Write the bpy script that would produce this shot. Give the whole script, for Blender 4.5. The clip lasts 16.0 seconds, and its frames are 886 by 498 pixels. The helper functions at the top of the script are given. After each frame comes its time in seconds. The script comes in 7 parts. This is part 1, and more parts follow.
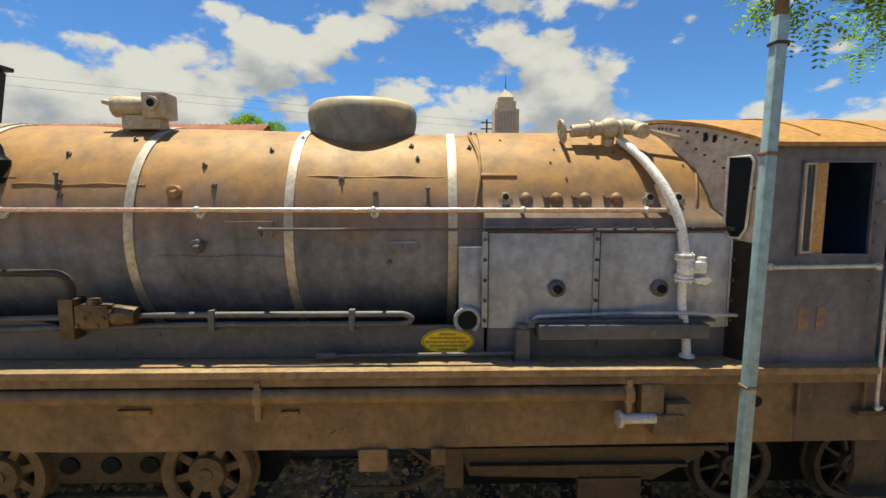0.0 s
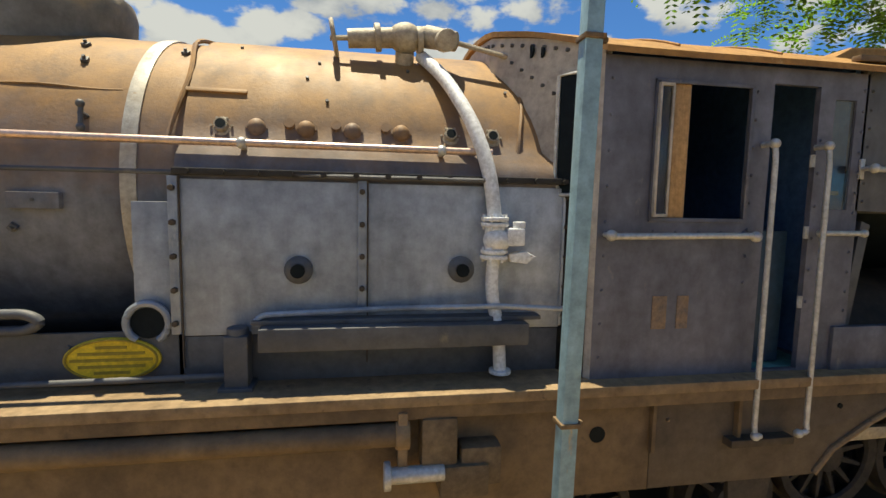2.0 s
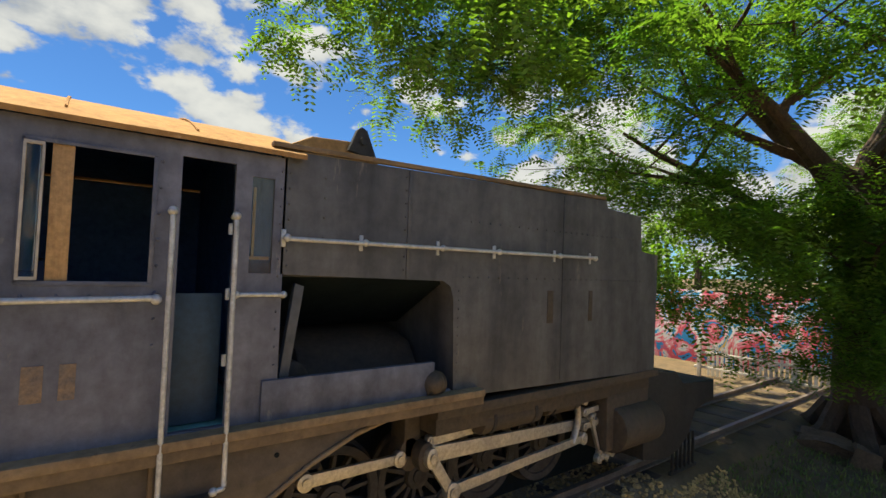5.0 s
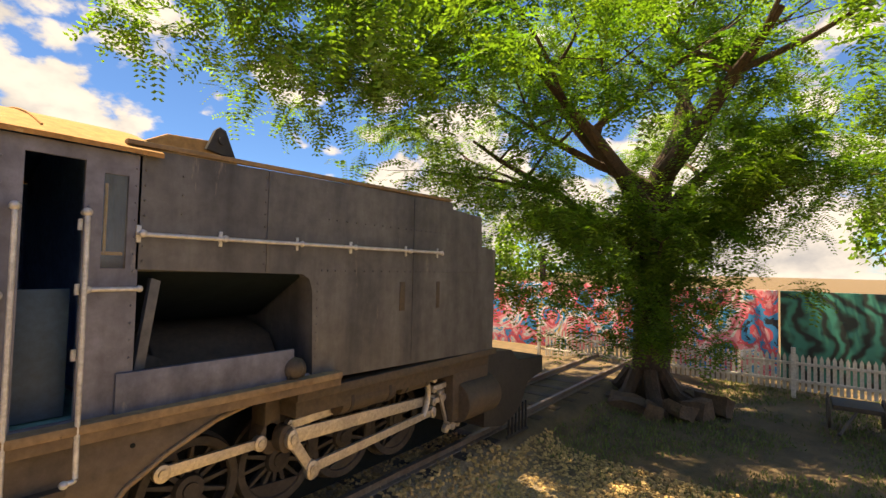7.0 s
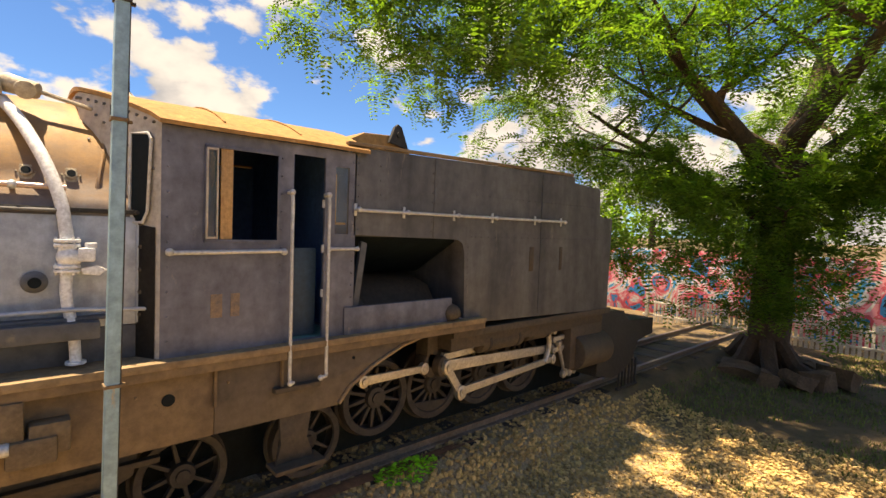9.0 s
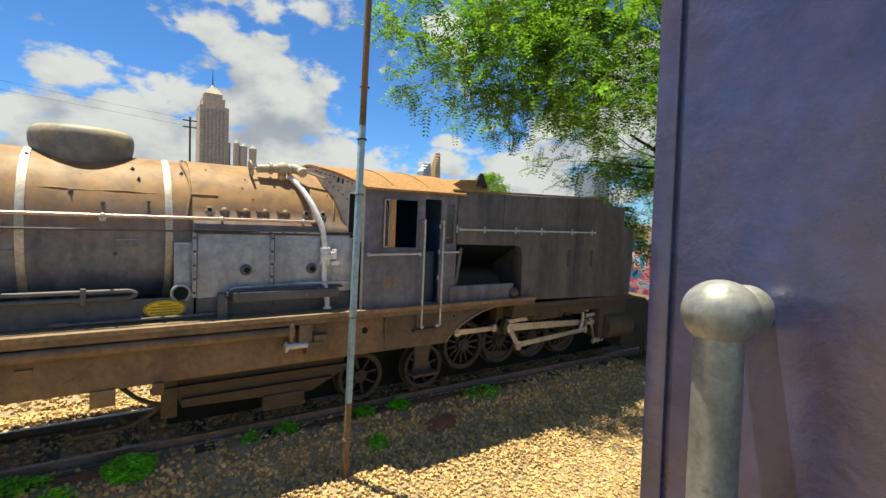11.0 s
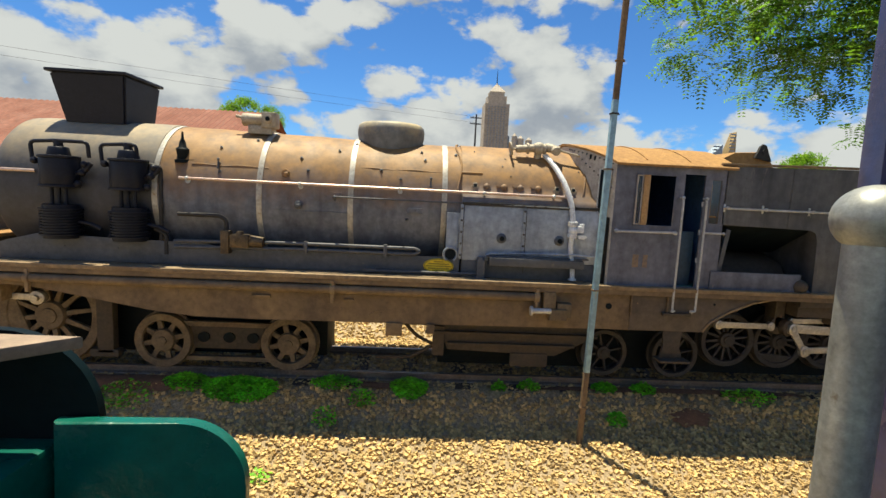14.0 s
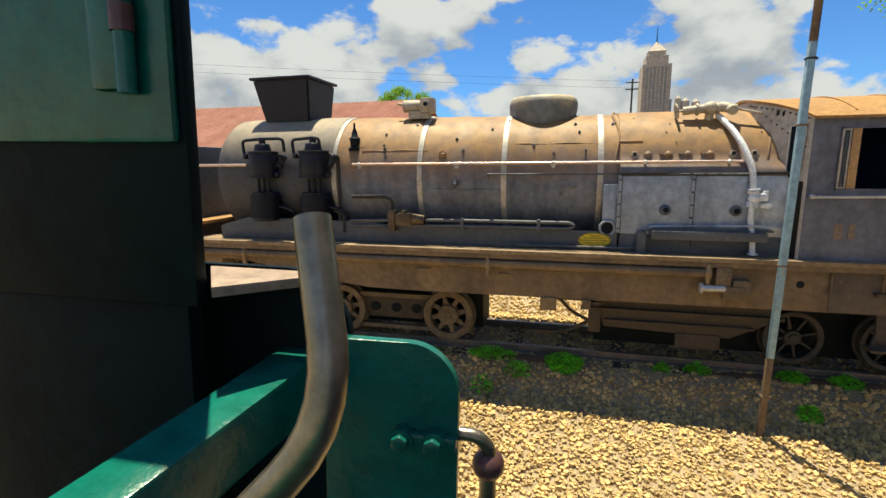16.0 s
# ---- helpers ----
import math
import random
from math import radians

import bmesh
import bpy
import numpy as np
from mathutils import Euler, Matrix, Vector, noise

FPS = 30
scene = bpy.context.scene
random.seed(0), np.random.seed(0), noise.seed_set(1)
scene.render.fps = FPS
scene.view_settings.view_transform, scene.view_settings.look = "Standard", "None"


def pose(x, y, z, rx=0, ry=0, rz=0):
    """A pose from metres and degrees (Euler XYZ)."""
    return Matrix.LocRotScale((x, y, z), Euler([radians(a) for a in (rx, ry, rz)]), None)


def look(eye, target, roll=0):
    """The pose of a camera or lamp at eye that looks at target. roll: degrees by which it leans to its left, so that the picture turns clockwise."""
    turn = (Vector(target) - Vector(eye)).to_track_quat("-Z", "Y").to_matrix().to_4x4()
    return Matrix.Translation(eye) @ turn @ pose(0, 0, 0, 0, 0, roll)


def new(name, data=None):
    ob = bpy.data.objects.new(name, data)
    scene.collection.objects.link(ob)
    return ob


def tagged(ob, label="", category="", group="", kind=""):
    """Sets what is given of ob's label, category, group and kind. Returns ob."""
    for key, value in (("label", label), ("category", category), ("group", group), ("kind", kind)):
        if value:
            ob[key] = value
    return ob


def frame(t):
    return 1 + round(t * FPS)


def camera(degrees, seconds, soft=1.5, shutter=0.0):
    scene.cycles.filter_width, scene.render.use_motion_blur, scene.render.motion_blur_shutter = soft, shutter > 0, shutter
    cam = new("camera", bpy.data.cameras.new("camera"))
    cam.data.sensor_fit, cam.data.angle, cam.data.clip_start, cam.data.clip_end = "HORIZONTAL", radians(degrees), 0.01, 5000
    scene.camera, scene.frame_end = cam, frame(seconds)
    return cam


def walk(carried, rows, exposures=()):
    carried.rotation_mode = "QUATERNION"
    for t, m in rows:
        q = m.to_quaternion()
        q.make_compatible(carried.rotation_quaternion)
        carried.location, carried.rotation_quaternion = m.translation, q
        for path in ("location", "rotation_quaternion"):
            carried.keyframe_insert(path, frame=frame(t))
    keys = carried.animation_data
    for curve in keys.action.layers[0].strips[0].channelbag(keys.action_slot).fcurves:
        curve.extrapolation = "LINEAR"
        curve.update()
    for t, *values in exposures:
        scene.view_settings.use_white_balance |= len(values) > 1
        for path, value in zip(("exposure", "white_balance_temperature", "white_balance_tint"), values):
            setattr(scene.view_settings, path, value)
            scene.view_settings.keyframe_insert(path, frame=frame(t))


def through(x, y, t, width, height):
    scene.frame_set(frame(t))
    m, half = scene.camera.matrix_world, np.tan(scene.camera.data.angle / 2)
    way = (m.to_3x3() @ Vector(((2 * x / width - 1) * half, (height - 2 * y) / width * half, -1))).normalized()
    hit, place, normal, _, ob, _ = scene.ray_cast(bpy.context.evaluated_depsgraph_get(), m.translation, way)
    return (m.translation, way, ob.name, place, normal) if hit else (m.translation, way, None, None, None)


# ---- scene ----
cam = camera(85.37, 16.0)
# seconds, place, yaw, pitch, roll
PATH = [
    (0.0, -2.894, -3.182, 2.967, -1.37, -6.10, 0.06),
    (0.5, -2.718, -2.616, 2.958, -4.83, -7.58, 1.14),
    (1.0, -2.390, -2.368, 2.804, -6.05, -6.19, 1.43),
    (1.5, -2.032, -2.045, 2.711, -7.36, -6.24, 1.37),
    (2.0, -1.743, -2.044, 2.641, -9.86, -5.53, 1.19),
    (2.5, -1.419, -2.117, 2.658, -11.79, -5.91, 0.61),
    (3.0, -1.019, -2.211, 2.723, -11.99, -6.60, -0.14),
    (3.5, -0.651, -2.316, 2.717, -14.64, -5.12, 0.12),
    (4.0, -0.338, -2.474, 2.708, -19.54, -2.55, 0.29),
    (4.5, -0.252, -2.540, 2.701, -29.42, 0.39, 1.03),
    (5.0, -0.215, -2.743, 2.711, -37.37, 2.28, 2.08),
    (5.2, -0.220, -2.850, 2.725, -40.44, 2.30, 2.35),
    (7.3, -0.471, -3.117, 2.661, -53.43, 2.39, 1.21),
    (7.5, -0.460, -3.058, 2.636, -50.80, 1.86, 0.55),
    (8.0, -0.402, -2.863, 2.653, -44.34, -0.51, 1.09),
    (8.5, -0.599, -2.827, 2.707, -41.61, -2.62, 1.99),
    (8.7, -0.882, -3.015, 2.693, -41.79, -2.25, 2.02),
    (10.8, -3.216, -5.304, 3.057, -36.49, -4.39, 2.61),
    (11.0, -3.203, -5.409, 3.045, -34.44, -4.13, 2.76),
    (11.5, -3.167, -5.574, 3.056, -28.48, -4.43, 2.92),
    (12.0, -3.177, -5.685, 3.045, -21.97, -4.86, 2.83),
    (12.5, -3.168, -5.763, 3.016, -16.05, -5.15, 2.40),
    (13.0, -3.134, -5.800, 2.981, -11.43, -5.48, 2.25),
    (13.5, -3.039, -5.767, 2.905, -6.93, -5.96, 2.59),
    (14.0, -3.077, -5.796, 2.896, -3.30, -7.01, 2.91),
    (14.5, -3.070, -5.877, 2.914, 1.17, -8.05, 3.29),
    (15.0, -3.043, -5.879, 2.874, 5.94, -8.63, 2.85),
    (15.5, -3.150, -5.832, 2.851, 9.81, -9.40, 1.45),
    (16.0, -3.128, -5.904, 2.868, 14.41, -9.96, -0.42),
]


def gaze(x, y, z, yaw, pitch, roll):
    a, b = radians(yaw), radians(pitch)
    ahead = Vector((-math.sin(a) * math.cos(b), math.cos(a) * math.cos(b), math.sin(b)))
    return look(Vector((x, y, z)), Vector((x, y, z)) + ahead, roll)


# seconds, stops, white balance and tint of the recording
EXPOSURES = ((0.0, 0.95, 6850, 4), (1.5, 0.85, 6750, 4), (3.5, 0.98, 6250, 2), (5.2, 1.15, 6700, 6), (7.3, 1.55, 8300, 15), (8.7, 1.5, 8200, 15),
             (10.8, 1.05, 6350, 5), (13.0, 0.92, 6350, 4), (15.0, 0.92, 6350, 4), (16.0, 1.0, 6400, 4))
walk(cam, [(r[0], gaze(*r[1:])) for r in PATH], EXPOSURES)

# ---- world, sun ----
SUN = Vector((-0.105, 0.178, 0.97)).normalized()      # towards the sun
world = bpy.data.worlds.new("sky")
scene.world = world
world.use_nodes = True
wt = world.node_tree
wt.nodes.clear()


def nd(tree, kind, **kw):
    n = tree.nodes.new(kind)
    for k, v in kw.items():
        if k == "inputs":
            for i, val in v.items():
                n.inputs[i].default_value = val
        elif k == "operation":
            n.operation = v
        elif k == "blend_type":
            n.blend_type = v
        elif k == "data_type":
            n.data_type = v
    return n


def build_sky():
    t = wt
    link = t.links.new
    out = t.nodes.new("ShaderNodeOutputWorld")
    bg = t.nodes.new("ShaderNodeBackground")
    sky = t.nodes.new("ShaderNodeTexSky")
    sky.sky_type = "NISHITA"
    sky.sun_disc = False
    sky.sun_elevation = math.asin(SUN.z)
    sky.sun_rotation = math.atan2(SUN.x, SUN.y)
    sky.altitude = 1600
    sky.ozone_density = 3.0
    tint = nd(t, "ShaderNodeMix", data_type="RGBA", blend_type="MULTIPLY")
    tint.inputs[0].default_value = 1.0
    tint.inputs[7].default_value = (0.50, 0.82, 1.15, 1)
    link(sky.outputs[0], tint.inputs[6])
    gain = nd(t, "ShaderNodeVectorMath", operation="SCALE", inputs={3: 0.066})
    link(tint.outputs[2], gain.inputs[0])
    co = t.nodes.new("ShaderNodeTexCoord")
    sep = t.nodes.new("ShaderNodeSeparateXYZ")
    link(co.outputs["Generated"], sep.inputs[0])
    # heaped clouds: the sky's direction, flattened a little so that the heaps are wider than high
    flat = nd(t, "ShaderNodeVectorMath", operation="MULTIPLY", inputs={1: (1.0, 1.0, 1.75)})
    link(co.outputs["Generated"], flat.inputs[0])
    off = nd(t, "ShaderNodeVectorMath", operation="ADD", inputs={1: (3.1, 1.9, 0.2)})
    link(flat.outputs[0], off.inputs[0])

    def heap(source, detail):
        n = nd(t, "ShaderNodeTexNoise", inputs={"Scale": 3.1, "Detail": detail, "Roughness": 0.56, "Distortion": 0.0})
        link(source, n.inputs["Vector"])
        warp = nd(t, "ShaderNodeTexNoise", inputs={"Scale": 14.0, "Detail": 4.0, "Roughness": 0.6})
        link(source, warp.inputs["Vector"])
        push = nd(t, "ShaderNodeVectorMath", operation="SCALE", inputs={3: 0.10})
        link(warp.outputs["Color"], push.inputs[0])
        at = nd(t, "ShaderNodeVectorMath", operation="ADD")
        link(source, at.inputs[0])
        link(push.outputs[0], at.inputs[1])
        puff = nd(t, "ShaderNodeTexVoronoi", inputs={"Scale": 12.0})
        link(at.outputs[0], puff.inputs["Vector"])
        k = nd(t, "ShaderNodeMath", operation="MULTIPLY_ADD", inputs={1: -0.17, 2: 0.075})
        link(puff.outputs["Distance"], k.inputs[0])
        m = nd(t, "ShaderNodeMath", operation="ADD")
        link(n.outputs[0], m.inputs[0])
        link(k.outputs[0], m.inputs[1])
        return m

    big = heap(off.outputs[0], 12.0)
    # more cloud low down, open blue overhead
    hi = nd(t, "ShaderNodeMapRange", inputs={1: 0.08, 2: 0.50, 3: 0.085, 4: -0.07})
    link(sep.outputs[2], hi.inputs[0])
    amt = nd(t, "ShaderNodeMath", operation="ADD")
    link(big.outputs[0], amt.inputs[0])
    link(hi.outputs[0], amt.inputs[1])
    cover = nd(t, "ShaderNodeMapRange", inputs={1: 0.482, 2: 0.545, 3: 0.0, 4: 1.0})
    cover.interpolation_type = "SMOOTHSTEP"
    link(amt.outputs[0], cover.inputs[0])
    # shaded bellies: the same cloud field sampled a little higher
    up = nd(t, "ShaderNodeVectorMath", operation="ADD", inputs={1: (0.0, 0.0, 0.11)})
    link(off.outputs[0], up.inputs[0])
    big2 = heap(up.outputs[0], 6.0)
    dif = nd(t, "ShaderNodeMath", operation="SUBTRACT")
    link(big.outputs[0], dif.inputs[0])
    link(big2.outputs[0], dif.inputs[1])
    lit = nd(t, "ShaderNodeMapRange", inputs={1: -0.20, 2: 0.13, 3: 0.0, 4: 1.0})
    lit.interpolation_type = "SMOOTHSTEP"
    link(dif.outputs[0], lit.inputs[0])
    cc = nd(t, "ShaderNodeMix", data_type="RGBA")
    cc.inputs[6].default_value = (0.185, 0.198, 0.222, 1)
    cc.inputs[7].default_value = (0.37, 0.365, 0.35, 1)
    link(lit.outputs[0], cc.inputs[0])
    mix = nd(t, "ShaderNodeMix", data_type="RGBA")
    link(cover.outputs[0], mix.inputs[0])
    link(gain.outputs[0], mix.inputs[6])
    link(cc.outputs[2], mix.inputs[7])
    link(mix.outputs[2], bg.inputs[0])
    bg.inputs[1].default_value = 1.0
    link(bg.outputs[0], out.inputs[0])


build_sky()
sun_data = bpy.data.lights.new("sun", "SUN")
sun_data.energy = 5.0
sun_data.angle = radians(0.55)
sun_data.color = (1.0, 0.87, 0.64)
sun = new("sun", sun_data)
sun.matrix_world = look(SUN * 60, (0, 0, 0))


# ---- materials ----
def material(name, c1, c2, rough=0.7, metal=0.0, scale=6.0, bump=0.15, fine=90.0, c3=None, spots=0.0,
             spot_scale=14.0, stretch=(1, 1, 1), r2=None, detail=8.0, per_object=0.0, bias=0.5, island=0.0, grain=0.3):
    """Two-scale weathered surface: patches c1/c2, spots of c3, fine grain in the relief."""
    m = bpy.data.materials.new(name)
    m.use_nodes = True
    t = m.node_tree
    link = t.links.new
    b = t.nodes["Principled BSDF"]
    co = t.nodes.new("ShaderNodeTexCoord")
    mp = t.nodes.new("ShaderNodeMapping")
    mp.inputs["Scale"].default_value = stretch
    link(co.outputs["Object"], mp.inputs["Vector"])
    n1 = nd(t, "ShaderNodeTexNoise", inputs={"Scale": scale, "Detail": detail, "Roughness": 0.62})
    link(mp.outputs[0], n1.inputs["Vector"])
    ramp = nd(t, "ShaderNodeMapRange", inputs={1: bias - 0.17, 2: bias + 0.17, 3: 0.0, 4: 1.0})
    link(n1.outputs[0], ramp.inputs[0])
    mx = nd(t, "ShaderNodeMix", data_type="RGBA")
    mx.inputs[6].default_value = (*c1, 1)
    mx.inputs[7].default_value = (*c2, 1)
    link(ramp.outputs[0], mx.inputs[0])
    ng = nd(t, "ShaderNodeTexNoise", inputs={"Scale": scale * 5.5, "Detail": 7.0, "Roughness": 0.68})
    link(co.outputs["Object"], ng.inputs["Vector"])
    rg = nd(t, "ShaderNodeMapRange", inputs={1: 0.3, 2: 0.7, 3: 1 - grain, 4: 1 + grain})
    link(ng.outputs[0], rg.inputs[0])
    mg = nd(t, "ShaderNodeVectorMath", operation="SCALE")
    link(mx.outputs[2], mg.inputs[0])
    link(rg.outputs[0], mg.inputs[3])
    colour = mg.outputs[0]
    if c3:
        n2 = nd(t, "ShaderNodeTexNoise", inputs={"Scale": spot_scale, "Detail": 10.0, "Roughness": 0.7})
        link(mp.outputs[0], n2.inputs["Vector"])
        r = nd(t, "ShaderNodeMapRange", inputs={1: 0.66 - spots, 2: 0.74 - spots, 3: 0.0, 4: 1.0})
        link(n2.outputs[0], r.inputs[0])
        m2 = nd(t, "ShaderNodeMix", data_type="RGBA")
        m2.inputs[7].default_value = (*c3, 1)
        link(r.outputs[0], m2.inputs[0])
        link(colour, m2.inputs[6])
        colour = m2.outputs[2]
    if per_object or island:
        hsv = t.nodes.new("ShaderNodeHueSaturation")
        if island:
            src = t.nodes.new("ShaderNodeNewGeometry").outputs["Random Per Island"]
        else:
            src = t.nodes.new("ShaderNodeObjectInfo").outputs["Random"]
        w = per_object or island
        mr = nd(t, "ShaderNodeMapRange", inputs={1: 0.0, 2: 1.0, 3: 1 - w, 4: 1 + w})
        link(src, mr.inputs[0])
        link(mr.outputs[0], hsv.inputs["Value"])
        link(colour, hsv.inputs["Color"])
        colour = hsv.outputs[0]
    link(colour, b.inputs["Base Color"])
    rr = nd(t, "ShaderNodeMapRange", inputs={1: 0.3, 2: 0.7, 3: rough, 4: min(1.0, (r2 if r2 is not None else rough + 0.15))})
    link(n1.outputs[0], rr.inputs[0])
    link(rr.outputs[0], b.inputs["Roughness"])
    b.inputs["Metallic"].default_value = metal
    if bump:
        n3 = nd(t, "ShaderNodeTexNoise", inputs={"Scale": fine, "Detail": 6.0, "Roughness": 0.6})
        link(co.outputs["Object"], n3.inputs["Vector"])
        add = nd(t, "ShaderNodeMath", operation="ADD")
        link(n3.outputs[0], add.inputs[0])
        link(n1.outputs[0], add.inputs[1])
        bp = nd(t, "ShaderNodeBump", inputs={"Strength": bump, "Distance": 0.02})
        link(add.outputs[0], bp.inputs["Height"])
        link(bp.outputs[0], b.inputs["Normal"])
    return m


def weathered_shell(name, low, low2, top, top2, z0, z1, rough=0.55, streak=(2.2, 2.2, 0.35)):
    """Dark paint that has bleached and rusted to tan dust on the upper plates, with an uneven edge and streaks."""
    m = material(name, low, low2, rough, 0.0, 2.2, 0.10, 70.0, None, 0.0, 10.0, streak)
    t = m.node_tree
    link = t.links.new
    b = t.nodes["Principled BSDF"]
    base = b.inputs["Base Color"].links[0].from_socket
    co = [n for n in t.nodes if n.bl_idname == "ShaderNodeTexCoord"][0]
    sep = t.nodes.new("ShaderNodeSeparateXYZ")
    link(co.outputs["Object"], sep.inputs[0])
    n = nd(t, "ShaderNodeTexNoise", inputs={"Scale": 3.0, "Detail": 9.0, "Roughness": 0.65})
    link(co.outputs["Object"], n.inputs["Vector"])
    sc = nd(t, "ShaderNodeMath", operation="MULTIPLY_ADD", inputs={1: 0.55, 2: -0.27})
    link(n.outputs[0], sc.inputs[0])
    ad = nd(t, "ShaderNodeMath", operation="ADD")
    link(sep.outputs[2], ad.inputs[0])
    link(sc.outputs[0], ad.inputs[1])
    f = nd(t, "ShaderNodeMapRange", inputs={1: z0, 2: z1, 3: 0.0, 4: 1.0})
    link(ad.outputs[0], f.inputs[0])
    n2 = nd(t, "ShaderNodeTexNoise", inputs={"Scale": 5.0, "Detail": 10.0, "Roughness": 0.7})
    link(co.outputs["Object"], n2.inputs["Vector"])
    r2 = nd(t, "ShaderNodeMapRange", inputs={1: 0.38, 2: 0.66, 3: 0.0, 4: 1.0})
    link(n2.outputs[0], r2.inputs[0])
    tm = nd(t, "ShaderNodeMix", data_type="RGBA")
    tm.inputs[6].default_value = (*top, 1)
    tm.inputs[7].default_value = (*top2, 1)
    link(r2.outputs[0], tm.inputs[0])
    mx = nd(t, "ShaderNodeMix", data_type="RGBA")
    link(f.outputs[0], mx.inputs[0])
    link(base, mx.inputs[6])
    link(tm.outputs[2], mx.inputs[7])
    link(mx.outputs[2], b.inputs["Base Color"])
    return m


TAN, TAN2 = (0.325, 0.175, 0.052), (0.165, 0.095, 0.042)
M_BOILER = weathered_shell("boiler_paint", (0.162, 0.177, 0.216), (0.074, 0.084, 0.114), TAN, TAN2, 2.60, 3.12)
M_SMOKEBOX = weathered_shell("smokebox_paint", (0.030, 0.033, 0.045), (0.055, 0.057, 0.068), (0.33, 0.26, 0.165), (0.20, 0.178, 0.145), 2.95, 3.45)
M_FIREBOX = material("firebox_paint", (0.40, 0.44, 0.51), (0.22, 0.25, 0.30), 0.4, 0.3, 1.6, 0.10, 60, (0.44, 0.455, 0.48), 0.04, 3.5, (2, 2, 0.5))
M_BAND = material("boiler_band", (0.469, 0.459, 0.428), (0.337, 0.306, 0.255), 0.45, 0.3, 5, 0.1, 80, (0.306, 0.194, 0.092), 0.06)
M_DARK = material("black_paint", (0.028, 0.027, 0.027), (0.043, 0.040, 0.037), 0.5, 0.0, 4, 0.12, 80, (0.065, 0.055, 0.045), 0.02)
M_SKIRT = material("grey_black_plate", (0.062, 0.068, 0.084), (0.105, 0.108, 0.116), 0.5, 0.05, 2.2, 0.12, 60, (0.17, 0.155, 0.13), 0.03, 6, (1, 1, 0.7))
M_CAB = material("cab_plate", (0.152, 0.158, 0.208), (0.070, 0.076, 0.106), 0.42, 0.1, 1.8, 0.10, 70, (0.20, 0.19, 0.195), 0.05, 4.0, (2, 2, 0.8))
M_BUNKER = material("bunker_plate", (0.112, 0.112, 0.118), (0.042, 0.044, 0.052), 0.52, 0.05, 1.3, 0.12, 60, (0.19, 0.165, 0.145), 0.05, 4.0, (2, 2, 0.4))
M_ROOF = material("rusty_roof", TAN, (0.30, 0.165, 0.065), 0.8, 0.0, 3.0, 0.2, 60, (0.45, 0.30, 0.15), 0.03)
M_BROWN = material("brown_frame", (0.205, 0.138, 0.072), (0.105, 0.074, 0.047), 0.65, 0.0, 2.0, 0.15, 60, (0.102, 0.071, 0.046), 0.05, 7, (1, 1, 0.7))
M_CURVE = material("dark_brown_frame", (0.118, 0.088, 0.062), (0.068, 0.054, 0.043), 0.6, 0.0, 2.0, 0.15, 60, (0.15, 0.105, 0.065), 0.03, 7, (1, 1, 0.7))
M_BOARD = material("dusty_board", (0.268, 0.191, 0.109), (0.178, 0.121, 0.069), 0.8, 0.0, 3.0, 0.2, 60, (0.098, 0.073, 0.049), 0.05)
M_UNDER = material("grimy_underframe", (0.046, 0.037, 0.029), (0.077, 0.058, 0.040), 0.7, 0.0, 4.0, 0.2, 50)
M_WHEEL = material("dusty_wheel", (0.178, 0.131, 0.079), (0.105, 0.076, 0.047), 0.7, 0.0, 5.0, 0.15, 60)
M_WHEELD = material("dark_wheel", (0.048, 0.042, 0.039), (0.028, 0.025, 0.024), 0.6, 0.1, 5.0, 0.15, 60)
M_SILVER = material("silver_paint", (0.558, 0.567, 0.576), (0.405, 0.405, 0.405), 0.35, 0.35, 7.0, 0.08, 90, (0.270, 0.198, 0.135), 0.0)
M_STEEL = material("bright_rod", (0.52, 0.48, 0.42), (0.36, 0.33, 0.29), 0.35, 0.6, 6.0, 0.08, 90, (0.25, 0.14, 0.08), 0.02)
M_CREAM = material("cream_fitting", (0.425, 0.383, 0.306), (0.306, 0.255, 0.187), 0.55, 0.1, 9.0, 0.15, 80)
M_COPPER = material("copper_rail", (0.62, 0.42, 0.34), (0.50, 0.42, 0.38), 0.3, 0.7, 7.0, 0.05, 90)
M_BRASS = material("brass_valve", (0.14, 0.10, 0.055), (0.06, 0.045, 0.032), 0.5, 0.5, 9.0, 0.2, 60)
M_PUMP = material("oily_black", (0.008, 0.010, 0.020), (0.014, 0.016, 0.026), 0.4, 0.0, 6.0, 0.1, 80)
for dull in (M_PUMP, M_DARK):
    dull.node_tree.nodes["Principled BSDF"].inputs["Specular IOR Level"].default_value = 0.25
M_DOOR = material("dark_teal_door", (0.022, 0.055, 0.095), (0.016, 0.04, 0.07), 0.5, 0.0, 4.0, 0.08)
M_YELLOW = material("yellow_plate", (0.72, 0.52, 0.02), (0.60, 0.42, 0.02), 0.5, 0.0, 9.0, 0.08, 80)
M_OLIVE = material("plate_writing", (0.30, 0.22, 0.02), (0.26, 0.19, 0.02), 0.6, 0.0, 9.0, 0.0)
M_DOME = weathered_shell("dome_paint", (0.154, 0.168, 0.182), (0.112, 0.115, 0.119), (0.462, 0.378, 0.224), (0.350, 0.294, 0.196), 3.62, 3.78)
M_WHITE = material("white_fitting", (0.72, 0.74, 0.77), (0.56, 0.57, 0.60), 0.45, 0.0, 9.0, 0.08, 80, (0.315, 0.225, 0.162), 0.0)
M_WOOD = material("window_wood", (0.46, 0.29, 0.13), (0.36, 0.21, 0.09), 0.6, 0.0, 6.0, 0.12, 60, None, 0, 9, (9, 9, 1))
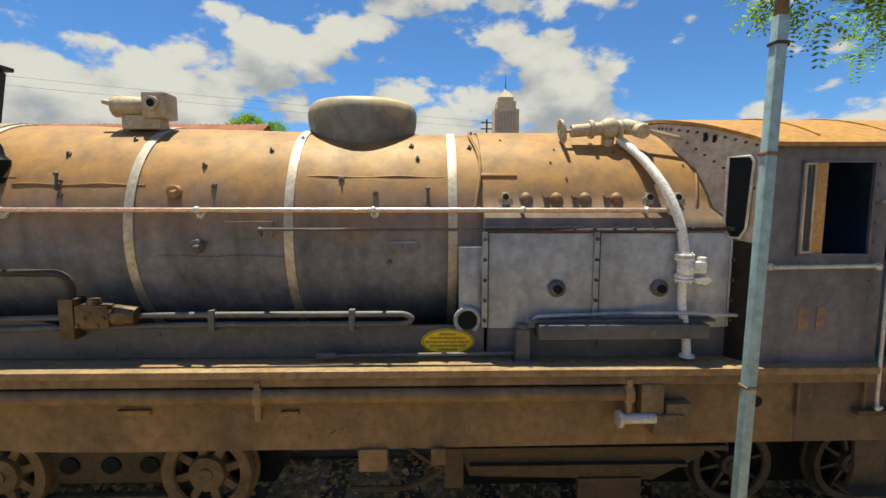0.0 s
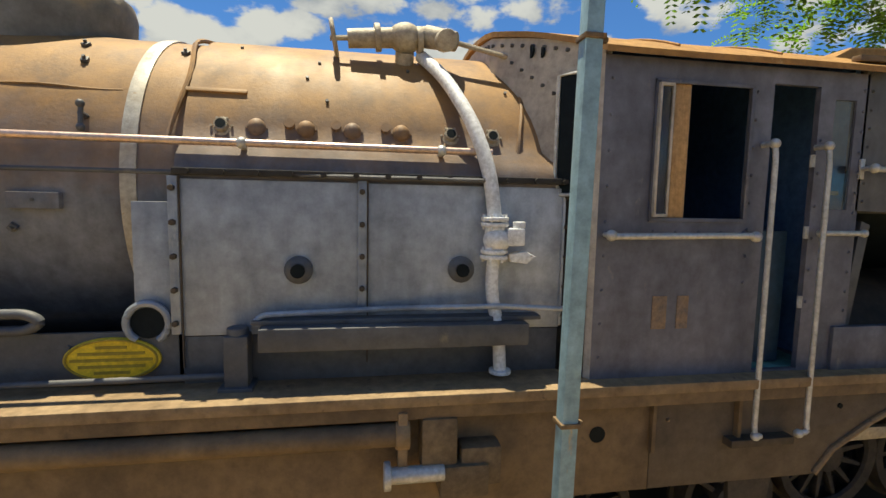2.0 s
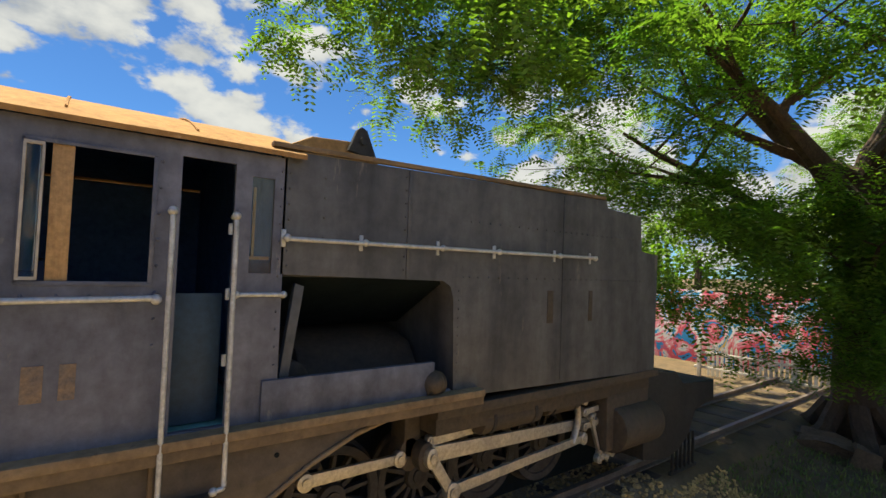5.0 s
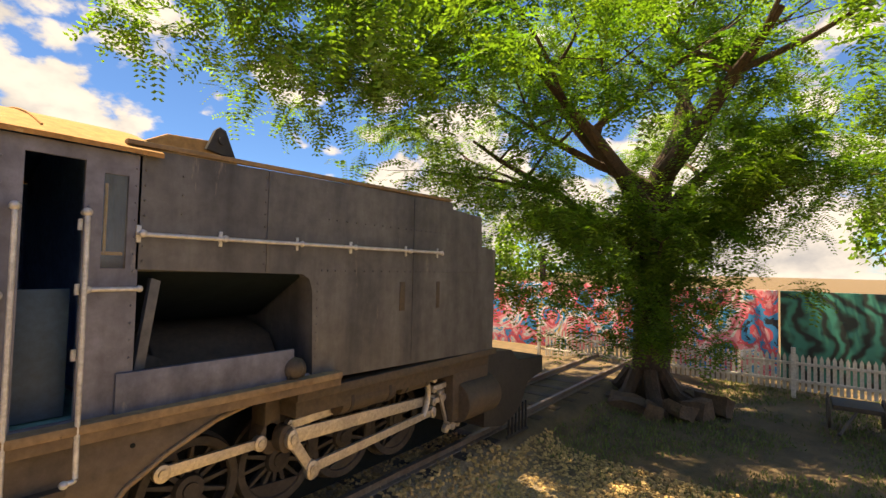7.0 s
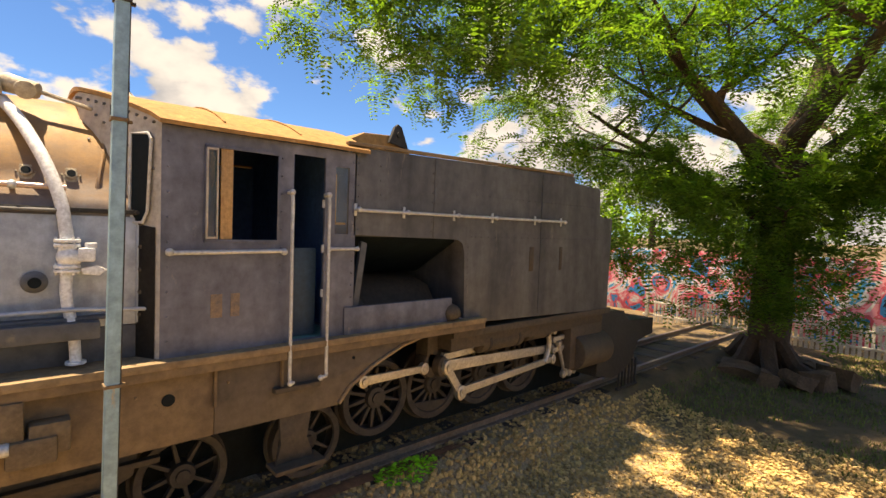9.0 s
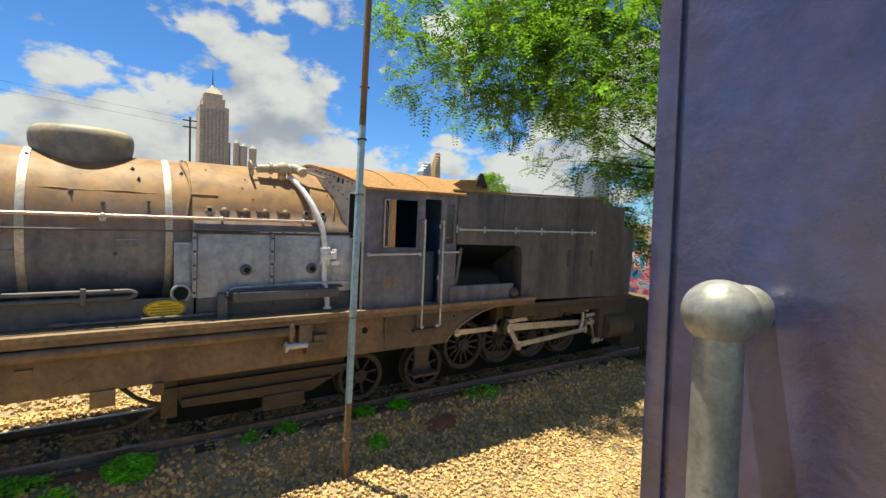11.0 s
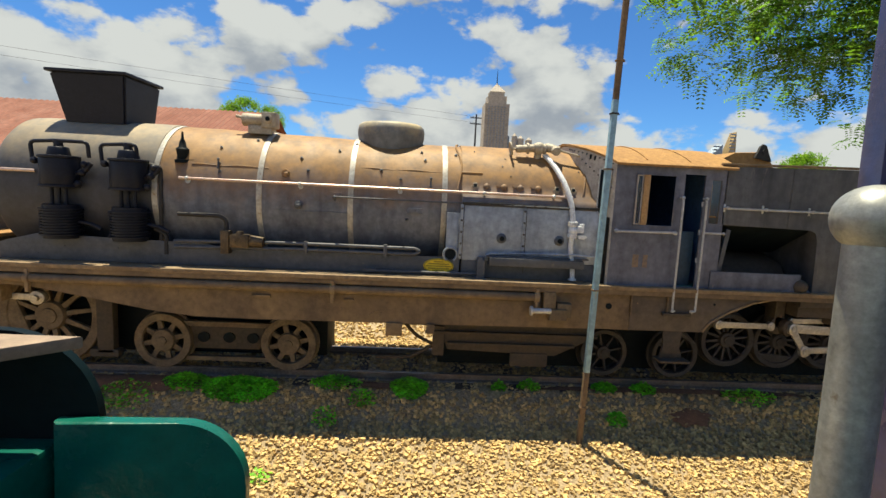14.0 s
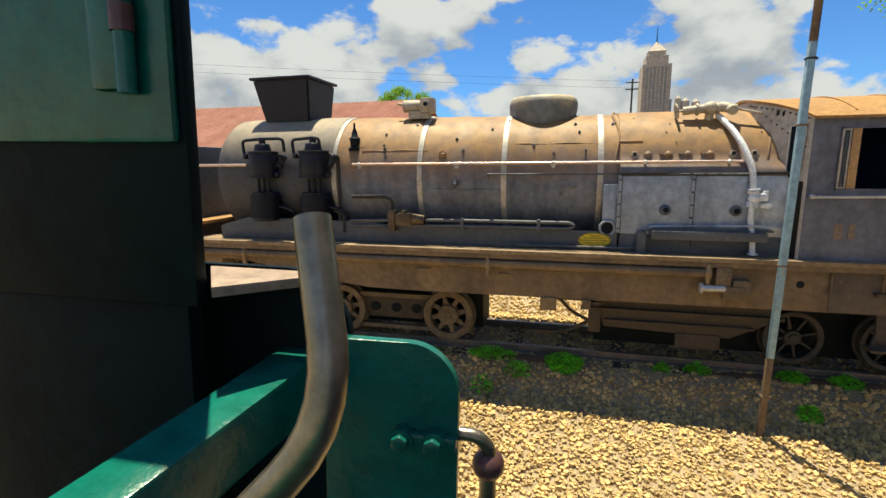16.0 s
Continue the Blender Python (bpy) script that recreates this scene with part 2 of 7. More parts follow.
M_PALE = material("pale_front_sheet", (0.46, 0.43, 0.39), (0.34, 0.31, 0.28), 0.55, 0.0, 3.0, 0.08, 70, (0.26, 0.2, 0.14), 0.02)
M_BLUE = material("cab_inside_blue", (0.08, 0.17, 0.36), (0.055, 0.12, 0.27), 0.6, 0.0, 4.0, 0.08)
M_TEAL = material("cab_floor_teal", (0.10, 0.26, 0.24), (0.07, 0.18, 0.17), 0.7, 0.0, 4.0, 0.1)
M_NUMBER = material("faded_lettering", (0.25, 0.165, 0.10), (0.13, 0.11, 0.105), 0.6, 0.0, 16.0, 0.05)
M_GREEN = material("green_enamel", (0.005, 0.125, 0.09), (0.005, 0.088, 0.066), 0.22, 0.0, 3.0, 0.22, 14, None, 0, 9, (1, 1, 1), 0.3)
# near-black copy of the green enamel, with shade put into its colour
M_SHADE = material("shaded_green_enamel", (0.003, 0.012, 0.013), (0.003, 0.008, 0.011), 0.4, 0.0, 3.0, 0.15, 14)
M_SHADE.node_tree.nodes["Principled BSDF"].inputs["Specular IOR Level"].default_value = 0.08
# navy gloss paint; the brown-violet second colour paints in reflections
M_NAVY = material("navy_with_reflections", (0.036, 0.058, 0.165), (0.080, 0.048, 0.062), 0.14, 0.0, 1.3, 0.16, 16, (0.40, 0.30, 0.22), -0.09, 90.0, (1, 1, 1), 0.36)
M_NAVY.node_tree.nodes["Principled BSDF"].inputs["Specular IOR Level"].default_value = 1.0
M_CHROME = material("worn_steel_tube", (0.27, 0.24, 0.18), (0.17, 0.15, 0.11), 0.24, 0.85, 9.0, 0.05, 60, (0.22, 0.16, 0.09), 0.03, 20.0)
# near black: painted shade for recesses and hole discs, also plain black parts
M_BLACKIN = material("black_paint_and_shade", (0.005, 0.009, 0.013), (0.008, 0.013, 0.016), 0.5, 0.0, 4.0, 0.05)
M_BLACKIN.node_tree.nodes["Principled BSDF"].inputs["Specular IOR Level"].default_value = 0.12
# cab blue darkened: the dimness inside the cab is put into the colour
M_CABIN = material("shaded_cab_blue", (0.014, 0.028, 0.105), (0.009, 0.018, 0.070), 0.5, 0.0, 4.0, 0.08)
M_POLE = material("pale_blue_pole", (0.27, 0.42, 0.50), (0.20, 0.32, 0.40), 0.5, 0.1, 3.0, 0.1, 70, (0.44, 0.34, 0.18), 0.0, 6.0, (2, 2, 0.4))
M_POLER = material("rusty_pole", (0.20, 0.13, 0.065), (0.10, 0.07, 0.045), 0.75, 0.0, 5.0, 0.2, 60, (0.50, 0.22, 0.02), 0.04, 9.0, (2, 2, 0.5))
M_RAIL = material("rail_steel", (0.16, 0.12, 0.09), (0.24, 0.20, 0.17), 0.45, 0.5, 5.0, 0.1)
M_SLEEPER = material("old_sleeper", (0.10, 0.07, 0.045), (0.06, 0.045, 0.035), 0.85, 0.0, 5.0, 0.3, 40)
M_STONE = material("ballast_stone", (0.58, 0.395, 0.155), (0.37, 0.258, 0.118), 0.85, 0.0, 3.0, 0.25, 60, (0.68, 0.52, 0.28), 0.0, 9.0, island=0.4)
M_GROUND = material("gravel_bed", (0.41, 0.31, 0.180), (0.21, 0.160, 0.098), 0.9, 0.0, 26.0, 0.9, 45, (0.52, 0.40, 0.24), 0.1, 34.0)


def earth_under_tree(m):
    """Trodden earth takes over from the gravel past the end of the engine, with a ragged edge."""
    t = m.node_tree
    link = t.links.new
    b = t.nodes["Principled BSDF"]
    base = b.inputs["Base Color"].links[0].from_socket
    co = [n for n in t.nodes if n.bl_idname == "ShaderNodeTexCoord"][0]
    sep = t.nodes.new("ShaderNodeSeparateXYZ")
    link(co.outputs["Object"], sep.inputs[0])
    n = nd(t, "ShaderNodeTexNoise", inputs={"Scale": 0.9, "Detail": 8.0, "Roughness": 0.65})
    link(co.outputs["Object"], n.inputs["Vector"])
    ad = nd(t, "ShaderNodeMath", operation="MULTIPLY_ADD", inputs={1: 4.0})
    link(n.outputs[0], ad.inputs[0])
    link(sep.outputs[0], ad.inputs[2])
    f = nd(t, "ShaderNodeMapRange", inputs={1: 6.6, 2: 8.2, 3: 0.0, 4: 1.0})
    link(ad.outputs[0], f.inputs[0])
    n2 = nd(t, "ShaderNodeTexNoise", inputs={"Scale": 2.6, "Detail": 9.0, "Roughness": 0.7})
    link(co.outputs["Object"], n2.inputs["Vector"])
    r2 = nd(t, "ShaderNodeMapRange", inputs={1: 0.35, 2: 0.65, 3: 0.0, 4: 1.0})
    link(n2.outputs[0], r2.inputs[0])
    em = nd(t, "ShaderNodeMix", data_type="RGBA")
    em.inputs[6].default_value = (0.17, 0.115, 0.06, 1)
    em.inputs[7].default_value = (0.085, 0.065, 0.034, 1)
    link(r2.outputs[0], em.inputs[0])
    mx = nd(t, "ShaderNodeMix", data_type="RGBA")
    link(f.outputs[0], mx.inputs[0])
    link(base, mx.inputs[6])
    link(em.outputs[2], mx.inputs[7])
    link(mx.outputs[2], b.inputs["Base Color"])


earth_under_tree(M_GROUND)
M_EARTH = material("dark_earth", (0.155, 0.105, 0.058), (0.085, 0.058, 0.034), 0.95, 0.0, 3.0, 0.6, 40, (0.20, 0.15, 0.08), 0.05, 9.0)
M_POSTRAIL = material("grey_steel_post", (0.33, 0.34, 0.32), (0.22, 0.22, 0.20), 0.36, 0.3, 9.0, 0.06, 60, (0.16, 0.13, 0.09), 0.0, 12.0)
M_SOIL = material("red_soil", (0.208, 0.098, 0.049), (0.150, 0.072, 0.039), 0.95, 0.0, 4.0, 0.5, 40)


def leafy(name, c1, c2, through):
    m = material(name, c1, c2, 0.5, 0.0, 0.8, 0.0, island=0.4)
    t = m.node_tree
    b = t.nodes["Principled BSDF"]
    tr = t.nodes.new("ShaderNodeBsdfTranslucent")
    gain = nd(t, "ShaderNodeMix", data_type="RGBA", blend_type="MULTIPLY")
    gain.inputs[0].default_value = 1.0
    gain.inputs[7].default_value = (1.5, 1.6, 0.7, 1)
    t.links.new(b.inputs["Base Color"].links[0].from_socket, gain.inputs[6])
    t.links.new(gain.outputs[2], tr.inputs["Color"])
    mx = nd(t, "ShaderNodeMixShader", inputs={0: through})
    t.links.new(b.outputs[0], mx.inputs[1])
    t.links.new(tr.outputs[0], mx.inputs[2])
    t.links.new(mx.outputs[0], t.nodes["Material Output"].inputs["Surface"])
    return m


M_LEAF = leafy("tree_leaf", (0.062, 0.150, 0.022), (0.135, 0.215, 0.032), 0.58)
M_WEED = leafy("weed_leaf", (0.16, 0.52, 0.03), (0.27, 0.62, 0.045), 0.4)
M_BARK = material("tree_bark", (0.085, 0.055, 0.038), (0.045, 0.032, 0.025), 0.9, 0.0, 5.0, 0.8, 30, None, 0, 9, (2, 2, 0.5))
M_ROOFRED = material("red_sheet_roof", (0.20, 0.055, 0.026), (0.155, 0.043, 0.022), 0.7, 0.0, 1.2, 0.05)
M_TOWER = material("tower_stone", (0.461, 0.403, 0.334), (0.403, 0.357, 0.300), 0.8, 0.0, 0.05, 0.0)
M_TOWERG = material("tower_glass", (0.288, 0.342, 0.396), (0.216, 0.270, 0.324), 0.4, 0.0, 0.1, 0.0)
M_HAZE = material("distant_blue_tower", (0.360, 0.435, 0.525), (0.300, 0.375, 0.465), 0.6, 0.0, 0.05, 0.0)
M_GOLD = material("distant_gold_side", (0.50, 0.36, 0.16), (0.44, 0.31, 0.15), 0.5, 0.2, 0.1, 0.0)
M_CONC = material("pale_building", (0.525, 0.462, 0.378), (0.452, 0.399, 0.336), 0.8, 0.0, 0.3, 0.0)
M_FENCE = material("white_picket", (0.62, 0.58, 0.52), (0.46, 0.41, 0.35), 0.7, 0.0, 5.0, 0.1, per_object=0.15)
M_SHED = material("red_shed_wall", (0.33, 0.075, 0.05), (0.27, 0.06, 0.04), 0.7, 0.0, 2.0, 0.1)
M_SIGN = material("blue_board", (0.03, 0.20, 0.62), (0.03, 0.17, 0.55), 0.5, 0.0, 2.0, 0.0)
M_ROCK = material("brown_rock", (0.15, 0.095, 0.055), (0.09, 0.06, 0.04), 0.9, 0.0, 4.0, 0.5, 30)
M_GRASS = material("grass_blade", (0.10, 0.15, 0.03), (0.17, 0.18, 0.05), 0.8, 0.0, 3.0, 0.0, island=0.35)
M_WIRE = material("wire_black", (0.03, 0.03, 0.03), (0.04, 0.04, 0.04), 0.6, 0.0, 4.0, 0.0)
M_LEDGE = material("bare_ledge", (0.30, 0.225, 0.165), (0.22, 0.16, 0.115), 0.6, 0.1, 8.0, 0.1)
M_KNOB = material("brown_ball", (0.12, 0.055, 0.05), (0.08, 0.035, 0.035), 0.3, 0.2, 6.0, 0.05)


def glass(name, tint=(0.85, 0.9, 0.92), alpha=0.25):
    m = bpy.data.materials.new(name)
    m.use_nodes = True
    b = m.node_tree.nodes["Principled BSDF"]
    b.inputs["Base Color"].default_value = (*tint, 1)
    b.inputs["Roughness"].default_value = 0.06
    b.inputs["Transmission Weight"].default_value = 1.0
    b.inputs["IOR"].default_value = 1.45
    return m


M_GLASS = glass("window_glass")


def mural_material():
    m = bpy.data.materials.new("painted_mural")
    m.use_nodes = True
    t = m.node_tree
    b = t.nodes["Principled BSDF"]
    co = t.nodes.new("ShaderNodeTexCoord")
    n = nd(t, "ShaderNodeTexNoise", inputs={"Scale": 0.9, "Detail": 4.0, "Roughness": 0.6, "Distortion": 1.6})
    t.links.new(co.outputs["Object"], n.inputs["Vector"])
    r = t.nodes.new("ShaderNodeValToRGB")
    r.color_ramp.interpolation = "CONSTANT"
    els = r.color_ramp.elements
    els[0].position, els[0].color = 0.0, (0.02, 0.02, 0.03, 1)
    els[1].position, els[1].color = 0.36, (0.03, 0.25, 0.55, 1)
    for p, c in ((0.44, (0.65, 0.10, 0.14, 1)), (0.50, (0.80, 0.30, 0.35, 1)), (0.55, (0.72, 0.70, 0.68, 1)),
                 (0.60, (0.05, 0.35, 0.65, 1)), (0.66, (0.70, 0.45, 0.10, 1))):
        e = els.new(p)
        e.color = c
    t.links.new(n.outputs[0], r.inputs[0])
    t.links.new(r.outputs[0], b.inputs["Base Color"])
    b.inputs["Roughness"].default_value = 0.7
    return m


def mural_green():
    m = bpy.data.materials.new("green_mural")
    m.use_nodes = True
    t = m.node_tree
    b = t.nodes["Principled BSDF"]
    co = t.nodes.new("ShaderNodeTexCoord")
    n = nd(t, "ShaderNodeTexWave", inputs={"Scale": 0.9, "Distortion": 14.0, "Detail": 3.0})
    n.wave_type = "RINGS"
    t.links.new(co.outputs["Object"], n.inputs["Vector"])
    r = t.nodes.new("ShaderNodeValToRGB")
    els = r.color_ramp.elements
    els[0].position, els[0].color = 0.1, (0.012, 0.02, 0.02, 1)
    els[1].position, els[1].color = 0.9, (0.03, 0.20, 0.16, 1)
    t.links.new(n.outputs[0], r.inputs[0])
    t.links.new(r.outputs[0], b.inputs["Base Color"])
    return m


M_MURAL, M_MURAL2 = mural_material(), mural_green()


# ---- mesh helpers ----
BASES = {}
PLACE = [None]          # where the unit now being built is set down: a function from drawn to true place


def thing(name, at, label, category, group=""):
    ob = new(name)
    ob.empty_display_size = 0.2
    ob.location = at
    BASES[ob.name] = Vector(at)
    return tagged(ob, label, category, group)


def part(name, bm, mat, parent=None, label="", smooth=True, recalc=True):
    """Links a bmesh, in world coordinates, as one mesh under a thing or a part."""
    if PLACE[0]:
        for v in bm.verts:
            v.co = PLACE[0](v.co)
    if recalc:
        bmesh.ops.recalc_face_normals(bm, faces=bm.faces)
    me = bpy.data.meshes.new(name)
    bm.to_mesh(me)
    bm.free()
    me.materials.append(mat)
    if smooth:
        me.shade_smooth()
        me.set_sharp_from_angle(angle=radians(38))
    ob = new(name, me)
    if parent is not None:
        ob.parent = parent
        if parent.name in BASES:
            ob.matrix_parent_inverse = Matrix.Translation(-BASES[parent.name])
    if label:
        tagged(ob, label)
    if name in ("rivet_row", "plate_writing", "rivet_field", "plate_seam", "window_column", "window_band"):
        tagged(ob, kind="stuff")
    return ob


def structure(name, bm, mat, label, category, smooth=True):
    return tagged(part(name, bm, mat, None, "", smooth), label, category, kind="structure")


def box(bm, x0, x1, y0, y1, z0, z1, bevel=0.0, m=None):
    mat = Matrix.LocRotScale(((x0 + x1) / 2, (y0 + y1) / 2, (z0 + z1) / 2), None, (abs(x1 - x0), abs(y1 - y0), abs(z1 - z0)))
    vs = bmesh.ops.create_cube(bm, size=1.0, matrix=(m @ mat) if m else mat)["verts"]
    if bevel:
        es = {e for v in vs for e in v.link_edges}
        bmesh.ops.bevel(bm, geom=list(es), offset=bevel, segments=2, affect="EDGES", profile=0.6)
    return bm


def frame_of(a, b):
    w = Vector(b) - Vector(a)
    return Matrix.Translation((Vector(a) + Vector(b)) / 2) @ w.to_track_quat("Z", "Y").to_matrix().to_4x4(), w.length


def cyl(bm, a, b, r, r2=None, seg=16, bevel=0.0):
    m, length = frame_of(a, b)
    vs = bmesh.ops.create_cone(bm, cap_ends=True, segments=seg, radius1=r, radius2=r if r2 is None else r2, depth=length, matrix=m)["verts"]
    if bevel:
        es = {e for v in vs for e in v.link_edges if len(e.link_faces) == 2 and e.calc_face_angle(0) > 0.9}
        bmesh.ops.bevel(bm, geom=list(es), offset=bevel, segments=2, affect="EDGES", profile=0.5)
    return bm


def ball(bm, c, r, sx=1, sy=1, sz=1, u=14, v=10):
    bmesh.ops.create_uvsphere(bm, u_segments=u, v_segments=v, radius=r, matrix=Matrix.Translation(c) @ Matrix.Diagonal((sx, sy, sz, 1)))
    return bm


def tube(bm, pts, r, seg=10, round_by=0.0, up=(0.3, 0.2, 0.93)):
    """A swept round bar through the points, with rounded corners."""
    pts = [Vector(p) for p in pts]
    if round_by:
        out = [pts[0]]
        for a, b, c in zip(pts, pts[1:], pts[2:]):
            d1, d2 = (a - b), (c - b)
            k = min(round_by, d1.length * 0.48, d2.length * 0.48)
            p, q = b + d1.normalized() * k, b + d2.normalized() * k
            for i in range(6):
                s = i / 5
                out.append(p * (1 - s) ** 2 + b * 2 * s * (1 - s) + q * s * s)
        pts = out + [pts[-1]]
    rings = []
    up = Vector(up)
    for i, p in enumerate(pts):
        w = (pts[min(i + 1, len(pts) - 1)] - pts[max(i - 1, 0)]).normalized()
        side = w.cross(up)
        if side.length < 0.05:
            side = w.cross(Vector((1, 0, 0)))
        side.normalize()
        top = side.cross(w)
        rings.append([bm.verts.new(p + (side * math.cos(k) + top * math.sin(k)) * r) for k in (2 * math.pi * j / seg for j in range(seg))])
    for a, b in zip(rings, rings[1:]):
        for j in range(seg):
            bm.faces.new((a[j], a[(j + 1) % seg], b[(j + 1) % seg], b[j]))
    bm.faces.new(rings[0])
    bm.faces.new(rings[-1])
    return bm


def prism(bm, outline, y0, y1, bevel=0.0, axis="y"):
    """A plate with an outline in x, z between y0 and y1 (axis x: outline in y, z)."""
    def at(p, d):
        return (p[0], d, p[1]) if axis == "y" else (d, p[0], p[1]) if axis == "x" else (p[0], p[1], d)
    a = [bm.verts.new(at(p, y0)) for p in outline]
    b = [bm.verts.new(at(p, y1)) for p in outline]
    n = len(outline)
    fs = [bm.faces.new(a), bm.faces.new(list(reversed(b)))]
    for i in range(n):
        fs.append(bm.faces.new((a[i], b[i], b[(i + 1) % n], a[(i + 1) % n])))
    if bevel:
        es = {e for f in fs[:1] + fs[1:2] for e in f.edges}
        bmesh.ops.bevel(bm, geom=list(es), offset=bevel, segments=2, affect="EDGES", profile=0.6)
    return bm


def lathe(bm, profile, origin, axis="z", seg=32, sx=1.0, sy=1.0):
    """Turns (radius, height) pairs round an axis through origin."""
    o = Vector(origin)
    rings = []
    for r, h in profile:
        ring = []
        for j in range(seg):
            k = 2 * math.pi * j / seg
            u, v = r * math.cos(k) * sx, r * math.sin(k) * sy
            ring.append(bm.verts.new(o + Vector({"z": (u, v, h), "y": (u, h, v), "x": (h, u, v)}[axis])))
        rings.append(ring)
    for a, b in zip(rings, rings[1:]):
        for j in range(seg):
            bm.faces.new((a[j], a[(j + 1) % seg], b[(j + 1) % seg], b[j]))
    bm.faces.new(rings[0])
    bm.faces.new(rings[-1])
    return bm


def shifted(dx, dy=0.0, dz=0.0):
    off = Vector((dx, dy, dz))
    return lambda p: p + off


def set_down(at, turn, size):
    m = Matrix.LocRotScale(at, Euler([radians(a) for a in turn]), (size, size, size))
    return lambda p: m @ p


def stations(table, dz=0.0):
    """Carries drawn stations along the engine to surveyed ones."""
    a, b = [r[0] for r in table], [r[1] for r in table]
    return lambda p: Vector((float(np.interp(p.x, a, b)) if a[0] < p.x < a[-1] else p.x + (b[0] - a[0] if p.x <= a[0] else b[-1] - a[-1]), p.y, p.z + dz))


def arc_pts(cx, cz, r, a0, a1, n):
    return [(cx + r * math.cos(radians(a0 + (a1 - a0) * i / n)), cz + r * math.sin(radians(a0 + (a1 - a0) * i / n))) for i in range(n + 1)]


B = bmesh.new


# ---- ground and track ----
def ground_z(y):
    pts = ((-900, -0.12), (-1.6, -0.12), (-0.75, -0.09), (-0.15, -0.03), (0.26, 0.245), (2.1, 0.26), (3.0, 0.02), (900, 0.0))
    for (a, za), (b, zb) in zip(pts, pts[1:]):
        if y <= b:
            return za + (zb - za) * (y - a) / (b - a)
    return 0.0


def build_ground():
    bm = B()
    ys = [-1800, -300, -60, -20, -8, -4, -2.5, -1.6, -1.2, -0.75, -0.5, -0.15, 0.05, 0.28, 0.6, 1.1, 1.6, 2.1, 2.5, 3.0, 5, 9, 20, 60, 300, 1800]
    xs = [-1800, -300, -60, -25, -14, -10, -8, -6, -4, -2, 0, 2, 4, 6, 8, 11, 15, 25, 60, 300, 1800]
    grid = [[bm.verts.new((x, y, ground_z(y) + (noise.noise((x * 0.6, y * 0.9, 0)) * 0.03 if abs(x) < 20 and abs(y) < 6 else 0))) for x in xs] for y in ys]
    for a, b in zip(grid, grid[1:]):
        for i in range(len(xs) - 1):
            bm.faces.new((a[i], a[i + 1], b[i + 1], b[i]))
    return structure("ground", bm, M_GROUND, "dusty brown gravel ground beside the railway track", "ground")


build_ground()


def stones(name, n, xr, yr, size, label, seed=3):
    """Loose angular stones lying on the ground sheet."""
    rng = np.random.default_rng(seed)
    cube = np.array([[-1, -1, -1], [1, -1, -1], [1, 1, -1], [-1, 1, -1], [-1, -1, 1], [1, -1, 1], [1, 1, 1], [-1, 1, 1]], float)
    quads = np.array([[0, 3, 2, 1], [4, 5, 6, 7], [0, 1, 5, 4], [1, 2, 6, 5], [2, 3, 7, 6], [3, 0, 4, 7]])
    x = rng.uniform(*xr, n)
    y = rng.uniform(*yr, n)
    z = np.array([ground_z(v) for v in y])
    s = rng.uniform(0.5, 1.25, n) * size
    v = cube[None] * rng.uniform(0.45, 1.0, (n, 8, 3))
    v *= rng.uniform(0.6, 1.1, (n, 1, 3)) * s[:, None, None]
    a, b = rng.uniform(0, 6.28, n), rng.uniform(-0.5, 0.5, n)
    ca, sa, cb, sb = np.cos(a), np.sin(a), np.cos(b), np.sin(b)
    vx, vy, vz = v[..., 0], v[..., 1], v[..., 2]
    vy, vz = vy * cb[:, None] - vz * sb[:, None], vy * sb[:, None] + vz * cb[:, None]
    vx, vy = vx * ca[:, None] - vy * sa[:, None], vx * sa[:, None] + vy * ca[:, None]
    pts = np.stack([vx + x[:, None], vy + y[:, None], vz + z[:, None] + 0.35 * s[:, None]], -1).reshape(-1, 3)
    faces = (quads[None] + 8 * np.arange(n)[:, None, None]).reshape(-1, 4)
    me = bpy.data.meshes.new(name)
    me.from_pydata(pts.tolist(), [], faces.tolist())
    me.materials.append(M_STONE)
    return tagged(new(name, me), label, "gravel", kind="stuff")


stones("gravel", 42000, (-9.5, 6.8), (-3.9, 0.15), 0.026, "loose angular brown ballast stones beside the track")
stones("gravel_under", 12000, (-8.5, 5.5), (0.1, 3.0), 0.028, "dark ballast stones between the rails", 5)
stones("gravel_far", 5000, (-7, 1), (3.0, 6.5), 0.03, "pale sunlit gravel behind the locomotive", 8)


def build_track():
    for y in (0.6, 1.6):
        bm = B()
        out = [(y - 0.055, 0.262), (y + 0.055, 0.262), (y + 0.05, 0.275), (y + 0.01, 0.29), (y + 0.01, 0.335), (y + 0.033, 0.345),
               (y + 0.033, 0.37), (y - 0.033, 0.37), (y - 0.033, 0.345), (y - 0.01, 0.335), (y - 0.01, 0.29), (y - 0.05, 0.275)]
        prism(bm, out, -26, 13.5, axis="x")
        structure("rail", bm, M_RAIL, "rusty steel running rail under the locomotive", "rail")
    first = None
    for i in range(34):
        x = -11 + i * 0.72
        if first is None:
            bm = B()
            box(bm, -0.11, 0.11, 0.34, 1.86, 0.16, 0.262, 0.012)
            first = structure("sleeper", bm, M_SLEEPER, "weathered dark sleeper set in ballast", "sleeper")
            first.location.x = x
        else:
            o = new("sleeper", first.data)
            o.location.x = x
            tagged(o, "weathered dark sleeper set in ballast", "sleeper", kind="structure")


build_track()


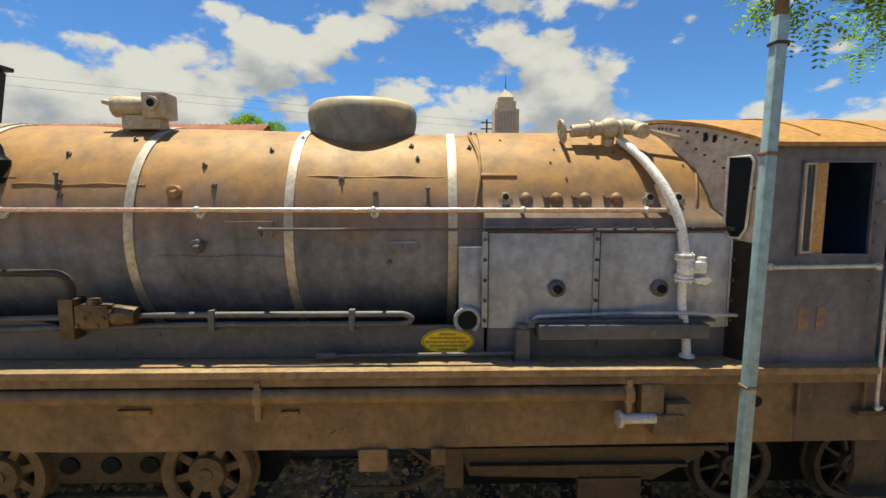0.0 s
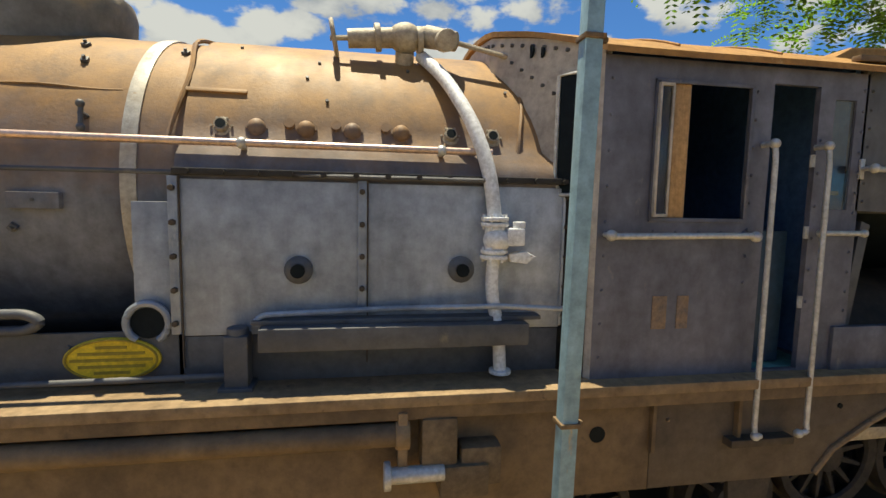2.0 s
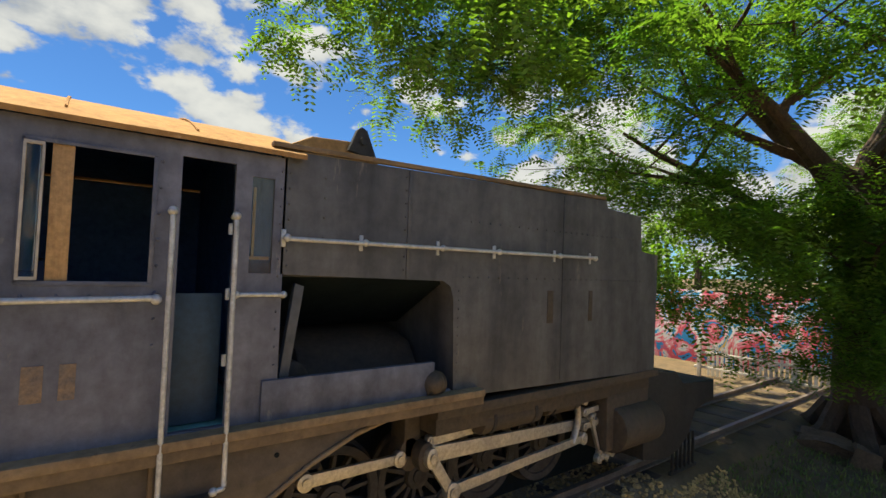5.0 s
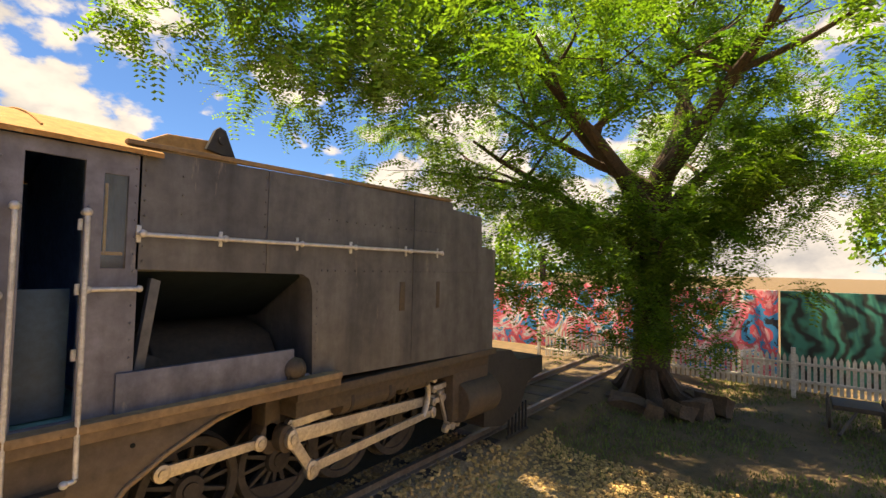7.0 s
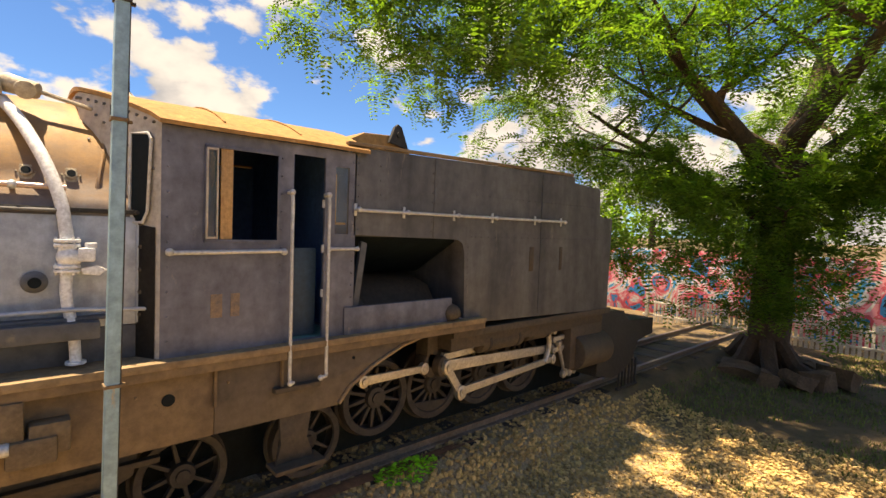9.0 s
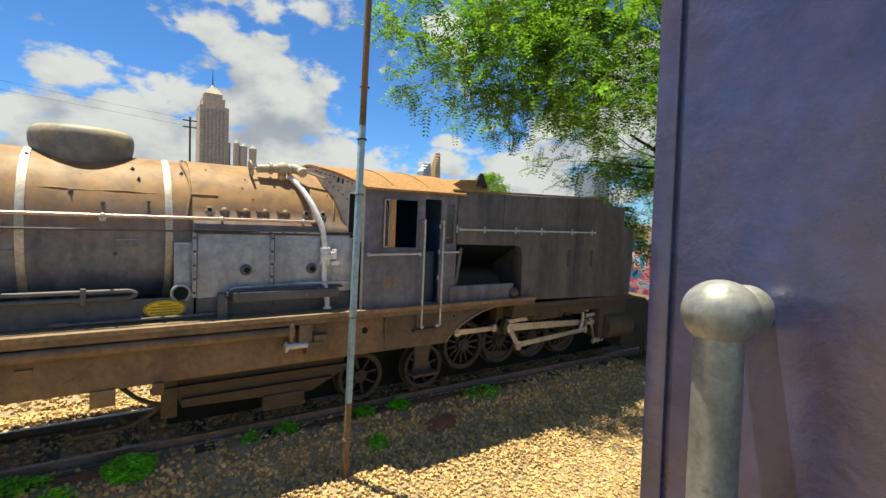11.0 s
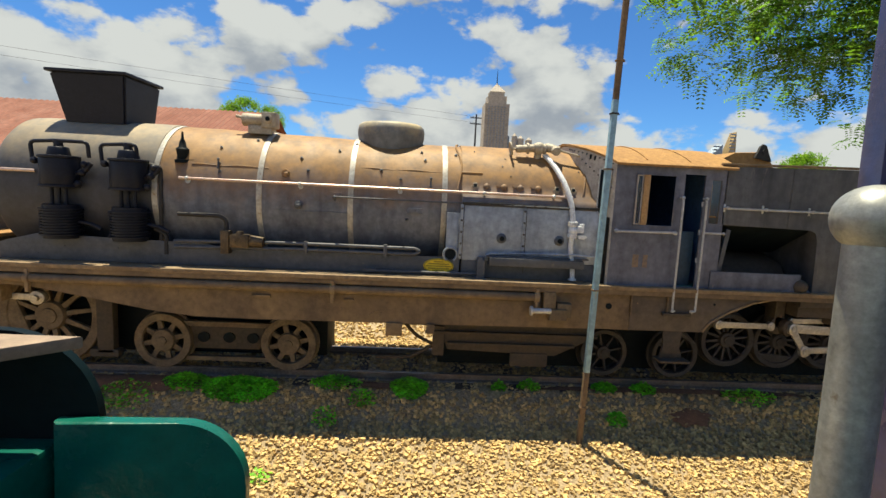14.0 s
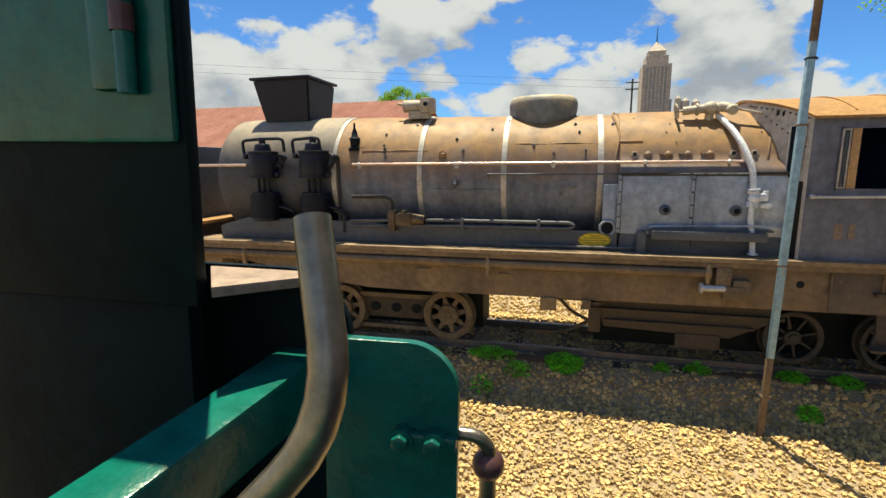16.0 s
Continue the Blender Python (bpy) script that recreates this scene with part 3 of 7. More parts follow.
def weeds(x, y, rx, ry, n, seed):
    rng = random.Random(seed)
    bm = B()
    for _ in range(n):
        a, k = rng.uniform(0, 6.28), math.sqrt(rng.random())
        px, py = x + rx * k * math.cos(a), y + ry * k * math.sin(a)
        h = rng.uniform(0.02, 0.15) * (1.15 - k * 0.7)
        c = Vector((px, py, ground_z(py) + h))
        s = rng.uniform(0.014, 0.030)
        w = rng.uniform(0, 6.28)
        u = Vector((math.cos(w), math.sin(w), rng.uniform(-0.3, 0.5))).normalized()
        v = u.cross(Vector((rng.uniform(-.4, .4), rng.uniform(-.4, .4), 1))).normalized()
        bm.faces.new([bm.verts.new(c + u * s * p + v * s * q) for p, q in ((-1, 0), (0, -0.75), (1, 0), (0, 0.75))])
        if rng.random() < 0.15:
            bm.faces.new([bm.verts.new(q) for q in (c + u * 0.003, c - u * 0.003, Vector((px, py, ground_z(py))))])
    ob = part("weed_patch", bm, M_WEED, None, "", False, False)
    tagged(ob, "low bright green leafy weed growing in the gravel", "weed", "weeds in the gravel", "stuff")


for k, (x, y, rx, ry, n) in enumerate(((-5.25, 0.24, 0.42, 0.16, 2200), (-3.08, 0.34, 0.22, 0.17, 1300), (-5.95, 0.32, 0.25, 0.14, 700),
                                       (-4.05, 0.38, 0.3, 0.13, 420), (-0.40, 0.42, 0.16, 0.1, 420), (-1.45, 0.42, 0.14, 0.08, 150), (-3.67, 0.12, 0.16, 0.09, 130),
                                       (0.15, 0.42, 0.16, 0.1, 380), (-0.40, -0.06, 0.12, 0.07, 150), (-1.87, 0.36, 0.09, 0.06, 90), (-4.1, -0.12, 0.14, 0.12, 70),
                                       (1.6, 0.3, 0.35, 0.12, 260), (-6.6, 0.1, 0.3, 0.15, 160), (-4.7, -1.2, 0.25, 0.1, 60), (-5.6, -1.1, 0.2, 0.1, 50))):
    weeds(x, y, rx * 1.15, ry * 1.15, int(n * 1.4), 40 + k)


def soil_patch(x, y, rx, ry, seed, mat=M_SOIL, label="bare reddish soil patch in the gravel"):
    rng = random.Random(seed)
    bm = B()
    c = bm.verts.new((x, y, ground_z(y) + 0.06))
    ring = []
    for i in range(26):
        a = 2 * math.pi * i / 26
        k = rng.uniform(0.7, 1.1)
        py = y + ry * k * math.sin(a)
        ring.append(bm.verts.new((x + rx * k * math.cos(a), py, ground_z(py) + 0.032)))
    for i in range(26):
        bm.faces.new((c, ring[i], ring[(i + 1) % 26]))
    structure("ground_soil", bm, mat, label, "soil")


soil_patch(0.62, 0.0, 0.3, 0.12, 1)
soil_patch(-6.8, 0.3, 1.2, 0.2, 2)
soil_patch(0.6, 0.42, 2.4, 0.09, 4)
soil_patch(-3.4, 0.36, 0.6, 0.1, 5)

# ---- the locomotive ----
loco = thing("steam_locomotive", (-1.5, 1.1, 0.37), "large articulated steam locomotive, faded black with rusty tan top", "locomotive")
AX, AZ = 1.1, 2.68          # boiler axis


def barrel_r(x):
    """Boiler radius; the barrel tapers towards the firebox."""
    return 0.885 - 0.02 * max(0.0, min(1.0, (x + 6) / 3.2)) - (0.04 * max(0.0, min(1.0, (x + 6) / 3.2)))


def shell_y(x, z, off=0.0):
    r = barrel_r(x) + off
    return AX - math.sqrt(max(0.0, r * r - (z - AZ) ** 2))


def build_boiler():
    bm = B()
    xs = [-6.26 + i * (6.26 - 2.5) / 60 for i in range(61)]
    lathe(bm, [(0.3, -6.27)] + [(barrel_r(x) + 0.004 * noise.noise((x * 3, 0, 0)), x) for x in xs] + [(0.3, -2.49)], (0, AX, AZ), "x", 110)
    for v in bm.verts:
        w = Vector((0, v.co.y - AX, v.co.z - AZ))
        if w.length > 0.5:
            v.co += w.normalized() * (0.007 * noise.noise((v.co.x * 1.7, v.co.y * 2.2, v.co.z * 2.6)) + 0.0025 * noise.noise(v.co * 7.0))
    boiler = part("boiler", bm, M_BOILER, loco, "tapered boiler barrel, grey below and rusty tan on top")
    # smokebox
    bm = B()
    lathe(bm, [(0.5, -8.17), (0.84, -8.15), (0.885, -8.09), (0.895, -7.95), (0.895, -6.28), (0.4, -6.265)], (0, AX, AZ + 0.01), "x", 72)
    part("smokebox", bm, M_SMOKEBOX, loco, "dark grey smokebox with flaking paint")
    for x in (-6.25, -5.02, -3.91, -2.74):
        bm = B()
        r = barrel_r(x)
        lathe(bm, [(r - 0.02, x - 0.034), (r + 0.010, x - 0.033), (r + 0.013, x), (r + 0.010, x + 0.033), (r - 0.02, x + 0.034)], (0, AX, AZ), "x", 72)
        part("boiler_band", bm, M_BAND, boiler, "pale flat steel boiler band")
    # firebox wrapper: round on top, flat sided below
    r = 0.845
    prof = [(AX + r * math.cos(radians(a)), AZ + r * math.sin(radians(a))) for a in range(15, 166, 6)]
    prof = [(AX + 0.93, 1.85), (AX + 0.93, 2.75)] + prof + [(AX - 0.93 + 0.02, 2.82), (AX - 0.93, 2.74), (AX - 0.93, 1.85)]
    prof = [p for p in prof if not (p[0] > AX + 0.9 and p[1] > 2.8)]
    bm = B()
    prism(bm, prof, -2.52, -0.72, axis="x")
    firebox = part("firebox", bm, M_BOILER, loco, "firebox wrapper, rusty tan on its crown")
    bm = B()
    box(bm, -2.50, -1.745, 0.155, 0.172, 2.04, 2.72, 0.004)
    part("side_sheet", bm, M_FIREBOX, firebox, "grey firebox side sheet")
    bm = B()
    box(bm, -1.72, -0.76, 0.155, 0.172, 2.04, 2.72, 0.004)
    part("side_sheet", bm, M_FIREBOX, firebox, "grey firebox side sheet")
    bm = B()
    box(bm, -2.50, -0.76, 0.160, 0.180, 1.82, 2.036, 0.004)
    part("foundation_plate", bm, M_SKIRT, firebox, "dark grey plate along the firebox foot")
    for x in (-2.52, -1.733, -0.76):
        bm = B()
        box(bm, x - 0.02, x + 0.02, 0.143, 0.157, 2.05, 2.73, 0.004)
        strip = part("seam_strip", bm, M_FIREBOX, firebox)
        for i in range(5):
            bm = B()
            cyl(bm, (x, 0.15, 2.10 + i * 0.145), (x, 0.122, 2.10 + i * 0.145), 0.014, seg=6, bevel=0.003)
            part("seam_bolt", bm, M_UNDER, strip)
        bm = B()
        box(bm, x + 0.0215, x + 0.0275, 0.146, 0.158, 1.9, 2.73)
        part("seam_gap", bm, M_UNDER, strip)
    bm = B()
    box(bm, -2.52, -0.72, 0.135, 0.165, 2.735, 2.765, 0.006)
    for i in range(13):
        cyl(bm, (-2.46 + i * 0.14, 0.14, 2.75), (-2.46 + i * 0.14, 0.118, 2.75), 0.013, seg=8)
    part("seam_flange", bm, M_DARK, firebox)
    bm = B()
    box(bm, -2.70, -2.535, 0.19, 0.21, 1.9, 2.62, 0.004)
    part("corner_plate", bm, M_FIREBOX, firebox)
    # open notch with a raised lip on the crown
    bm = B()
    zc = 3.12
    yy = shell_y(-2.5, zc)
    m = Matrix.Translation((-2.40, yy, zc)) @ Matrix.Rotation(radians(-35), 4, "X")
    box(bm, -0.135, 0.135, -0.03, -0.012, -0.01, 0.012, 0.003, m)
    part("lagging_patch", bm, M_BOILER, firebox)
    # curved joint strips over the crown
    for x, a0, a1 in ((-2.56, 88, 172), (-0.95, 80, 172)):
        bm = B()
        tube(bm, [(x + 0.03 * math.sin(a * 0.1), AX + 0.846 * math.cos(radians(a)), AZ + 0.846 * math.sin(radians(a))) for a in range(a0, a1, 6)], 0.012, 6)
        part("joint_strip", bm, M_BOILER, firebox)
    for x, kind in ((-2.36, 0), (-2.21, 1), (-1.99, 2), (-1.78, 2), (-1.55, 2), (-1.31, 0), (-1.10, 0)):
        z = 2.96
        y = AX - math.sqrt(0.83 ** 2 - (z - AZ) ** 2)
        nrm = Vector((0, (y - AX), (z - AZ))).normalized()
        p = Vector((x, y, z))
        bm = B()
        cyl(bm, p - nrm * 0.01, p + nrm * 0.014, 0.052, 0.048, 18, 0.004)
        if kind == 0:
            cyl(bm, p + nrm * 0.012, p + nrm * 0.04, 0.032, 0.030, 16)
        else:
            ball(bm, p + nrm * 0.012, 0.042, u=16)
        for k in range(6):
            a = k * math.pi / 3
            side = Vector((1, 0, 0)) * math.cos(a) + nrm.cross(Vector((1, 0, 0))) * math.sin(a)
            cyl(bm, p + side * 0.044, p + side * 0.044 + nrm * 0.02, 0.006, seg=6)
        plug = part("washout_plug", bm, M_BOILER if kind else M_CREAM, firebox, "round bolted washout plug")
        if kind == 0:
            # flat black disc paints the dark of the hole
            bm = B()
            cyl(bm, p + nrm * 0.03, p + nrm * 0.043, 0.023, seg=14)
            part("plug_hole", bm, M_BLACKIN, plug, "black disc for the open plug centre")
        if kind == 2:
            bm = B()
            cyl(bm, p + Vector((-0.075, 0, 0.02)) - nrm * 0.02, p + Vector((-0.075, 0, 0.02)) + nrm * 0.03, 0.024, seg=10)
            part("small_plug", bm, M_BOILER, plug)
    for x in (-2.01, -1.275):
        bm = B()
        lathe(bm, [(0.028, 0.10), (0.03, 0.115), (0.05, 0.12), (0.062, 0.135), (0.062, 0.16)], (x, 0, 2.33), "y", 20)
        o = part("mudhole_door", bm, M_SKIRT, firebox, "round grey mudhole fitting")
        bm = B()
        cyl(bm, (x, 0.118, 2.33), (x, 0.097, 2.33), 0.031, seg=16)
        part("hole", bm, M_BLACKIN, o)
    # studs, hooks and small fittings on the barrel
    rng = random.Random(4)
    for x, z in ((-5.55, 3.28), (-5.5, 2.98), (-4.55, 3.2), (-4.1, 3.32), (-3.0, 3.26), (-5.9 + 0.75, 3.40), (-4.45, 3.05), (-3.3, 3.0), (-3.55, 3.1),
                 (-3.1, 2.62), (-3.2, 2.5), (-2.0, 3.22), (-1.95, 3.32), (-2.35, 3.4), (-1.5, 3.3), (-1.0, 3.2), (-3.05, 3.36), (-3.9, 3.42), (-2.6, 3.35), (-1.9, 3.1)):
        y = shell_y(x, z)
        nrm = Vector((0, y - AX, z - AZ)).normalized()
        p = Vector((x, y, z))
        bm = B()
        box(bm, -0.016, 0.016, -0.016, 0.016, -0.004, 0.016, 0.003, Matrix.Translation(p) @ nrm.to_track_quat("Z", "X").to_matrix().to_4x4() @ Matrix.Rotation(rng.uniform(0, 1.5), 4, "Z"))
        cyl(bm, p + nrm * 0.01, p + nrm * 0.03, 0.008, seg=8)
        part("lagging_stud", bm, M_SKIRT, boiler)
    for x, z, mat in ((-4.72, 3.0, M_BOILER), (-4.55, 2.62, M_SKIRT)):
        y = shell_y(x, z)
        bm = B()
        cyl(bm, (x, y + 0.03, z), (x + 0.01, y - 0.05, z + 0.01), 0.055, 0.045, 16, 0.006)
        cyl(bm, (x, y - 0.04, z), (x + 0.06, y - 0.075, z), 0.02, seg=10)
        part("boiler_plug", bm, mat, boiler, "stubby round boiler plug")
    for x, z in ((-5.52, 3.08), (-2.92, 2.98)):
        y = shell_y(x, z)
        bm = B()
        cyl(bm, (x, y + 0.02, z), (x, y - 0.05, z + 0.01), 0.012, seg=8)
        cyl(bm, (x, y - 0.04, z + 0.05), (x, y - 0.05, z - 0.05), 0.011, seg=8)
        ball(bm, (x, y - 0.045, z + 0.05), 0.018)
        ball(bm, (x, y - 0.05, z - 0.05), 0.018)
        part("stay_bolt", bm, M_SKIRT, boiler)
    for x0, x1, z0, z1 in ((-4.36, -4.02, 2.68, 2.80), (-3.2, -3.0, 2.58, 2.65)):
        bm = B()
        y = shell_y(-4.2, (z0 + z1) / 2) - 0.006
        box(bm, x0, x1, y, y + 0.03, z0, z1, 0.003)
        part("lagging_plate", bm, M_BOILER, boiler)
    for x0, x1, z in ((-5.85, -4.93, 3.06), (-3.80, -2.80, 3.12), (-4.85, -3.9, 2.55), (-2.45, -1.6, 3.25)):
        bm = B()
        tube(bm, [(x0 + (x1 - x0) * i / 12, shell_y(x0 + (x1 - x0) * i / 12, z) - 0.002, z + 0.006 * math.sin(i)) for i in range(13)], 0.006, 6)
        part("lap_joint", bm, M_BOILER, boiler)
    # dome
    bm = B()
    lathe(bm, [(0.40, 3.30), (0.43, 3.44), (0.455, 3.56), (0.46, 3.64), (0.445, 3.70), (0.40, 3.735), (0.25, 3.755), (0.05, 3.76)], (-3.48, 1.06, 0.02), "z", 48, 1.0, 0.95)
    part("steam_dome", bm, M_DOME, loco, "low oval grey steam dome")
    # chimney: flared box
    bm = B()
    lo = [(-7.62, 0.76), (-6.88, 0.76), (-6.88, 1.46), (-7.62, 1.46)]
    hi = [(-7.76, 0.68), (-6.83, 0.68), (-6.83, 1.54), (-7.76, 1.54)]
    a = [bm.verts.new((*p, 3.50)) for p in lo]
    b = [bm.verts.new((*p, 4.13)) for p in hi]
    for i in range(4):
        bm.faces.new((a[i], a[(i + 1) % 4], b[(i + 1) % 4], b[i]))
    bm.faces.new(a)
    bm.faces.new(b)
    bmesh.ops.bevel(bm, geom=list(bm.edges), offset=0.025, segments=2, affect="EDGES")
    ch = part("chimney", bm, M_PUMP, loco, "flared rectangular black chimney")
    bm = B()
    box(bm, -7.79, -6.80, 0.65, 1.57, 4.125, 4.165, 0.012)
    part("chimney_rim", bm, M_PUMP, ch)
    # generator on the boiler top
    PLACE[0] = shifted(-0.02, 0.0, 0.08)
    bm = B()
    cyl(bm, (-5.38, 0.78, 3.60), (-5.12, 0.78, 3.60), 0.085, 0.075, 18, 0.012)
    box(bm, -5.12, -4.93, 0.68, 0.87, 3.5, 3.70, 0.02)
    cyl(bm, (-5.03, 0.70, 3.61), (-5.03, 0.655, 3.61), 0.055, seg=16, bevel=0.008)
    box(bm, -5.3, -5.0, 0.72, 0.86, 3.42, 3.53, 0.012)
    cyl(bm, (-5.38, 0.78, 3.62), (-5.47, 0.78, 3.64), 0.02, seg=10)
    g = part("turbo_generator", bm, M_CREAM, loco, "pale grey turbo generator on the boiler")
    bm = B()
    cyl(bm, (-5.03, 0.66, 3.61), (-5.03, 0.648, 3.61), 0.03, seg=14)
    part("port", bm, M_BLACKIN, g)
    PLACE[0] = None
    return boiler, firebox


boiler, firebox = build_boiler()


def build_fittings():
    # long handrail
    bm = B()
    cyl(bm, (-8.5, 0.19, 2.88), (-7.6, 0.19, 2.88), 0.02, seg=12)
    cyl(bm, (-5.95, 0.19, 2.88), (-1.13, 0.19, 2.88), 0.017, seg=12)
    rail = part("handrail", bm, M_COPPER, loco, "long bare metal handrail along the boiler")
    for x in (-5.86, -4.52, -3.30, -2.25, -1.37):
        y = shell_y(x, 2.86)
        bm = B()
        ball(bm, (x, 0.19, 2.88), 0.026)
        cyl(bm, (x, 0.2, 2.875), (x, y + 0.02, 2.84), 0.013, seg=8)
        cyl(bm, (x, y + 0.0, 2.845), (x, y - 0.02, 2.85), 0.03, seg=10)
        part("rail_bracket", bm, M_SILVER, rail)
    bm = B()
    tube(bm, [(-4.10, 0.24, 2.70), (-4.10, 0.21, 2.745), (-1.14, 0.118, 2.745)], 0.011, 8, 0.02)
    ball(bm, (-4.10, 0.22, 2.74), 0.022)
    part("control_rod", bm, M_SKIRT, loco, "thin dark reverser rod")
    # white steam pipe with its valve
    bm = B()
    tube(bm, [(-1.42, 0.62, 3.42), (-1.33, 0.40, 3.27), (-1.22, 0.21, 3.02), (-1.15, 0.13, 2.78), (-1.13, 0.10, 2.56)], 0.034, 14, 0.16)
    tube(bm, [(-1.13, 0.10, 2.42), (-1.14, 0.10, 2.24), (-1.10, 0.09, 2.05), (-1.09, 0.08, 1.86)], 0.030, 14, 0.1)
    pipe = part("steam_pipe", bm, M_WHITE, loco, "white painted bent steam pipe")
    bm = B()
    cyl(bm, (-1.13, 0.10, 2.40), (-1.13, 0.10, 2.55), 0.045, seg=14)
    ball(bm, (-1.12, 0.09, 2.475), 0.062, 1.05, 1, 0.95)
    part("stop_valve", bm, M_WHITE, pipe, "white stop valve body")
    for z in (2.57, 2.545, 2.42, 2.395):
        bm = B()
        cyl(bm, (-1.13, 0.10, z - 0.009), (-1.13, 0.10, z + 0.009), 0.064, seg=18, bevel=0.003)
        part("flange", bm, M_WHITE, pipe)
    bm = B()
    cyl(bm, (-1.09, 0.08, 1.846), (-1.09, 0.08, 1.864), 0.052, seg=16, bevel=0.003)
    part("foot_flange", bm, M_WHITE, pipe)
    bm = B()
    box(bm, -1.085, -1.0, 0.04, 0.12, 2.45, 2.53, 0.012)
    cyl(bm, (-1.02, 0.08, 2.53), (-1.02, 0.08, 2.56), 0.03, seg=12, bevel=0.004)
    part("bonnet", bm, M_WHITE, pipe, "white valve bonnet")
    bm = B()
    prism(bm, [(-1.07, 2.41), (-0.99, 2.425), (-0.94, 2.40), (-0.98, 2.365), (-1.06, 2.375)], 0.06, 0.11, 0.01)
    part("valve_lever", bm, M_WHITE, pipe)
    for k in range(6):
        a = k * math.pi / 3
        for z in (2.557, 2.407):
            bm = B()
            c = (-1.13 + 0.052 * math.cos(a), 0.10 + 0.052 * math.sin(a))
            cyl(bm, (*c, z - 0.035), (*c, z + 0.035), 0.007, seg=6)
            part("bolt", bm, M_WHITE, pipe)
    # injector valve on the crown with its hand wheel
    PLACE[0] = shifted(0.05, 0.0, 0.02)
    bm = B()
    cyl(bm, (-1.86, 0.60, 3.46), (-1.42, 0.60, 3.50), 0.048, 0.055, 16)
    for x in (-1.72, -1.60, -1.5):
        cyl(bm, (x, 0.60, 3.475), (x + 0.03, 0.60, 3.478), 0.072, seg=14, bevel=0.004)
    ball(bm, (-1.56, 0.60, 3.485), 0.078, 1.2)
    cyl(bm, (-1.45, 0.60, 3.50), (-1.30, 0.52, 3.46), 0.06, 0.05, 14, 0.006)
    cyl(bm, (-1.36, 0.56, 3.47), (-1.36, 0.44, 3.44), 0.055, seg=14, bevel=0.006)
    cyl(bm, (-1.56, 0.62, 3.42), (-1.56, 0.66, 3.34), 0.05, seg=12)
    cyl(bm, (-1.3, 0.56, 3.47), (-0.95, 0.5, 3.38), 0.014, seg=8)
    inj = part("injector_valve", bm, M_CREAM, loco, "cream weathered steam valve on the firebox crown")
    bm = B()
    m = Matrix.Translation((-1.93, 0.6, 3.46)) @ Matrix.Rotation(radians(80), 4, "Y")
    tube(bm, [m @ Vector((0.085 * math.cos(a), 0.085 * math.sin(a), 0)) for a in [2 * math.pi * i / 20 for i in range(21)]], 0.012, 8)
    for i in range(4):
        a = i * math.pi / 2
        cyl(bm, m @ Vector((0, 0, 0)), m @ Vector((0.08 * math.cos(a), 0.08 * math.sin(a), 0)), 0.009, seg=6)
    cyl(bm, m @ Vector((0, 0, -0.02)), (-1.84, 0.6, 3.465), 0.014, seg=8)
    part("hand_wheel", bm, M_CREAM, inj, "small spoked hand wheel")
    PLACE[0] = None
    # black clack valve on the boiler shoulder
    bm = B()
    x, y = -5.98, 0.36
    cyl(bm, (x, y + 0.06, 2.95), (x, y, 3.0), 0.05, seg=12)
    lathe(bm, [(0.04, 2.94), (0.04, 3.06), (0.09, 3.065), (0.09, 3.10), (0.055, 3.11), (0.065, 3.18), (0.075, 3.23), (0.045, 3.26), (0.035, 3.32), (0.016, 3.36), (0.012, 3.44)], (x, y, 0), "z", 14)
    cyl(bm, (x - 0.15, y, 3.09), (x + 0.15, y, 3.09), 0.036, seg=10, bevel=0.005)
    part("safety_valve", bm, M_BLACKIN, loco, "black turned safety valve")
    # brass valve with twin pipes
    bm = B()
    box(bm, -5.42, -5.32, 0.06, 0.2, 2.0, 2.28, 0.012)
    box(bm, -5.31, -5.08, 0.05, 0.2, 2.08, 2.24, 0.02)
    cyl(bm, (-5.08, 0.12, 2.16), (-4.92, 0.12, 2.15), 0.075, 0.065, 16, 0.01)
    for i in range(6):
        cyl(bm, (-5.29 + i * 0.045, 0.04, 2.10 + 0.05 * (i % 3)), (-5.29 + i * 0.045, 0.075, 2.10 + 0.05 * (i % 3)), 0.014, seg=8)
    cyl(bm, (-5.2, 0.1, 2.22), (-5.2, 0.1, 2.28), 0.05, 0.04, 12, 0.006)
    v = part("brass_valve", bm, M_BRASS, loco, "grimy brass lubricator valve")
    bm = B()
    tube(bm, [(-5.37, 0.13, 2.26), (-5.37, 0.13, 2.40), (-5.45, 0.14, 2.45), (-5.95, 0.16, 2.45)], 0.026, 12, 0.08)
    part("bent_pipe", bm, M_DARK, v)
    bm = B()
    tube(bm, [(-6.0, 0.16, 2.12), (-4.92, 0.14, 2.15), (-4.5, 0.13, 2.155), (-3.08, 0.13, 2.155), (-3.02, 0.13, 2.12), (-3.08, 0.13, 2.085), (-4.5, 0.13, 2.085), (-6.0, 0.16, 2.05)], 0.022, 10, 0.04)
    loop = part("cooling_pipe", bm, M_SKIRT, loco, "looped dark cooling pipe along the running board")
    for x in (-4.42, -3.45):
        bm = B()
        box(bm, x - 0.022, x + 0.022, 0.10, 0.16, 2.04, 2.19, 0.006)
        part("pipe_clip", bm, M_SKIRT, loop)
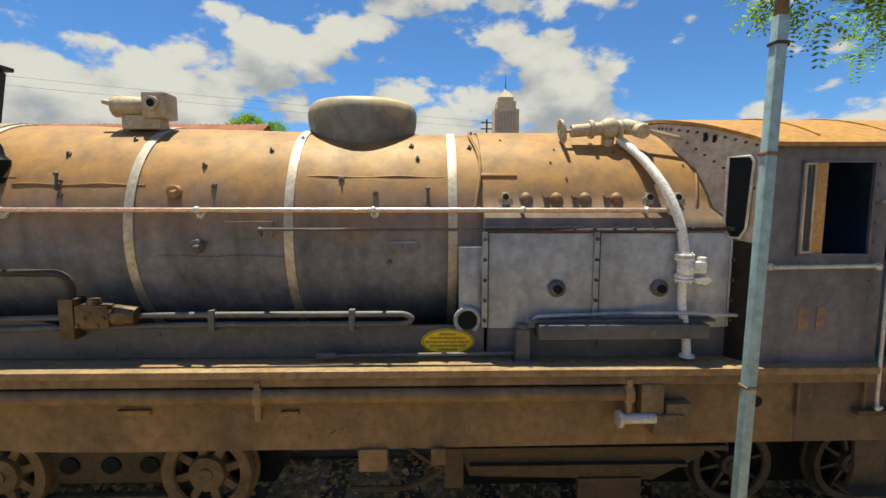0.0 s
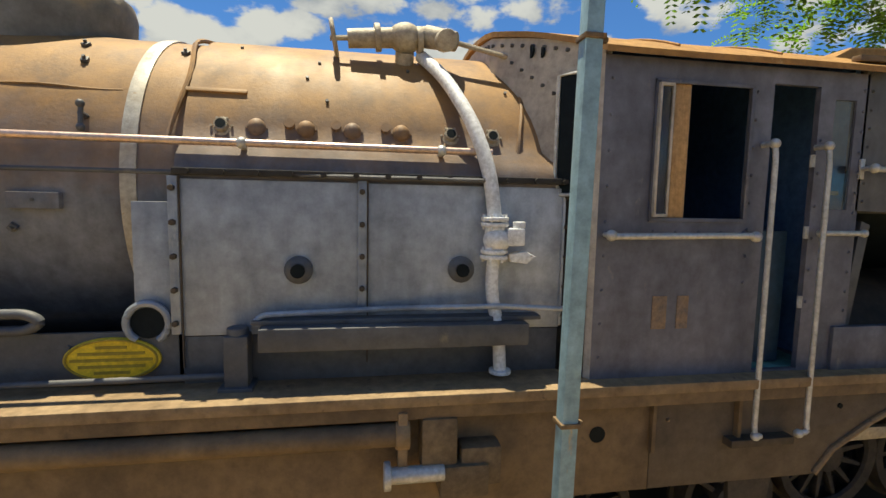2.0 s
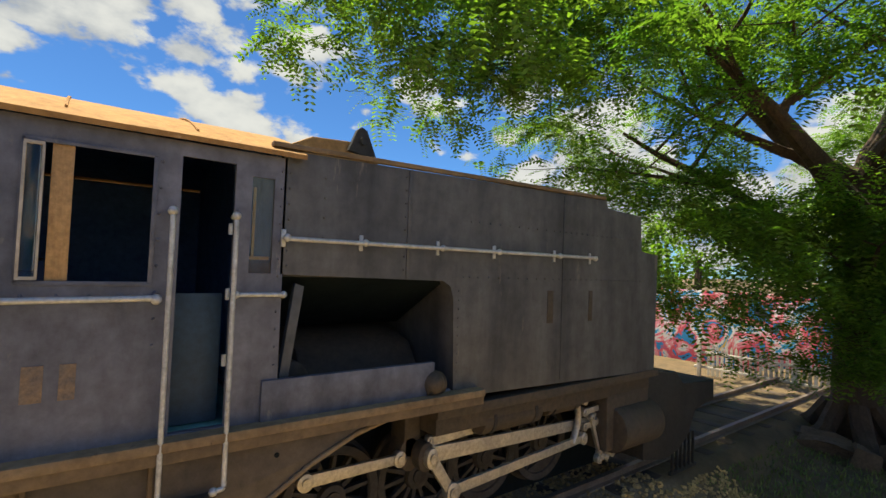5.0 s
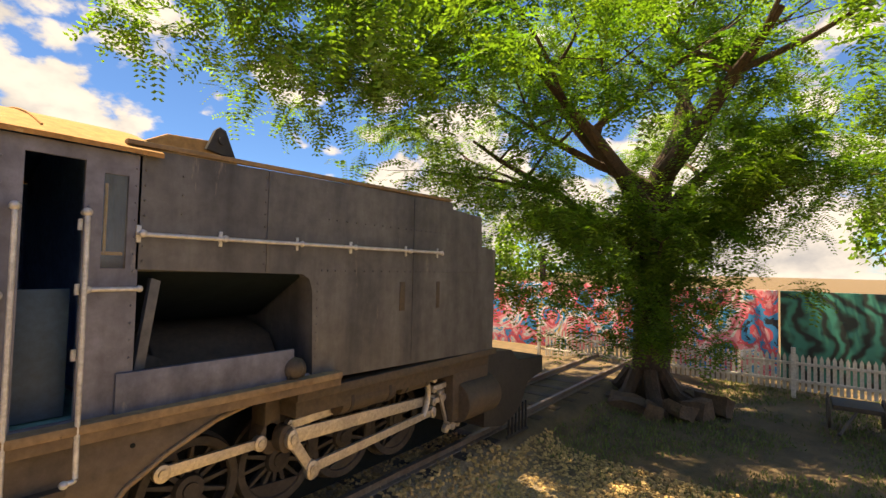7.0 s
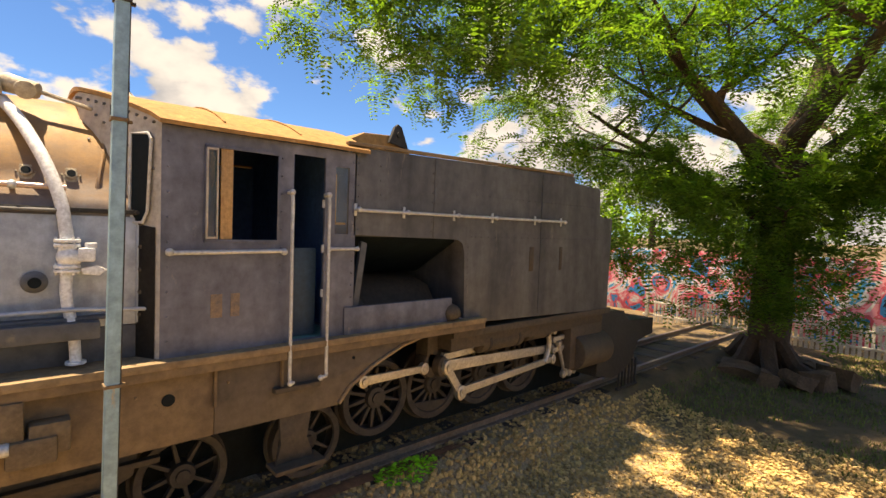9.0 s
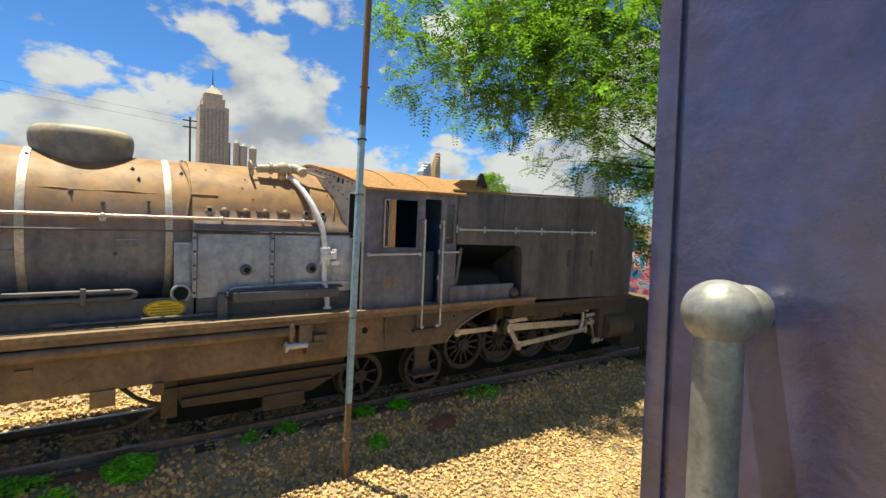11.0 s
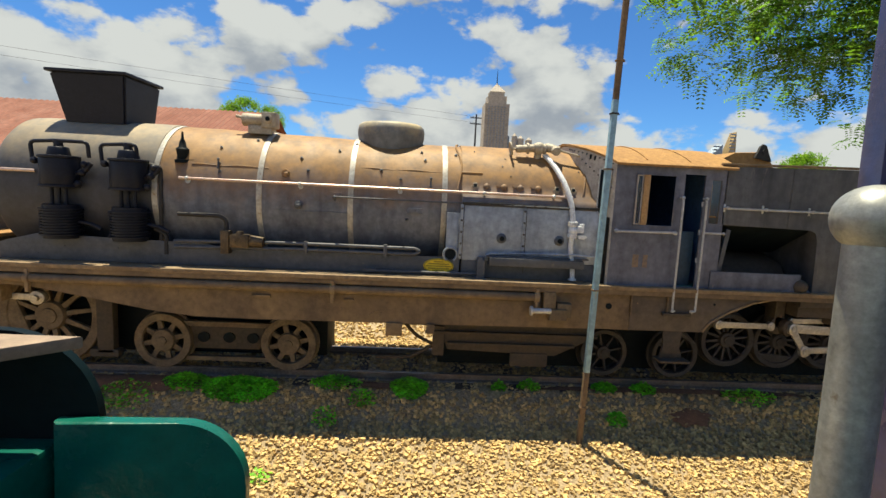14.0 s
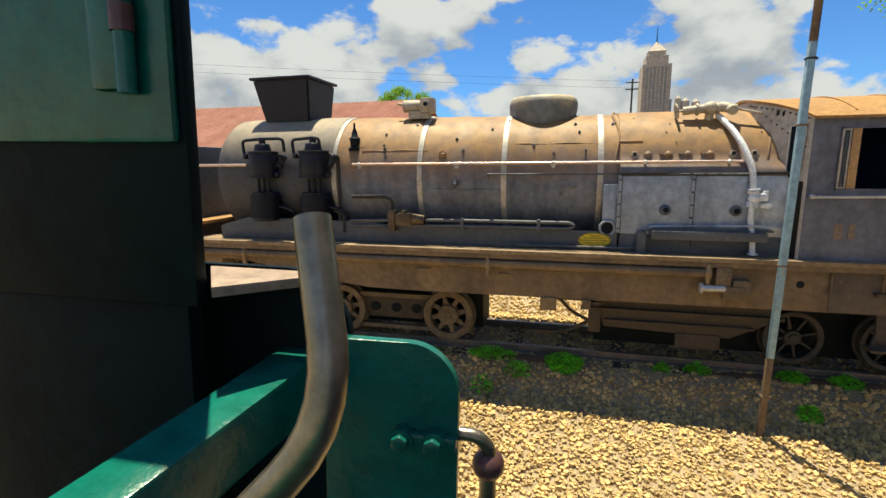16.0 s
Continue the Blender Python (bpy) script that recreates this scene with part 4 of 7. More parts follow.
    # pumps beside the smokebox
    for k, cx in enumerate((-7.30, -6.51)):
        bm = B()
        y = 0.16
        cyl(bm, (cx, y, 2.72), (cx, y, 3.04), 0.195, seg=24, bevel=0.01)
        cyl(bm, (cx, y, 3.04), (cx, y, 3.07), 0.21, seg=24, bevel=0.006)
        cyl(bm, (cx, y, 2.70), (cx, y, 2.73), 0.21, seg=24, bevel=0.006)
        cyl(bm, (cx, y, 3.07), (cx, y, 3.17), 0.12, 0.10, 18, 0.008)
        cyl(bm, (cx, y, 3.17), (cx, y, 3.26), 0.05, 0.04, 12, 0.006)
        pump = part("air_pump", bm, M_PUMP, loco, "black two-cylinder air pump")
        bm = B()
        for dx in (-0.08, 0.0, 0.08):
            cyl(bm, (cx + dx, y - 0.03, 2.48), (cx + dx, y - 0.03, 2.72), 0.022, seg=10)
        part("piston_rod", bm, M_PUMP, pump)
        for i in range(10):
            bm = B()
            z = 2.14 + i * 0.033
            cyl(bm, (cx, y, z), (cx, y, z + 0.017), 0.215 if 0 < i < 9 else 0.225, seg=24)
            part("cooling_fin", bm, M_PUMP, pump)
        bm = B()
        cyl(bm, (cx, y, 2.10), (cx, y, 2.5), 0.185, seg=24)
        part("lower_cylinder", bm, M_PUMP, pump)
        reach = 0.34 if k == 0 else 0.1
        for line, r in (([(-0.03, 0, 3.2), (-0.03, -0.02, 3.24), (reach, -0.02, 3.24), (reach, 0, 3.06)], 0.022),
                        ([(-0.2, 0, 2.98), (-0.3, 0, 3.0), (-0.32, 0, 3.22), (-0.05, 0, 3.24)], 0.022),
                        ([(0.18, 0, 2.86), (0.3, -0.02, 2.9), (0.36, 0, 3.0)], 0.03),
                        ([(0.2, 0, 2.3), (0.34, 0, 2.28), (0.45, 0, 2.22)], 0.024)):
            bm = B()
            tube(bm, [(cx + p[0], y + p[1], p[2]) for p in line], r, 10, 0.06)
            part("pump_pipe", bm, M_PUMP, pump)
        for dx, z in ((0.27, 2.88), (-0.26, 3.0), (0.3, 2.98), (0.22, 2.75)):
            bm = B()
            ball(bm, (cx + dx, y - 0.03, z), 0.042)
            part("pipe_union", bm, M_PUMP, pump)
    bm = B()
    tube(bm, [(-6.3, 0.22, 3.02), (-6.17, 0.21, 3.0), (-6.17, 0.2, 2.1)], 0.024, 10, 0.06)
    tube(bm, [(-6.25, 0.2, 2.25), (-6.1, 0.18, 2.2), (-6.1, 0.17, 1.95)], 0.024, 10, 0.06)
    part("air_pipe", bm, M_DARK, loco)


build_fittings()


def rivets(bm, pts, y, r=0.011, depth=0.012):
    for x, z in pts:
        bmesh.ops.create_cone(bm, cap_ends=True, segments=6, radius1=r, radius2=r * 0.6, depth=depth,
                              matrix=Matrix.Translation((x, y, z)) @ Matrix.Rotation(radians(90), 4, "X"))


def build_running_gear_plates():
    # skirt plate and running board
    bm = B()
    prism(bm, [(-8.1, 1.83), (-0.75, 1.83), (-0.75, 2.06), (-2.5, 2.06), (-5.45, 2.05), (-5.6, 2.10), (-7.6, 2.14), (-7.95, 2.05), (-8.1, 2.0)], 0.17, 0.19, 0.004)
    skirt = part("skirt_plate", bm, M_SKIRT, loco, "dark vertical plate above the running board")
    bm = B()
    rng = random.Random(2)
    rivets(bm, [(-7.6 + i * 0.31, 1.9 + 0.1 * (i % 2)) for i in range(17)], 0.166)
    part("rivet_row", bm, M_SKIRT, skirt)
    bm = B()
    lathe(bm, [(0.183, 0.15), (0.19, 0.155), (0.19, 0.168), (0.18, 0.172)], (-2.78, 0, 1.945), "y", 40, 1.0, 0.5)
    plate = part("oval_plate", bm, M_YELLOW, skirt, "yellow oval maker's plate")
    bm = B()
    for dz, w in ((0.055, 0.06), (0.028, 0.13), (0.0, 0.16), (-0.028, 0.13), (-0.055, 0.07)):
        box(bm, -2.78 - w, -2.78 + w, 0.1465, 0.1495, 1.945 + dz - 0.006, 1.945 + dz + 0.006)
    part("plate_writing", bm, M_OLIVE, plate)
    bm = B()
    tube(bm, [(-2.78 + 0.178 * math.cos(a), 0.148, 1.945 + 0.087 * math.sin(a)) for a in [2 * math.pi * i / 48 for i in range(49)]], 0.005, 6)
    part("plate_rim", bm, M_OLIVE, plate)
    bm = B()
    box(bm, -8.6, 2.25, -0.10, 0.40, 1.775, 1.825, 0.008)
    board = part("running_board", bm, M_BOARD, loco, "dusty tan running board edge")
    bm = B()
    box(bm, -8.6, 2.25, -0.085, -0.065, 1.715, 1.776, 0.004)
    part("board_angle", bm, M_BROWN, board)
    bm = B()
    cyl(bm, (-3.62, 0.10, 1.865), (-2.25, 0.10, 1.875), 0.014, seg=10)
    box(bm, -3.70, -3.56, 0.08, 0.13, 1.85, 1.89, 0.006)
    part("drain_rod", bm, M_SKIRT, board)
    bm = B()
    box(bm, -2.31, -2.21, 0.05, 0.15, 1.83, 2.06, 0.012)
    box(bm, -2.33, -2.19, 0.03, 0.16, 1.82, 1.84, 0.004)
    cyl(bm, (-2.26, 0.1, 2.03), (-2.26, 0.1, 2.09), 0.045, seg=14, bevel=0.006)
    part("bracket", bm, M_SKIRT, board, "upright dark bracket")
    bm = B()
    box(bm, -2.16, -0.98, 0.0, 0.15, 2.00, 2.10, 0.008)
    box(bm, -2.2, -0.9, 0.07, 0.15, 2.10, 2.12, 0.004)
    part("sand_box", bm, M_SKIRT, firebox, "long dusty box along the firebox foot")
    bm = B()
    tube(bm, [(-2.2, 0.1, 2.10), (-2.16, 0.1, 2.14), (-1.6, 0.12, 2.155), (-1.1, 0.06, 2.17), (-0.95, 0.06, 2.16), (-0.72, 0.1, 2.14)], 0.013, 8, 0.04)
    part("drain_pipe", bm, M_FIREBOX, firebox)
    bm = B()
    outer = arc_pts(-2.64, 2.1, 0.085, -60, 240, 20)
    tube(bm, [(x, 0.16, z) for x, z in outer], 0.016, 8)
    part("corner_eye", bm, M_FIREBOX, firebox)
    bm = B()
    cyl(bm, (-2.64, 0.175, 2.1), (-2.64, 0.165, 2.1), 0.07, seg=18)
    part("corner_hole", bm, M_BLACKIN, firebox)
    # long air pipe
    bm = B()
    cyl(bm, (-8.4, -0.06, 1.645), (-1.55, -0.06, 1.645), 0.052, seg=18)
    pipe = part("train_pipe", bm, M_BROWN, loco, "long dusty pipe below the running board")
    for x in (-7.55, -4.05, -1.56):
        bm = B()
        cyl(bm, (x - 0.03, -0.06, 1.645), (x + 0.03, -0.06, 1.645), 0.066, seg=18, bevel=0.005)
        box(bm, x - 0.02, x + 0.02, -0.1, -0.05, 1.48, 1.75, 0.006)
        part("pipe_clamp", bm, M_BOARD, pipe)
    # hydrant casting
    PLACE[0] = shifted(0.18, 0.0, -0.02)
    bm = B()
    box(bm, -1.66, -1.50, -0.10, 0.02, 1.50, 1.74, 0.02)
    cyl(bm, (-1.58, -0.03, 1.70), (-1.58, -0.03, 1.765), 0.05, seg=14, bevel=0.006)
    cast = part("valve_casting", bm, M_WHEEL, loco, "rough cast pipe valve")
    bm = B()
    cyl(bm, (-1.80, -0.10, 1.50), (-1.56, -0.10, 1.50), 0.036, seg=14, bevel=0.005)
    cyl(bm, (-1.82, -0.10, 1.50), (-1.79, -0.10, 1.50), 0.06, seg=16, bevel=0.006)
    part("hose_nozzle", bm, M_SILVER, cast, "bright steel hose nozzle")
    for q in ((-1.58, -1.36, -0.12, 0.02, 1.38, 1.53), (-1.485, -1.30, -0.10, 0.02, 1.42, 1.60)):
        bm = B()
        box(bm, *q, 0.02)
        part("valve_block", bm, M_WHEEL, cast)
    PLACE[0] = None
    # deep main frame
    bm = B()
    prism(bm, [(-8.3, 1.72), (-8.3, 1.56), (-7.6, 1.53), (-7.0, 1.43), (-6.2, 1.29), (-5.7, 1.235), (-5.0, 1.225), (-2.9, 1.235), (-0.8, 1.25), (-0.34, 1.25), (-0.34, 1.72)], 0.0, 0.05, 0.006)
    frame_ = part("main_frame", bm, M_BROWN, loco, "deep brown main girder frame")
    bm = B()
    prism(bm, [(-0.337, 1.72), (-0.337, 1.25), (0.62, 1.25), (0.72, 1.38), (0.95, 1.52), (1.25, 1.65), (1.55, 1.72)], 0.002, 0.05, 0.006)
    part("frame_end", bm, M_CURVE, frame_, "dark brown curved end of the girder")
    bm = B()
    tube(bm, [(0.62, -0.005, 1.26), (0.72, -0.005, 1.385), (0.95, -0.005, 1.525), (1.25, -0.005, 1.655), (1.6, -0.005, 1.735)], 0.016, 8)
    part("frame_edge", bm, M_BOARD, frame_)
    bm = B()
    rng = random.Random(5)
    rivets(bm, [(-5.2 + 0.55 * i, 1.60) for i in range(10)] + [(-3.6 + rng.uniform(-0.15, 0.15), 1.30 + rng.uniform(0, 0.08)) for _ in range(9)], -0.004)
    part("rivet_row", bm, M_BOARD, frame_)
    for x, z, r in ((-0.62, 1.55, 0.04), (0.75, 1.62, 0.014)):
        bm = B()
        cyl(bm, (x, 0.003, z), (x, -0.004, z), r, seg=16)
        part("frame_hole", bm, M_BLACKIN, frame_)
    for x0, x1, z0, z1 in ((-5.02, -4.8, 1.5, 1.535), (-3.92, -3.8, 1.49, 1.52), (-0.35, -0.33, 1.45, 1.72), (0.12, 0.14, 1.45, 1.72), (-3.4, -3.2, 1.08, 1.24), (-2.9, -2.8, 1.12, 1.24)):
        bm = B()
        box(bm, x0, x1, -0.03, 0.03, z0, z1, 0.004)
        part("frame_bracket", bm, M_BROWN, frame_)
    bm = B()
    prism(bm, [(-8.3, 1.72), (-8.3, 1.56), (-5.7, 1.25), (0.6, 1.25), (1.5, 1.72)], 2.15, 2.2, 0.004)
    part("far_frame", bm, M_BROWN, frame_)
    bm = B()
    box(bm, -4.3, 1.2, 0.42, 1.8, 1.3, 1.78, 0.01)
    box(bm, -8.2, -4.3, 0.42, 1.8, 1.45, 1.78, 0.01)
    part("frame_stretcher", bm, M_UNDER, frame_)
    # inner frame boxes, blackened to paint the shade under the engine
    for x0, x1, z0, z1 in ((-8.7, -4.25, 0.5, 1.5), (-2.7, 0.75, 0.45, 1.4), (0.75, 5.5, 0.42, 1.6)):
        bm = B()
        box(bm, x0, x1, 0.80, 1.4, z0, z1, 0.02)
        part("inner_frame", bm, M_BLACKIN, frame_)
    # ash pan
    bm = B()
    prism(bm, [(-2.75, 1.20), (-2.6, 0.80), (-1.15, 0.75), (-0.75, 0.95), (-0.7, 1.24)], 0.36, 1.84, 0.01)
    ash = part("ash_pan", bm, M_UNDER, loco, "dark hopper ash pan between the wheels")
    for x0, x1, z0, z1, y in ((-2.9, -0.6, 1.02, 1.06, 0.3), (-2.6, -0.9, 0.88, 0.91, 0.31), (-1.75, -1.25, 0.60, 0.78, 0.34), (-3.3, -2.5, 1.10, 1.15, 0.42), (-2.8, -2.65, 0.72, 1.12, 0.33)):
        bm = B()
        box(bm, x0, x1, y, y + 0.06, z0, z1, 0.006)
        part("ash_pan_bar", bm, M_UNDER, ash)
    bm = B()
    tube(bm, [(-3.55, 0.5, 0.62), (-3.1, 0.45, 0.65), (-2.85, 0.4, 0.8), (-2.7, 0.36, 0.95)], 0.025, 8, 0.1)
    tube(bm, [(-3.2, 0.42, 1.15), (-3.0, 0.4, 0.95), (-2.75, 0.36, 0.85)], 0.022, 8, 0.1)
    part("ash_pan_pipe", bm, M_UNDER, ash)


build_running_gear_plates()


def wheel(cx, cz, r, y, spokes, mat, label, weight=0.0, broad=1.0):
    bm = B()
    inner = 0.80 if broad < 1.5 else 0.72
    lathe(bm, [(r * inner, y), (r * (inner + 0.03), y - 0.02), (r * 0.985, y - 0.025), (r, y - 0.015), (r * 1.0, y + 0.075), (r * 1.07, y + 0.085), (r * 1.07, y + 0.11), (r * inner, y + 0.11)], (cx, 0, cz), "y", 40)
    faces = [f for f in bm.faces if len(f.verts) > 8]
    bmesh.ops.delete(bm, geom=faces, context="FACES")
    w = part("wheel", bm, mat, loco, label)
    bm = B()
    h = 0.3 if broad < 1.5 else 0.42
    lathe(bm, [(h * r, y + 0.10), (h * r, y + 0.0), ((h - 0.03) * r, y - 0.03), (0.16 * r, y - 0.035), (0.15 * r, y - 0.05)], (cx, 0, cz), "y", 24)
    part("hub", bm, mat, w)
    for i in range(spokes):
        a = 2 * math.pi * (i + 0.3) / spokes
        bm = B()
        m = Matrix.Translation((cx, y + 0.04, cz)) @ Matrix.Rotation(-a, 4, "Y")
        p = [m @ Vector(q) for q in ((0.22 * r, 0, -0.055 * r * broad), (0.83 * r, 0, -0.035 * r * broad), (0.83 * r, 0, 0.035 * r * broad), (0.22 * r, 0, 0.055 * r * broad))]
        prism(bm, [(q.x, q.z) for q in p], y + 0.01, y + 0.065, 0.008)
        part("spoke", bm, mat, w)
    if weight:
        bm = B()
        pts = arc_pts(cx, cz, 0.82 * r, weight - 52, weight + 52, 14)
        prism(bm, pts, y - 0.005, y + 0.07, 0.006)
        part("balance_weight", bm, mat, w)
    return w


for x in (-6.36, -4.72):
    wheel(x, 0.735, 0.365, 0.56, 8, M_WHEEL, "dusty brown bogie wheel with thick spokes", 0.0, 2.1)
wheel(-7.78, 1.02, 0.65, 0.56, 12, M_WHEEL, "large dusty spoked driving wheel", 200)
wheel(-9.2, 1.02, 0.65, 0.56, 12, M_WHEEL, "large dusty spoked driving wheel", 200)
wheel(-0.40, 0.76, 0.33, 0.56, 8, M_WHEELD, "dark spoked trailing wheel")
wheel(0.62, 0.76, 0.33, 0.56, 8, M_WHEELD, "dark spoked trailing wheel")
for x, wgt in ((1.36, 250), (2.12, 265), (2.86, 290), (3.62, 290)):
    wheel(x, 1.0, 0.385, 0.56, 14, M_WHEELD, "dark spoked driving wheel", wgt if x > 1.5 else 0.0)


def build_bogie():
    PLACE[0] = stations(((-8.6, -9.0), (-7.2, -7.75), (-6.05, -6.36), (-4.58, -4.72)))
    bm = B()
    prism(bm, [(-5.75, 0.92), (-4.9, 0.92), (-4.85, 0.82), (-4.95, 0.62), (-5.7, 0.62), (-5.8, 0.82)], 0.62, 0.66, 0.006)
    o = part("bogie_frame", bm, M_UNDER, loco, "grimy bogie side frame")
    for x0, x1, z0, z1 in ((-5.9, -4.75, 0.93, 1.0), (-5.8, -4.8, 0.46, 0.52)):
        bm = B()
        box(bm, x0, x1, 0.58, 0.66, z0, z1, 0.008)
        part("bogie_bar", bm, M_WHEEL, o)
    for x in (-5.6, -5.3, -5.02):
        bm = B()
        cyl(bm, (x, 0.6, 0.78), (x, 0.625, 0.78), 0.07, seg=16)
        part("bogie_hole", bm, M_BLACKIN, o)
    for x in (-6.05, -4.58, -7.15):
        bm = B()
        cyl(bm, (x, 0.6, 0.735 if x > -7 else 0.94), (x, 1.6, 0.735 if x > -7 else 0.94), 0.07, seg=12)
        part("axle", bm, M_UNDER, o)
    bm = B()
    box(bm, -6.72, -6.55, 0.5, 0.62, 0.55, 1.3, 0.01)
    box(bm, -6.8, -6.5, 0.5, 0.62, 0.5, 0.6, 0.01)
    part("brake_hanger", bm, M_UNDER, o)
    # front engine rods
    bm = B()
    prism(bm, [(-8.6, 1.33), (-7.22, 1.28), (-7.22, 1.36), (-8.6, 1.41)], 0.28, 0.32, 0.005)
    cyl(bm, (-7.18, 0.26, 1.32), (-7.18, 0.34, 1.32), 0.085, seg=18, bevel=0.006)
    cyl(bm, (-7.18, 0.22, 1.32), (-7.18, 0.27, 1.32), 0.04, seg=12)
    part("front_rod", bm, M_STEEL, loco, "worn steel coupling rod")
    bm = B()
    cyl(bm, (-8.7, 0.18, 1.5), (-7.55, 0.18, 1.5), 0.10, seg=18, bevel=0.01)
    cyl(bm, (-7.62, 0.18, 1.5), (-7.52, 0.18, 1.5), 0.13, seg=18, bevel=0.01)
    box(bm, -7.66, -7.5, 0.12, 0.3, 1.3, 1.5, 0.012)
    part("steam_joint", bm, M_BOARD, loco, "dusty flanged steam pipe")
    # front platform and tank of the leading engine
    PLACE[0] = shifted(-0.35, 0.0, 0.03)
    bm = B()
    box(bm, -10.6, -8.05, 0.1, 2.1, 1.98, 2.03, 0.01)
    part("front_platform", bm, M_ROOF, loco, "sunlit rusty footplate")
    bm = B()
    box(bm, -10.6, -8.2, 0.12, 2.0, 1.62, 1.98, 0.02)
    part("front_beam", bm, M_UNDER, loco)
    bm = B()
    prism(bm, [(0.35, 2.03), (1.9, 2.03), (1.9, 3.0), (1.75, 3.15), (0.5, 3.15), (0.35, 3.0)], -13.0, -8.42, 0.02, "x")
    tank = part("front_tank", bm, M_SKIRT, loco, "riveted dark grey front water tank")
    bm = B()
    rivets(bm, [(-8.5, 2.1 + i * 0.08) for i in range(11)] + [(-9.1, 2.1 + i * 0.08) for i in range(11)] + [(-9.9 + i * 0.09, 2.95) for i in range(15)] + [(-8.75, 2.15 + 0.1 * i) for i in range(8)], 0.345)
    part("rivet_row", bm, M_SKIRT, tank)
    for x, z in ((-9.0, 2.55), (-8.8, 2.75), (-8.66, 2.4), (-8.66, 2.8)):
        bm = B()
        tube(bm, [(x - 0.08, 0.35, z), (x - 0.08, 0.3, z), (x + 0.08, 0.3, z), (x + 0.08, 0.35, z)], 0.012, 8, 0.03)
        part("grab_handle", bm, M_WHITE, tank)
    PLACE[0] = None


build_bogie()


# ---- cab ----
def pierced(bm, xs, zs, y0, y1, holes):
    """One plate in x, z with rectangular openings through it."""
    cells = []
    for xa, xb in zip(xs, xs[1:]):
        for za, zb in zip(zs, zs[1:]):
            mx, mz = (xa + xb) / 2, (za + zb) / 2
            if not any(h[0] < mx < h[1] and h[2] < mz < h[3] for h in holes):
                cells.append((xa, xb, za, zb))
    vs = {}
    def vert(x, z):
        if (x, z) not in vs:
            vs[(x, z)] = bm.verts.new((x, y0, z))
        return vs[(x, z)]
    fs = [bm.faces.new((vert(xa, za), vert(xb, za), vert(xb, zb), vert(xa, zb))) for xa, xb, za, zb in cells]
    out = bmesh.ops.extrude_face_region(bm, geom=fs)
    for v in out["geom"]:
        if isinstance(v, bmesh.types.BMVert):
            v.co.y = y1


